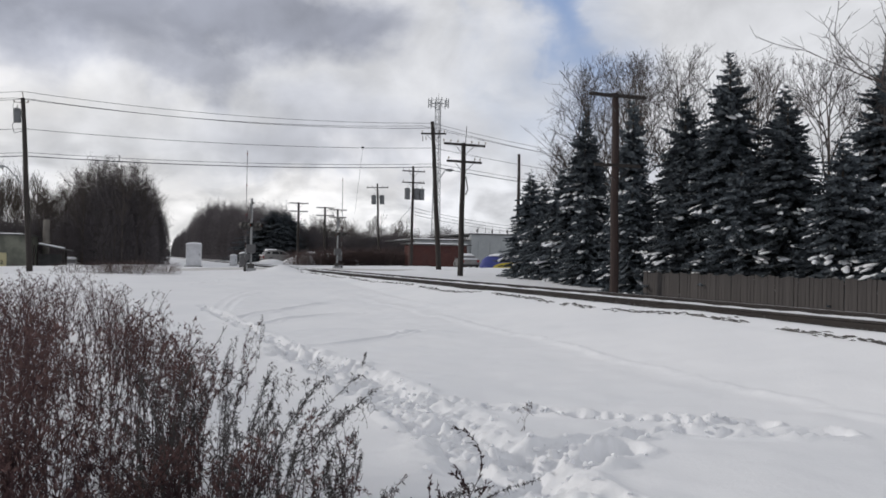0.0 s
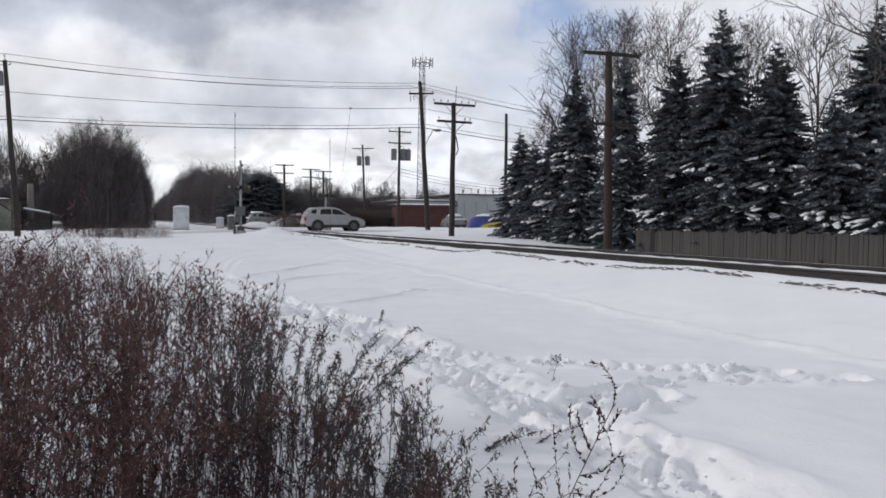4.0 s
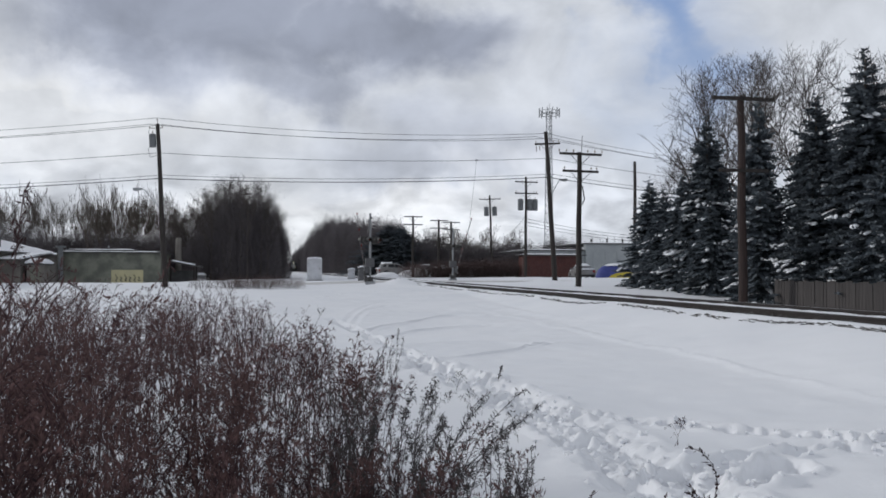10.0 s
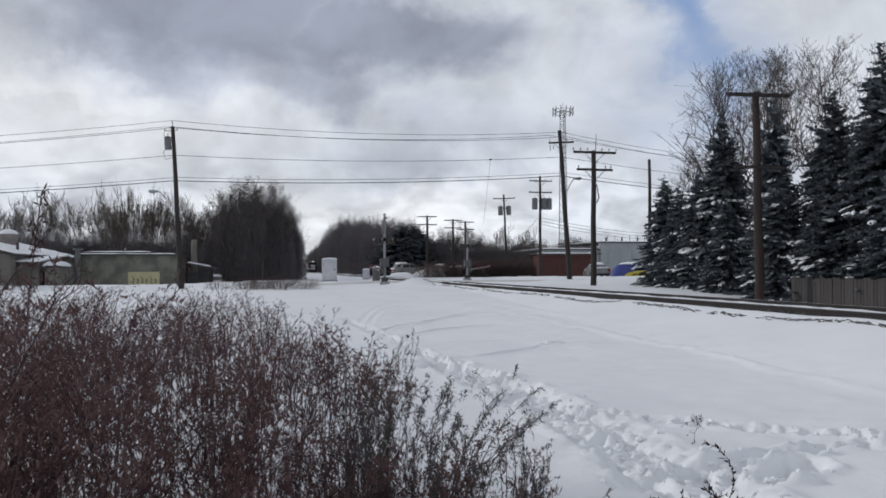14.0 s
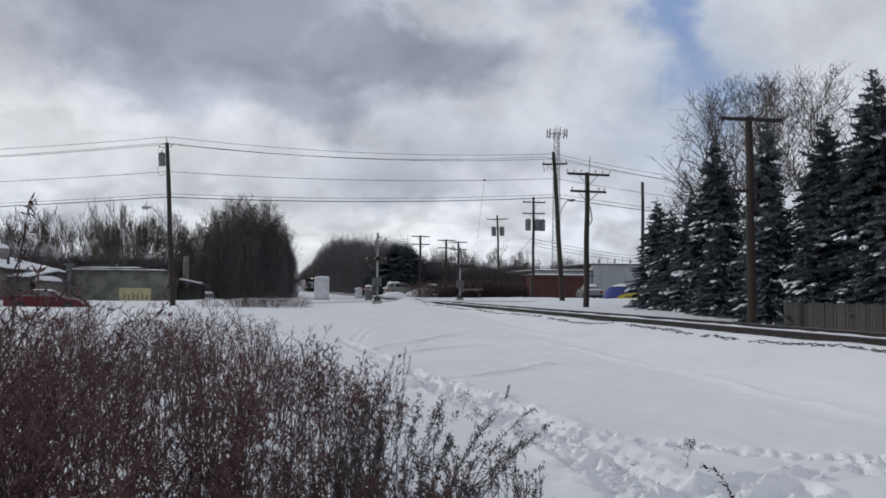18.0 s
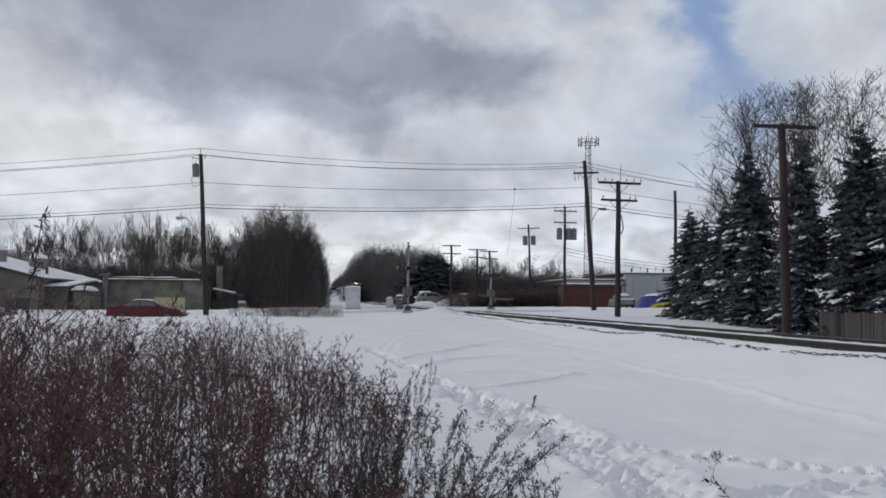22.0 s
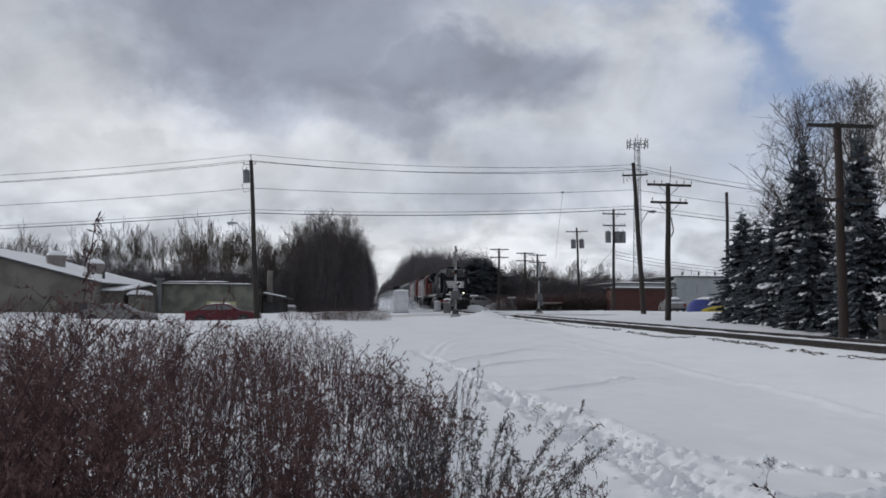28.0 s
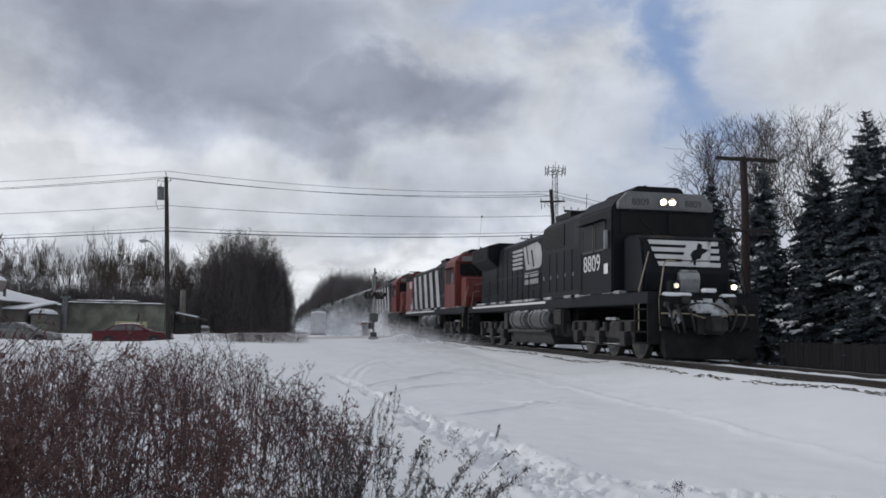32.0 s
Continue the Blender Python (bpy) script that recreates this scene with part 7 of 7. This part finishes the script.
        part("intake_grille", Form().box(s * 1.44 - 0.012, 6.9, 3.42, s * 1.44 + 0.012, 8.9, 4.12), CAB_GLASS, v)
        part("cab_side_window", Form().box(s * 1.44 - 0.012, 5.45, 3.40, s * 1.44 + 0.016, 5.95, 4.08), CAB_GLASS, v)
        for k in range(9):
            part("grille_slat", Form().box(s * 1.445 - 0.02, 6.95, 3.46 + k * 0.07, s * 1.445 + 0.006, 8.85, 3.475 + k * 0.07), SOOT, v)
        # engine hood doors
        for k in range(0 if stripes else 10):
            y = 9.25 + k * 0.73
            hd = part("hood_door", Form().box(s * 1.02 - 0.012, y, deck + 0.15, s * 1.02 + 0.014, y + 0.67, 3.95), hood_c, v, bevel=0.008)
            part("latch", Form().box(s * 1.04 - 0.01, y + 0.58, 2.2, s * 1.04 + 0.02, y + 0.63, 2.3), DARK_STEEL, hd)
        part("radiator_wing", Form().prism([(s * 1.0, 3.35), (s * 1.50, 3.75), (s * 1.50, 4.30), (s * 1.0, 4.45)], 16.6, 19.6), rear_c, v, bevel=0.03)
        for k in range(14):
            part("radiator_slat", Form().box(s * 1.505 - 0.01, 16.72 + k * 0.20, 3.82, s * 1.505 + 0.015, 16.86 + k * 0.20, 4.24), LOCO_BLACK, v)
        part("rear_grille", Form().box(s * (hw + 0.01) - 0.012, 16.75, 2.2, s * (hw + 0.01) + 0.012, 19.4, 3.3), CAB_GLASS if lit else rear_c, v)
        # walkway edge with snow on it
        part("sill_stripe", Form().box(s * 1.505 - 0.004, 8.6, 1.60, s * 1.505 + 0.004, 19.3, 1.68), LOCO_WHITE, v)
        for k in range(9):
            y = 2.4 + k * 1.85 + 0.3 * math.sin(k * 2.3)
            part("walkway_snow", Form().box(s * 1.38 - 0.12, y, deck, s * 1.38 + 0.14, y + 1.2 + 0.5 * math.sin(k * 1.7), deck + 0.09), PACKED, v, "ridge of snow on the walkway", bevel=0.03)
        # tanks below
        for k in range(2):
            y = 8.3 + k * 2.35
            res = part("air_reservoir", Form().tube((s * 1.30, y, 1.08), (s * 1.30, y + 0.16, 1.08), 0.20, 0.33, 20).tube((s * 1.30, y + 0.16, 1.08), (s * 1.30, y + 1.98, 1.08), 0.33, 0.33, 20).tube((s * 1.30, y + 1.98, 1.08), (s * 1.30, y + 2.14, 1.08), 0.33, 0.20, 20), TANK, v, "dull silver air tank", smooth=False)
            for o in (0.45, 1.60):
                part("tank_strap", Form().tube((s * 1.30, y + o, 1.08), (s * 1.30, y + o + 0.07, 1.08), 0.345, 0.345, 20), GRIME, res)
            cap = Form()
            for j in range(6):
                u0, u1 = y + 0.15 + j * 0.31, y + 0.15 + (j + 1) * 0.31 - 0.02
                w = 0.17 + 0.05 * math.sin(j * 2.1 + k)
                cap.prism([(s * 1.30 - w, 1.33), (s * 1.30 + w, 1.33), (s * 1.30 + w * 0.6, 1.44 + 0.02 * math.sin(j * 1.7)), (s * 1.30 - w * 0.6, 1.44)], u0, u1)
            part("snow_cover", cap, PACKED, res, bevel=0.02)
        part("cable_box", Form().box(s * 1.25 - 0.2, 7.2, 0.9, s * 1.25 + 0.15, 7.9, 1.4), GRIME, v, bevel=0.02)
        for k in range(5):
            part("pipe", Form().path([(s * 1.42, 7.0 + k * 0.17, 1.42), (s * 1.44, 7.02 + k * 0.17, 0.75 + 0.12 * (k % 3)), (s * 1.30, 7.2 + k * 0.22, 0.55)], 0.022), GRIME, v)
        # pale strip stands in for light from the snow on the lower tank
        part("tank_ledge", Form().box(s * 1.40 - 0.1, 8.65, 0.62, s * 1.40 + 0.1, 13.25, 0.70), TANK, v, bevel=0.02)
        part("filler_box", Form().box(s * 1.40 - 0.08, 13.4, 0.7, s * 1.40 + 0.1, 13.9, 1.36), GRIME, v, bevel=0.02)
    part("equipment_bay", Form().prism([(-1.43, deck), (1.43, deck), (1.43, 4.15), (1.1, 4.42), (-1.1, 4.42), (-1.43, 4.15)], 5.35, 9.1), hood_c if not lit else LOCO_GREY, v, bevel=0.03)
    part("engine_hood", Form().prism([(-hw, deck), (hw, deck), (hw, 4.05), (hw - 0.26, 4.28), (0.26 - hw, 4.28), (-hw, 4.05)], 9.1, 16.6), hood_c, v, bevel=0.03)
    part("radiator_hood", Form().box(-hw, 16.6, deck, hw, 19.6, 4.45 if lit else 4.25), rear_c, v, bevel=0.04)
    part("exhaust_stack", Form().box(-0.3, 11.6, 4.28, 0.3, 12.4, 4.60), DARK_STEEL, v, bevel=0.02)
    part("roof_hatch", Form().box(-0.6, 9.6, 4.27, 0.6, 11.6, 4.40), hood_c, v, bevel=0.02)
    part("dynamic_brake", Form().box(-1.1, 7.2, 4.40, 1.1, 8.8, 4.62), LOCO_BLACK, v, bevel=0.03)
    part("horn", Form().tube((-0.3, 11.8, 4.5), (-0.3, 11.2, 4.5), 0.03, 0.09, 10).tube((-0.1, 11.8, 4.5), (-0.1, 11.1, 4.5), 0.03, 0.09, 10).box(-0.35, 11.8, 4.28, 0.0, 11.85, 4.52), DARK_STEEL, v)
    part("antenna", Form().tube((0.2, 4.4, 4.9), (0.2, 4.4, 5.05), 0.06), DARK_STEEL, v)
    part("fuel_tank", Form().prism([(-1.45, 1.05), (-1.15, 0.22), (1.15, 0.22), (1.45, 1.05), (1.45, 1.42), (-1.45, 1.42)], 8.6, 13.3), GRIME, v, bevel=0.04)
    part("tank_center", Form().box(-0.95, 6.9, 0.5, 0.95, 8.6, 1.42), SOOT, v)
    truck(v, 4.35)
    truck(v, 16.45)
    # front gear: hoses, walk-over plate and snow thrown up by the plough
    part("front_door", Form().prism([(1.38, deck), (1.31, 2.10), (1.36, 2.28), (1.50, 2.28), (1.52, deck)], -0.30, 0.30, "yz"), STEEL if lit else nose_c, v, "small grey nose door", bevel=0.02)
    for k in range(2):
        part("air_hose", Form().path([(-0.9 + k * 0.17, 0.2, 1.25), (-0.88 + k * 0.17, 0.08, 0.95), (-0.8 + k * 0.17, 0.1, 0.7)], 0.025), TRIM, v, at=pose(0, 0.26, 0))
    part("jumper_cable", Form().path([(0.75 * math.cos(a) - 0.15, 0.12, 1.28 - 0.42 * math.sin(a) * -1 - 0.35) for a in np.linspace(0.0, math.pi, 12)], 0.03), TRIM, v, at=pose(0, 0.26, 0.1), label="black jumper cable hanging in an arc")
    if lit:
        rs = np.random.RandomState(3)
        v_, f_ = [], []
        for j in range(22):
            for i in range(46):
                x, z = -1.15 + 2.3 * i / 45, 0.52 + 1.10 * j / 21
                upper = 1.25 - ((x - 0.15) / 0.72) ** 2 * 1.2 - ((z - 1.34) / 0.24) ** 2
                lower = 1.1 - ((x - 0.04) / 0.42) ** 4 - ((z - 0.86) / 0.22) ** 4 - 1.6 * math.exp(-((x - 0.10) / 0.15) ** 2 - ((z - 0.86) / 0.12) ** 2)
                side = 0.75 - ((x + 0.85) / 0.22) ** 2 - ((z - 1.15) / 0.28) ** 2
                lump = max(upper, lower, side) + 0.7 * float(lumps(np.array(x + 9.0), np.array(z + 5.0), 0.28, 31)) + 0.5 * float(lumps(np.array(x + 9.0), np.array(z), 0.10, 32)) - 0.45
                v_.append((x, 0.445 - min(0.9, max(0.0, lump)) * 0.10 + (0.02 if lump < 0 else 0), z))
        for j in range(21):
            for i in range(45):
                if v_[j * 46 + i][1] < 0.435 and v_[(j + 1) * 46 + i + 1][1] < 0.445:
                    f_.append((j * 46 + i, j * 46 + i + 1, (j + 1) * 46 + i + 1, (j + 1) * 46 + i))
        GEAR = pose(0, 0.24, -0.04)
        # brackets, pin lifter and hoses hung about the coupler
        part("pin_lifter", Form().path([(-1.25, 0.16, 1.22), (-0.5, 0.10, 1.22), (-0.2, 0.02, 1.12), (0.2, 0.02, 1.12), (0.5, 0.10, 1.22), (1.25, 0.16, 1.22)], 0.022), HANDRAIL, v, at=GEAR)
        for k, x in enumerate((-1.12, -0.86, -0.60, 0.62, 0.92)):
            part("hose_bracket", Form().box(x - 0.05, 0.08, 1.38 - 0.05 * (k % 3), x + 0.05, 0.22, 1.50 - 0.05 * (k % 3)), GRIME, v, at=GEAR, bevel=0.01)
            part("air_hose", Form().path([(x, 0.10, 1.40), (x + 0.03, -0.04, 1.22 - 0.04 * (k % 2)), (x + (0.10 if x < 0 else -0.10), -0.05, 0.86 + 0.06 * (k % 3)), (x + (0.16 if x < 0 else -0.16), 0.02, 0.80)], 0.028), TRIM, v, at=GEAR)
        for x in (-0.62, 0.62):
            part("cable_receptacle", Form().box(x - 0.11, 0.06, 1.46, x + 0.11, 0.24, 1.66), GRIME, v, at=GEAR, bevel=0.02)
        part("draft_pocket", Form().box(-0.36, 0.02, 0.72, 0.36, 0.22, 1.18), GRIME, v, at=GEAR, bevel=0.03)
        part("knuckle", Form().prism([(-0.20, -0.42), (0.02, -0.52), (0.22, -0.40), (0.16, -0.16), (-0.16, -0.16)], 0.80, 1.10, "xy"), GRIME, v, at=GEAR, bevel=0.03)
        part("snow_crust", raw("snow_crust", v_, f_, PACKED, True), PACKED, v, "snow frozen to the front plate")["kind"] = "stuff"
        for x0, x1, z0, z1 in ((-1.14, -0.40, -0.12, -0.02), (-0.06, 0.28, 0.0, 0.10), (0.42, 0.80, -0.12, -0.03)):
            part("snow_ledge", Form().box(x0, 0.44, deck + z0, x1, 0.70, deck + z1), SNOW, v, "ridge of snow on the front platform", bevel=0.03)
        part("front_rail", Form().path([(-0.75, 0.64, deck + 0.78), (0.30, 0.66, deck + 0.80), (0.75, 0.64, deck + 0.78)], 0.016), LOCO_BLACK, v)
        part("snow_ledge", Form().box(-0.26, 1.33, 2.28, 0.26, 1.48, 2.33), PACKED, v, bevel=0.03)
        # emblem on the nose: bars with a plain dark figure over them
        lay = pose(0, 1.482, 0) @ pose(0, 0, 2.72, -12.2, 0, 0) @ pose(0, 0, -2.72)
        emb = part("nose_emblem", Form().prism([(-0.20, 2.42), (0.62, 2.42), (0.74, 3.12), (0.06, 3.12)], -0.006, 0.006), LOCO_WHITE, v, "plain white and black emblem", at=lay)
        for k in range(4):
            z = 2.42 + k * 0.195
            part("emblem_bar", Form().prism([(-1.02 + 0.07 * (3 - k), z), (-0.16 + 0.06 * k, z), (-0.13 + 0.06 * k, z + 0.115), (-1.05 + 0.07 * (3 - k), z + 0.115)], -0.006, 0.006), LOCO_WHITE, emb)
            part("emblem_bar", Form().prism([(0.60, z), (0.92, z), (0.95, z + 0.115), (0.62, z + 0.115)], -0.006, 0.006), LOCO_WHITE, emb)
        part("emblem_figure", Form().prism([(0.02, 2.45), (0.14, 2.60), (0.10, 2.74), (0.20, 2.86), (0.30, 2.90), (0.36, 3.08), (0.48, 3.02), (0.45, 2.93), (0.62, 2.90), (0.58, 2.84), (0.44, 2.76), (0.38, 2.64), (0.26, 2.62), (0.22, 2.46), (0.16, 2.46), (0.17, 2.58)], -0.014, -0.008), LOCO_BLACK, emb)
        lettering("cab_number", "8809", 0.66, LOCO_WHITE, v, pose(-1.552, 4.22, 2.62, 90, 0, -90))
        part("cab_plate", Form().box(-1.556, 3.02, 2.30, -1.546, 3.30, 2.58), LOCO_WHITE, v)
        lettering("cab_number", "8809", 0.50, LOCO_WHITE, v, pose(1.552, 4.15, 2.55, 90, 0, 90))
        for s in (-1, 1):
            x = s * 1.045
            for k in range(5):
                z = 3.08 + k * 0.17
                part("emblem_bar", Form().prism([(12.75, z), (14.15, z), (14.35, z + 0.10), (12.95, z + 0.10)], x - 0.006, x + 0.006, "yz"), LOGO, v)
            part("emblem_shape", Form().prism([(10.45, 3.10), (10.75, 2.98), (12.35, 2.98), (12.75, 3.88), (11.0, 3.96), (10.55, 3.80), (10.40, 3.45)], x - 0.007, x + 0.007, "yz"), LOGO, v)
            part("emblem_cut", Form().prism([(11.28, 3.05), (11.45, 3.05), (11.75, 3.72), (11.58, 3.72)], x - 0.011, x + 0.011, "yz"), LOCO_BLACK, v)
            part("emblem_cut", Form().prism([(11.95, 3.18), (12.08, 3.18), (12.40, 3.90), (12.27, 3.90)], x - 0.011, x + 0.011, "yz"), LOCO_BLACK, v)
            for k in range(2):
                for q in range(7):
                    part("letter_bar", Form().box(x - 0.008, 10.85 + q * 0.25, 2.42 + k * 0.27, x + 0.008, 11.03 + q * 0.25, 2.60 + k * 0.27), LOGO, v)
    if stripes:
        for s in (-1, 1):
            for k in range(6):
                y = 6.9 + k * 1.9
                x = s * 1.482
                part("white_stripe", Form().prism([(y, 1.85), (y + 0.90, 1.85), (y + 1.75, 3.95), (y + 0.85, 3.95)], x - 0.008, x + 0.008, "yz"), LOGO, v, "slanted white stripe")
    return v


LOCO = make_loco("black freight locomotive with lit headlights and packed snow on its front", LOCO_BLACK, LOCO_BLACK, LOCO_BLACK, LOCO_BLACK, False, True)
LOCO_2 = make_loco("orange-red and black freight locomotive with slanted white stripes", LOCO_RED, LOCO_RED, LOCO_BLACK, LOCO_RED, True, False)
TRAIN = [(LOCO, 0.0), (LOCO_2, 20.45)]
LOCO_3 = copy_thing(LOCO_2, pose(0, 0, 0))
TRAIN.append((LOCO_3, 41.9))

HOPPER = mat("dusty_grey_hopper_paint", (0.13, 0.135, 0.138), (0.085, 0.088, 0.092), 0.8, 0.7, 0.1, 10)


def make_hopper():
    w = thing("hopper_wagon", "grey covered hopper wagon dusted with snow", "freight wagon", group="freight wagons")
    part("body", Form().prism([(-1.05, 1.35), (1.05, 1.35), (1.52, 1.9), (1.55, 4.0), (1.1, 4.45), (-1.1, 4.45), (-1.55, 4.0), (-1.52, 1.9)], 1.4, 15.6), HOPPER, w, bevel=0.04)
    for s in (-1, 1):
        for k in range(10):
            y = 1.9 + k * 1.45
            part("rib", Form().box(s * 1.57 - 0.04, y, 1.9, s * 1.57 + 0.05, y + 0.10, 4.0), HOPPER, w)
        part("side_sill", Form().box(s * 1.5 - 0.06, 0.4, 1.15, s * 1.5 + 0.06, 16.6, 1.36), HOPPER, w)
        for y in (0.5, 16.2):
            part("ladder", Form().path([(s * 1.45, y, 1.2), (s * 1.45, y, 4.1)], 0.02).path([(s * 1.45, y + 0.4, 1.2), (s * 1.45, y + 0.4, 4.1)], 0.02), DARK_STEEL, w)
    for k in range(3):
        part("chute", Form().prism([(2.6 + k * 4.3, 1.36), (5.6 + k * 4.3, 1.36), (4.5 + k * 4.3, 0.45), (3.7 + k * 4.3, 0.45)], -0.9, 0.9, "yz"), HOPPER, w)
    part("roof_walk", Form().box(-0.4, 1.0, 4.5, 0.4, 16.0, 4.55), DARK_STEEL, w)
    part("roof_snow", Form().box(-1.0, 1.5, 4.45, 1.0, 15.5, 4.52), SNOW, w, bevel=0.02)
    part("end_sill", Form().box(-1.5, 0.3, 1.0, 1.5, 0.5, 1.4).box(-1.5, 16.5, 1.0, 1.5, 16.7, 1.4), HOPPER, w)
    truck(w, 2.2, 2, 1.75, 0.46)
    truck(w, 14.8, 2, 1.75, 0.46)
    coupler(w, 0.3, 1)
    coupler(w, 16.7, -1)
    return w


hop = make_hopper()
TRAIN.append((hop, 62.9))
for i in range(11):
    TRAIN.append((copy_thing(hop, pose(0, 0, 0)), 62.9 + 17.3 * (i + 1)))


def make_snow_dust():
    """Loose snow whirled up along the train: thin, torn, half-transparent veils that run with it."""
    m = bpy.data.materials.new("whirled_snow")
    m.use_nodes = True
    n = Nodes(m.node_tree)
    co = n.add("ShaderNodeTexCoord").outputs["Object"]
    sep = n.add("ShaderNodeSeparateXYZ", Vector=co).outputs
    long = n.add("ShaderNodeMapping", Vector=co, Scale=(1.0, 0.24, 1.0)).outputs[0]
    uv = n.add("ShaderNodeSeparateXYZ", Vector=n.add("ShaderNodeTexCoord").outputs["UV"]).outputs
    puff = n.ramp(n.noise(long, 0.55, 5, 0.6, 0.5), 0.28, 0.78)
    edge = n.math("ADD", uv[1], n.math("MULTIPLY", n.math("SUBTRACT", n.noise(long, 1.1, 5, 0.6, 0.3), 0.5), 0.5))
    top = n.ramp(edge, 0.95, 0.10)
    ends = n.math("MULTIPLY", n.ramp(uv[0], 0.0, 0.07), n.ramp(uv[0], 1.0, 0.70))
    grow_in = n.ramp(sep[1], 0.0, 62.0, 0.20, 1.0)
    alpha = n.math("MULTIPLY", n.math("MULTIPLY", n.math("ADD", 0.35, n.math("MULTIPLY", puff, 0.65)), top), n.math("MULTIPLY", ends, n.math("MULTIPLY", grow_in, 0.95)))
    d = n.add("ShaderNodeBsdfDiffuse", Color=(0.80, 0.82, 0.86, 1))
    t = n.add("ShaderNodeBsdfTransparent")
    mix = n.add("ShaderNodeMixShader")
    n.put(mix.inputs[0], alpha)
    n.t.links.new(t.outputs[0], mix.inputs[1])
    n.t.links.new(d.outputs[0], mix.inputs[2])
    n.t.links.new(mix.outputs[0], n.add("ShaderNodeOutputMaterial").inputs[0])
    dust = thing("snow_dust", "veil of loose snow whirled up beside the running train", "snow dust", kind="stuff")
    rs = np.random.RandomState(12)
    def sheet(rows, cols, at):
        me = raw("veil", [at(i / rows, j / cols) for i in range(rows + 1) for j in range(cols + 1)],
                 [(i * (cols + 1) + j, i * (cols + 1) + j + 1, (i + 1) * (cols + 1) + j + 1, (i + 1) * (cols + 1) + j) for i in range(rows) for j in range(cols)], m, True)
        lay = me.uv_layers.new(name="UVMap")
        for loop in me.loops:
            i, j = divmod(loop.vertex_index, cols + 1)
            lay.data[loop.index].uv = (i / rows, j / cols)
        veil = part("veil", me, m, dust)
        veil.visible_shadow = False
    for k, (x, y0, y1, h) in enumerate(((-1.70, 3, 200, 1.3), (-1.85, 14, 230, 2.6), (-2.05, 26, 240, 4.2), (-2.3, 36, 250, 5.0), (-2.7, 44, 260, 5.4), (-3.4, 30, 260, 3.4), (2.6, 12, 260, 5.0))):
        def at(u, w):
            y = y0 + (y1 - y0) * u
            return (x + 0.45 * math.sin(y * 0.31 + k + 2 * w) * (0.3 + w), y, -0.55 + h * w * (0.40 + 0.60 * min(1, u * 4)) + 0.10 * math.sin(y * 0.23 + k))
        sheet(80, 6, at)
    # cross drifts that roll out to the side
    for k in range(26):
        y, wide = 20 + k * 6.5 + 2 * math.sin(k * 2.3), 4.6 + 1.8 * math.sin(k * 1.7) + 0.05 * k
        tall = 1.5 + 4.2 * min(1, k / 8) + 0.5 * math.sin(k * 2.9)
        sheet(12, 8, lambda u, w: (-0.2 - wide * u, y + 1.2 * math.sin(3 * u + k) - 2.0 * u, -0.55 + tall * w * (1.15 - 0.75 * u)))
    return dust


TRAIN.append((make_snow_dust(), 0.0))
FRONT_END, SPEED = 18.55, 17.80   # place of the train's front at 32 s, metres per second


# ---------------------------------------------------------------- motion
def motions():
    for ob, back in TRAIN:
        walk(ob, [(t, pose(TRACK_X, FRONT_END + back + SPEED * (32 - t), RAIL_Z)) for t in (0, 8, 16, 24, 32)])
    def drive(car, rows):
        ts = sorted({t for t, x in rows} | {k * 0.5 for k in range(65) if rows[0][0] <= k * 0.5 <= rows[-1][0]})
        xs = np.interp(ts, [t for t, x in rows], [x for t, x in rows])
        walk(car, [(t, pose(x, LANE_Y, float(road_z(x)) + 0.012, 0, -math.degrees(math.atan(float(road_z(x + 1.3) - road_z(x - 1.3)) / 2.6)), 0)) for t, x in zip(ts, xs)])
    drive(CAR_WHITE, ((0, -21.3), (3, 4.5), (4, 13.1), (4.5, 17.3), (6.5, 34.5), (32, 254)))
    drive(CAR_BLACK, ((0, -62), (3, -25), (4.5, -7.0), (6.5, 16.1), (7, 20.3), (7.5, 24.4), (32, 225)))
    drive(CAR_RED, ((0, -60), (13, -23.5), (15, -19), (15.5, -18), (17.5, -15.5), (19, -13.1), (20, -12.4), (21, -11.5), (22, -10.7), (23, -9.85), (24, -9.2), (25, -9.1), (32, -9.1)))
    drive(CAR_GREY, ((0, -78), (18, -32), (21, -24.5), (23, -19), (24, -17), (25, -16.4), (26, -16.1), (32, -16.1)))
    swing = ((0, 90), (6.2, 90), (7, 76), (8, 62), (9, 47), (10, 37), (11, 26), (12, 16), (13, 8), (14, 2), (15, 0), (32, 0))
    for arm in (ARM_A, ARM_B):
        walk(arm, [(t, pose(0, 0, 0.95, a, 0, 0)) for t, a in swing])


motions()
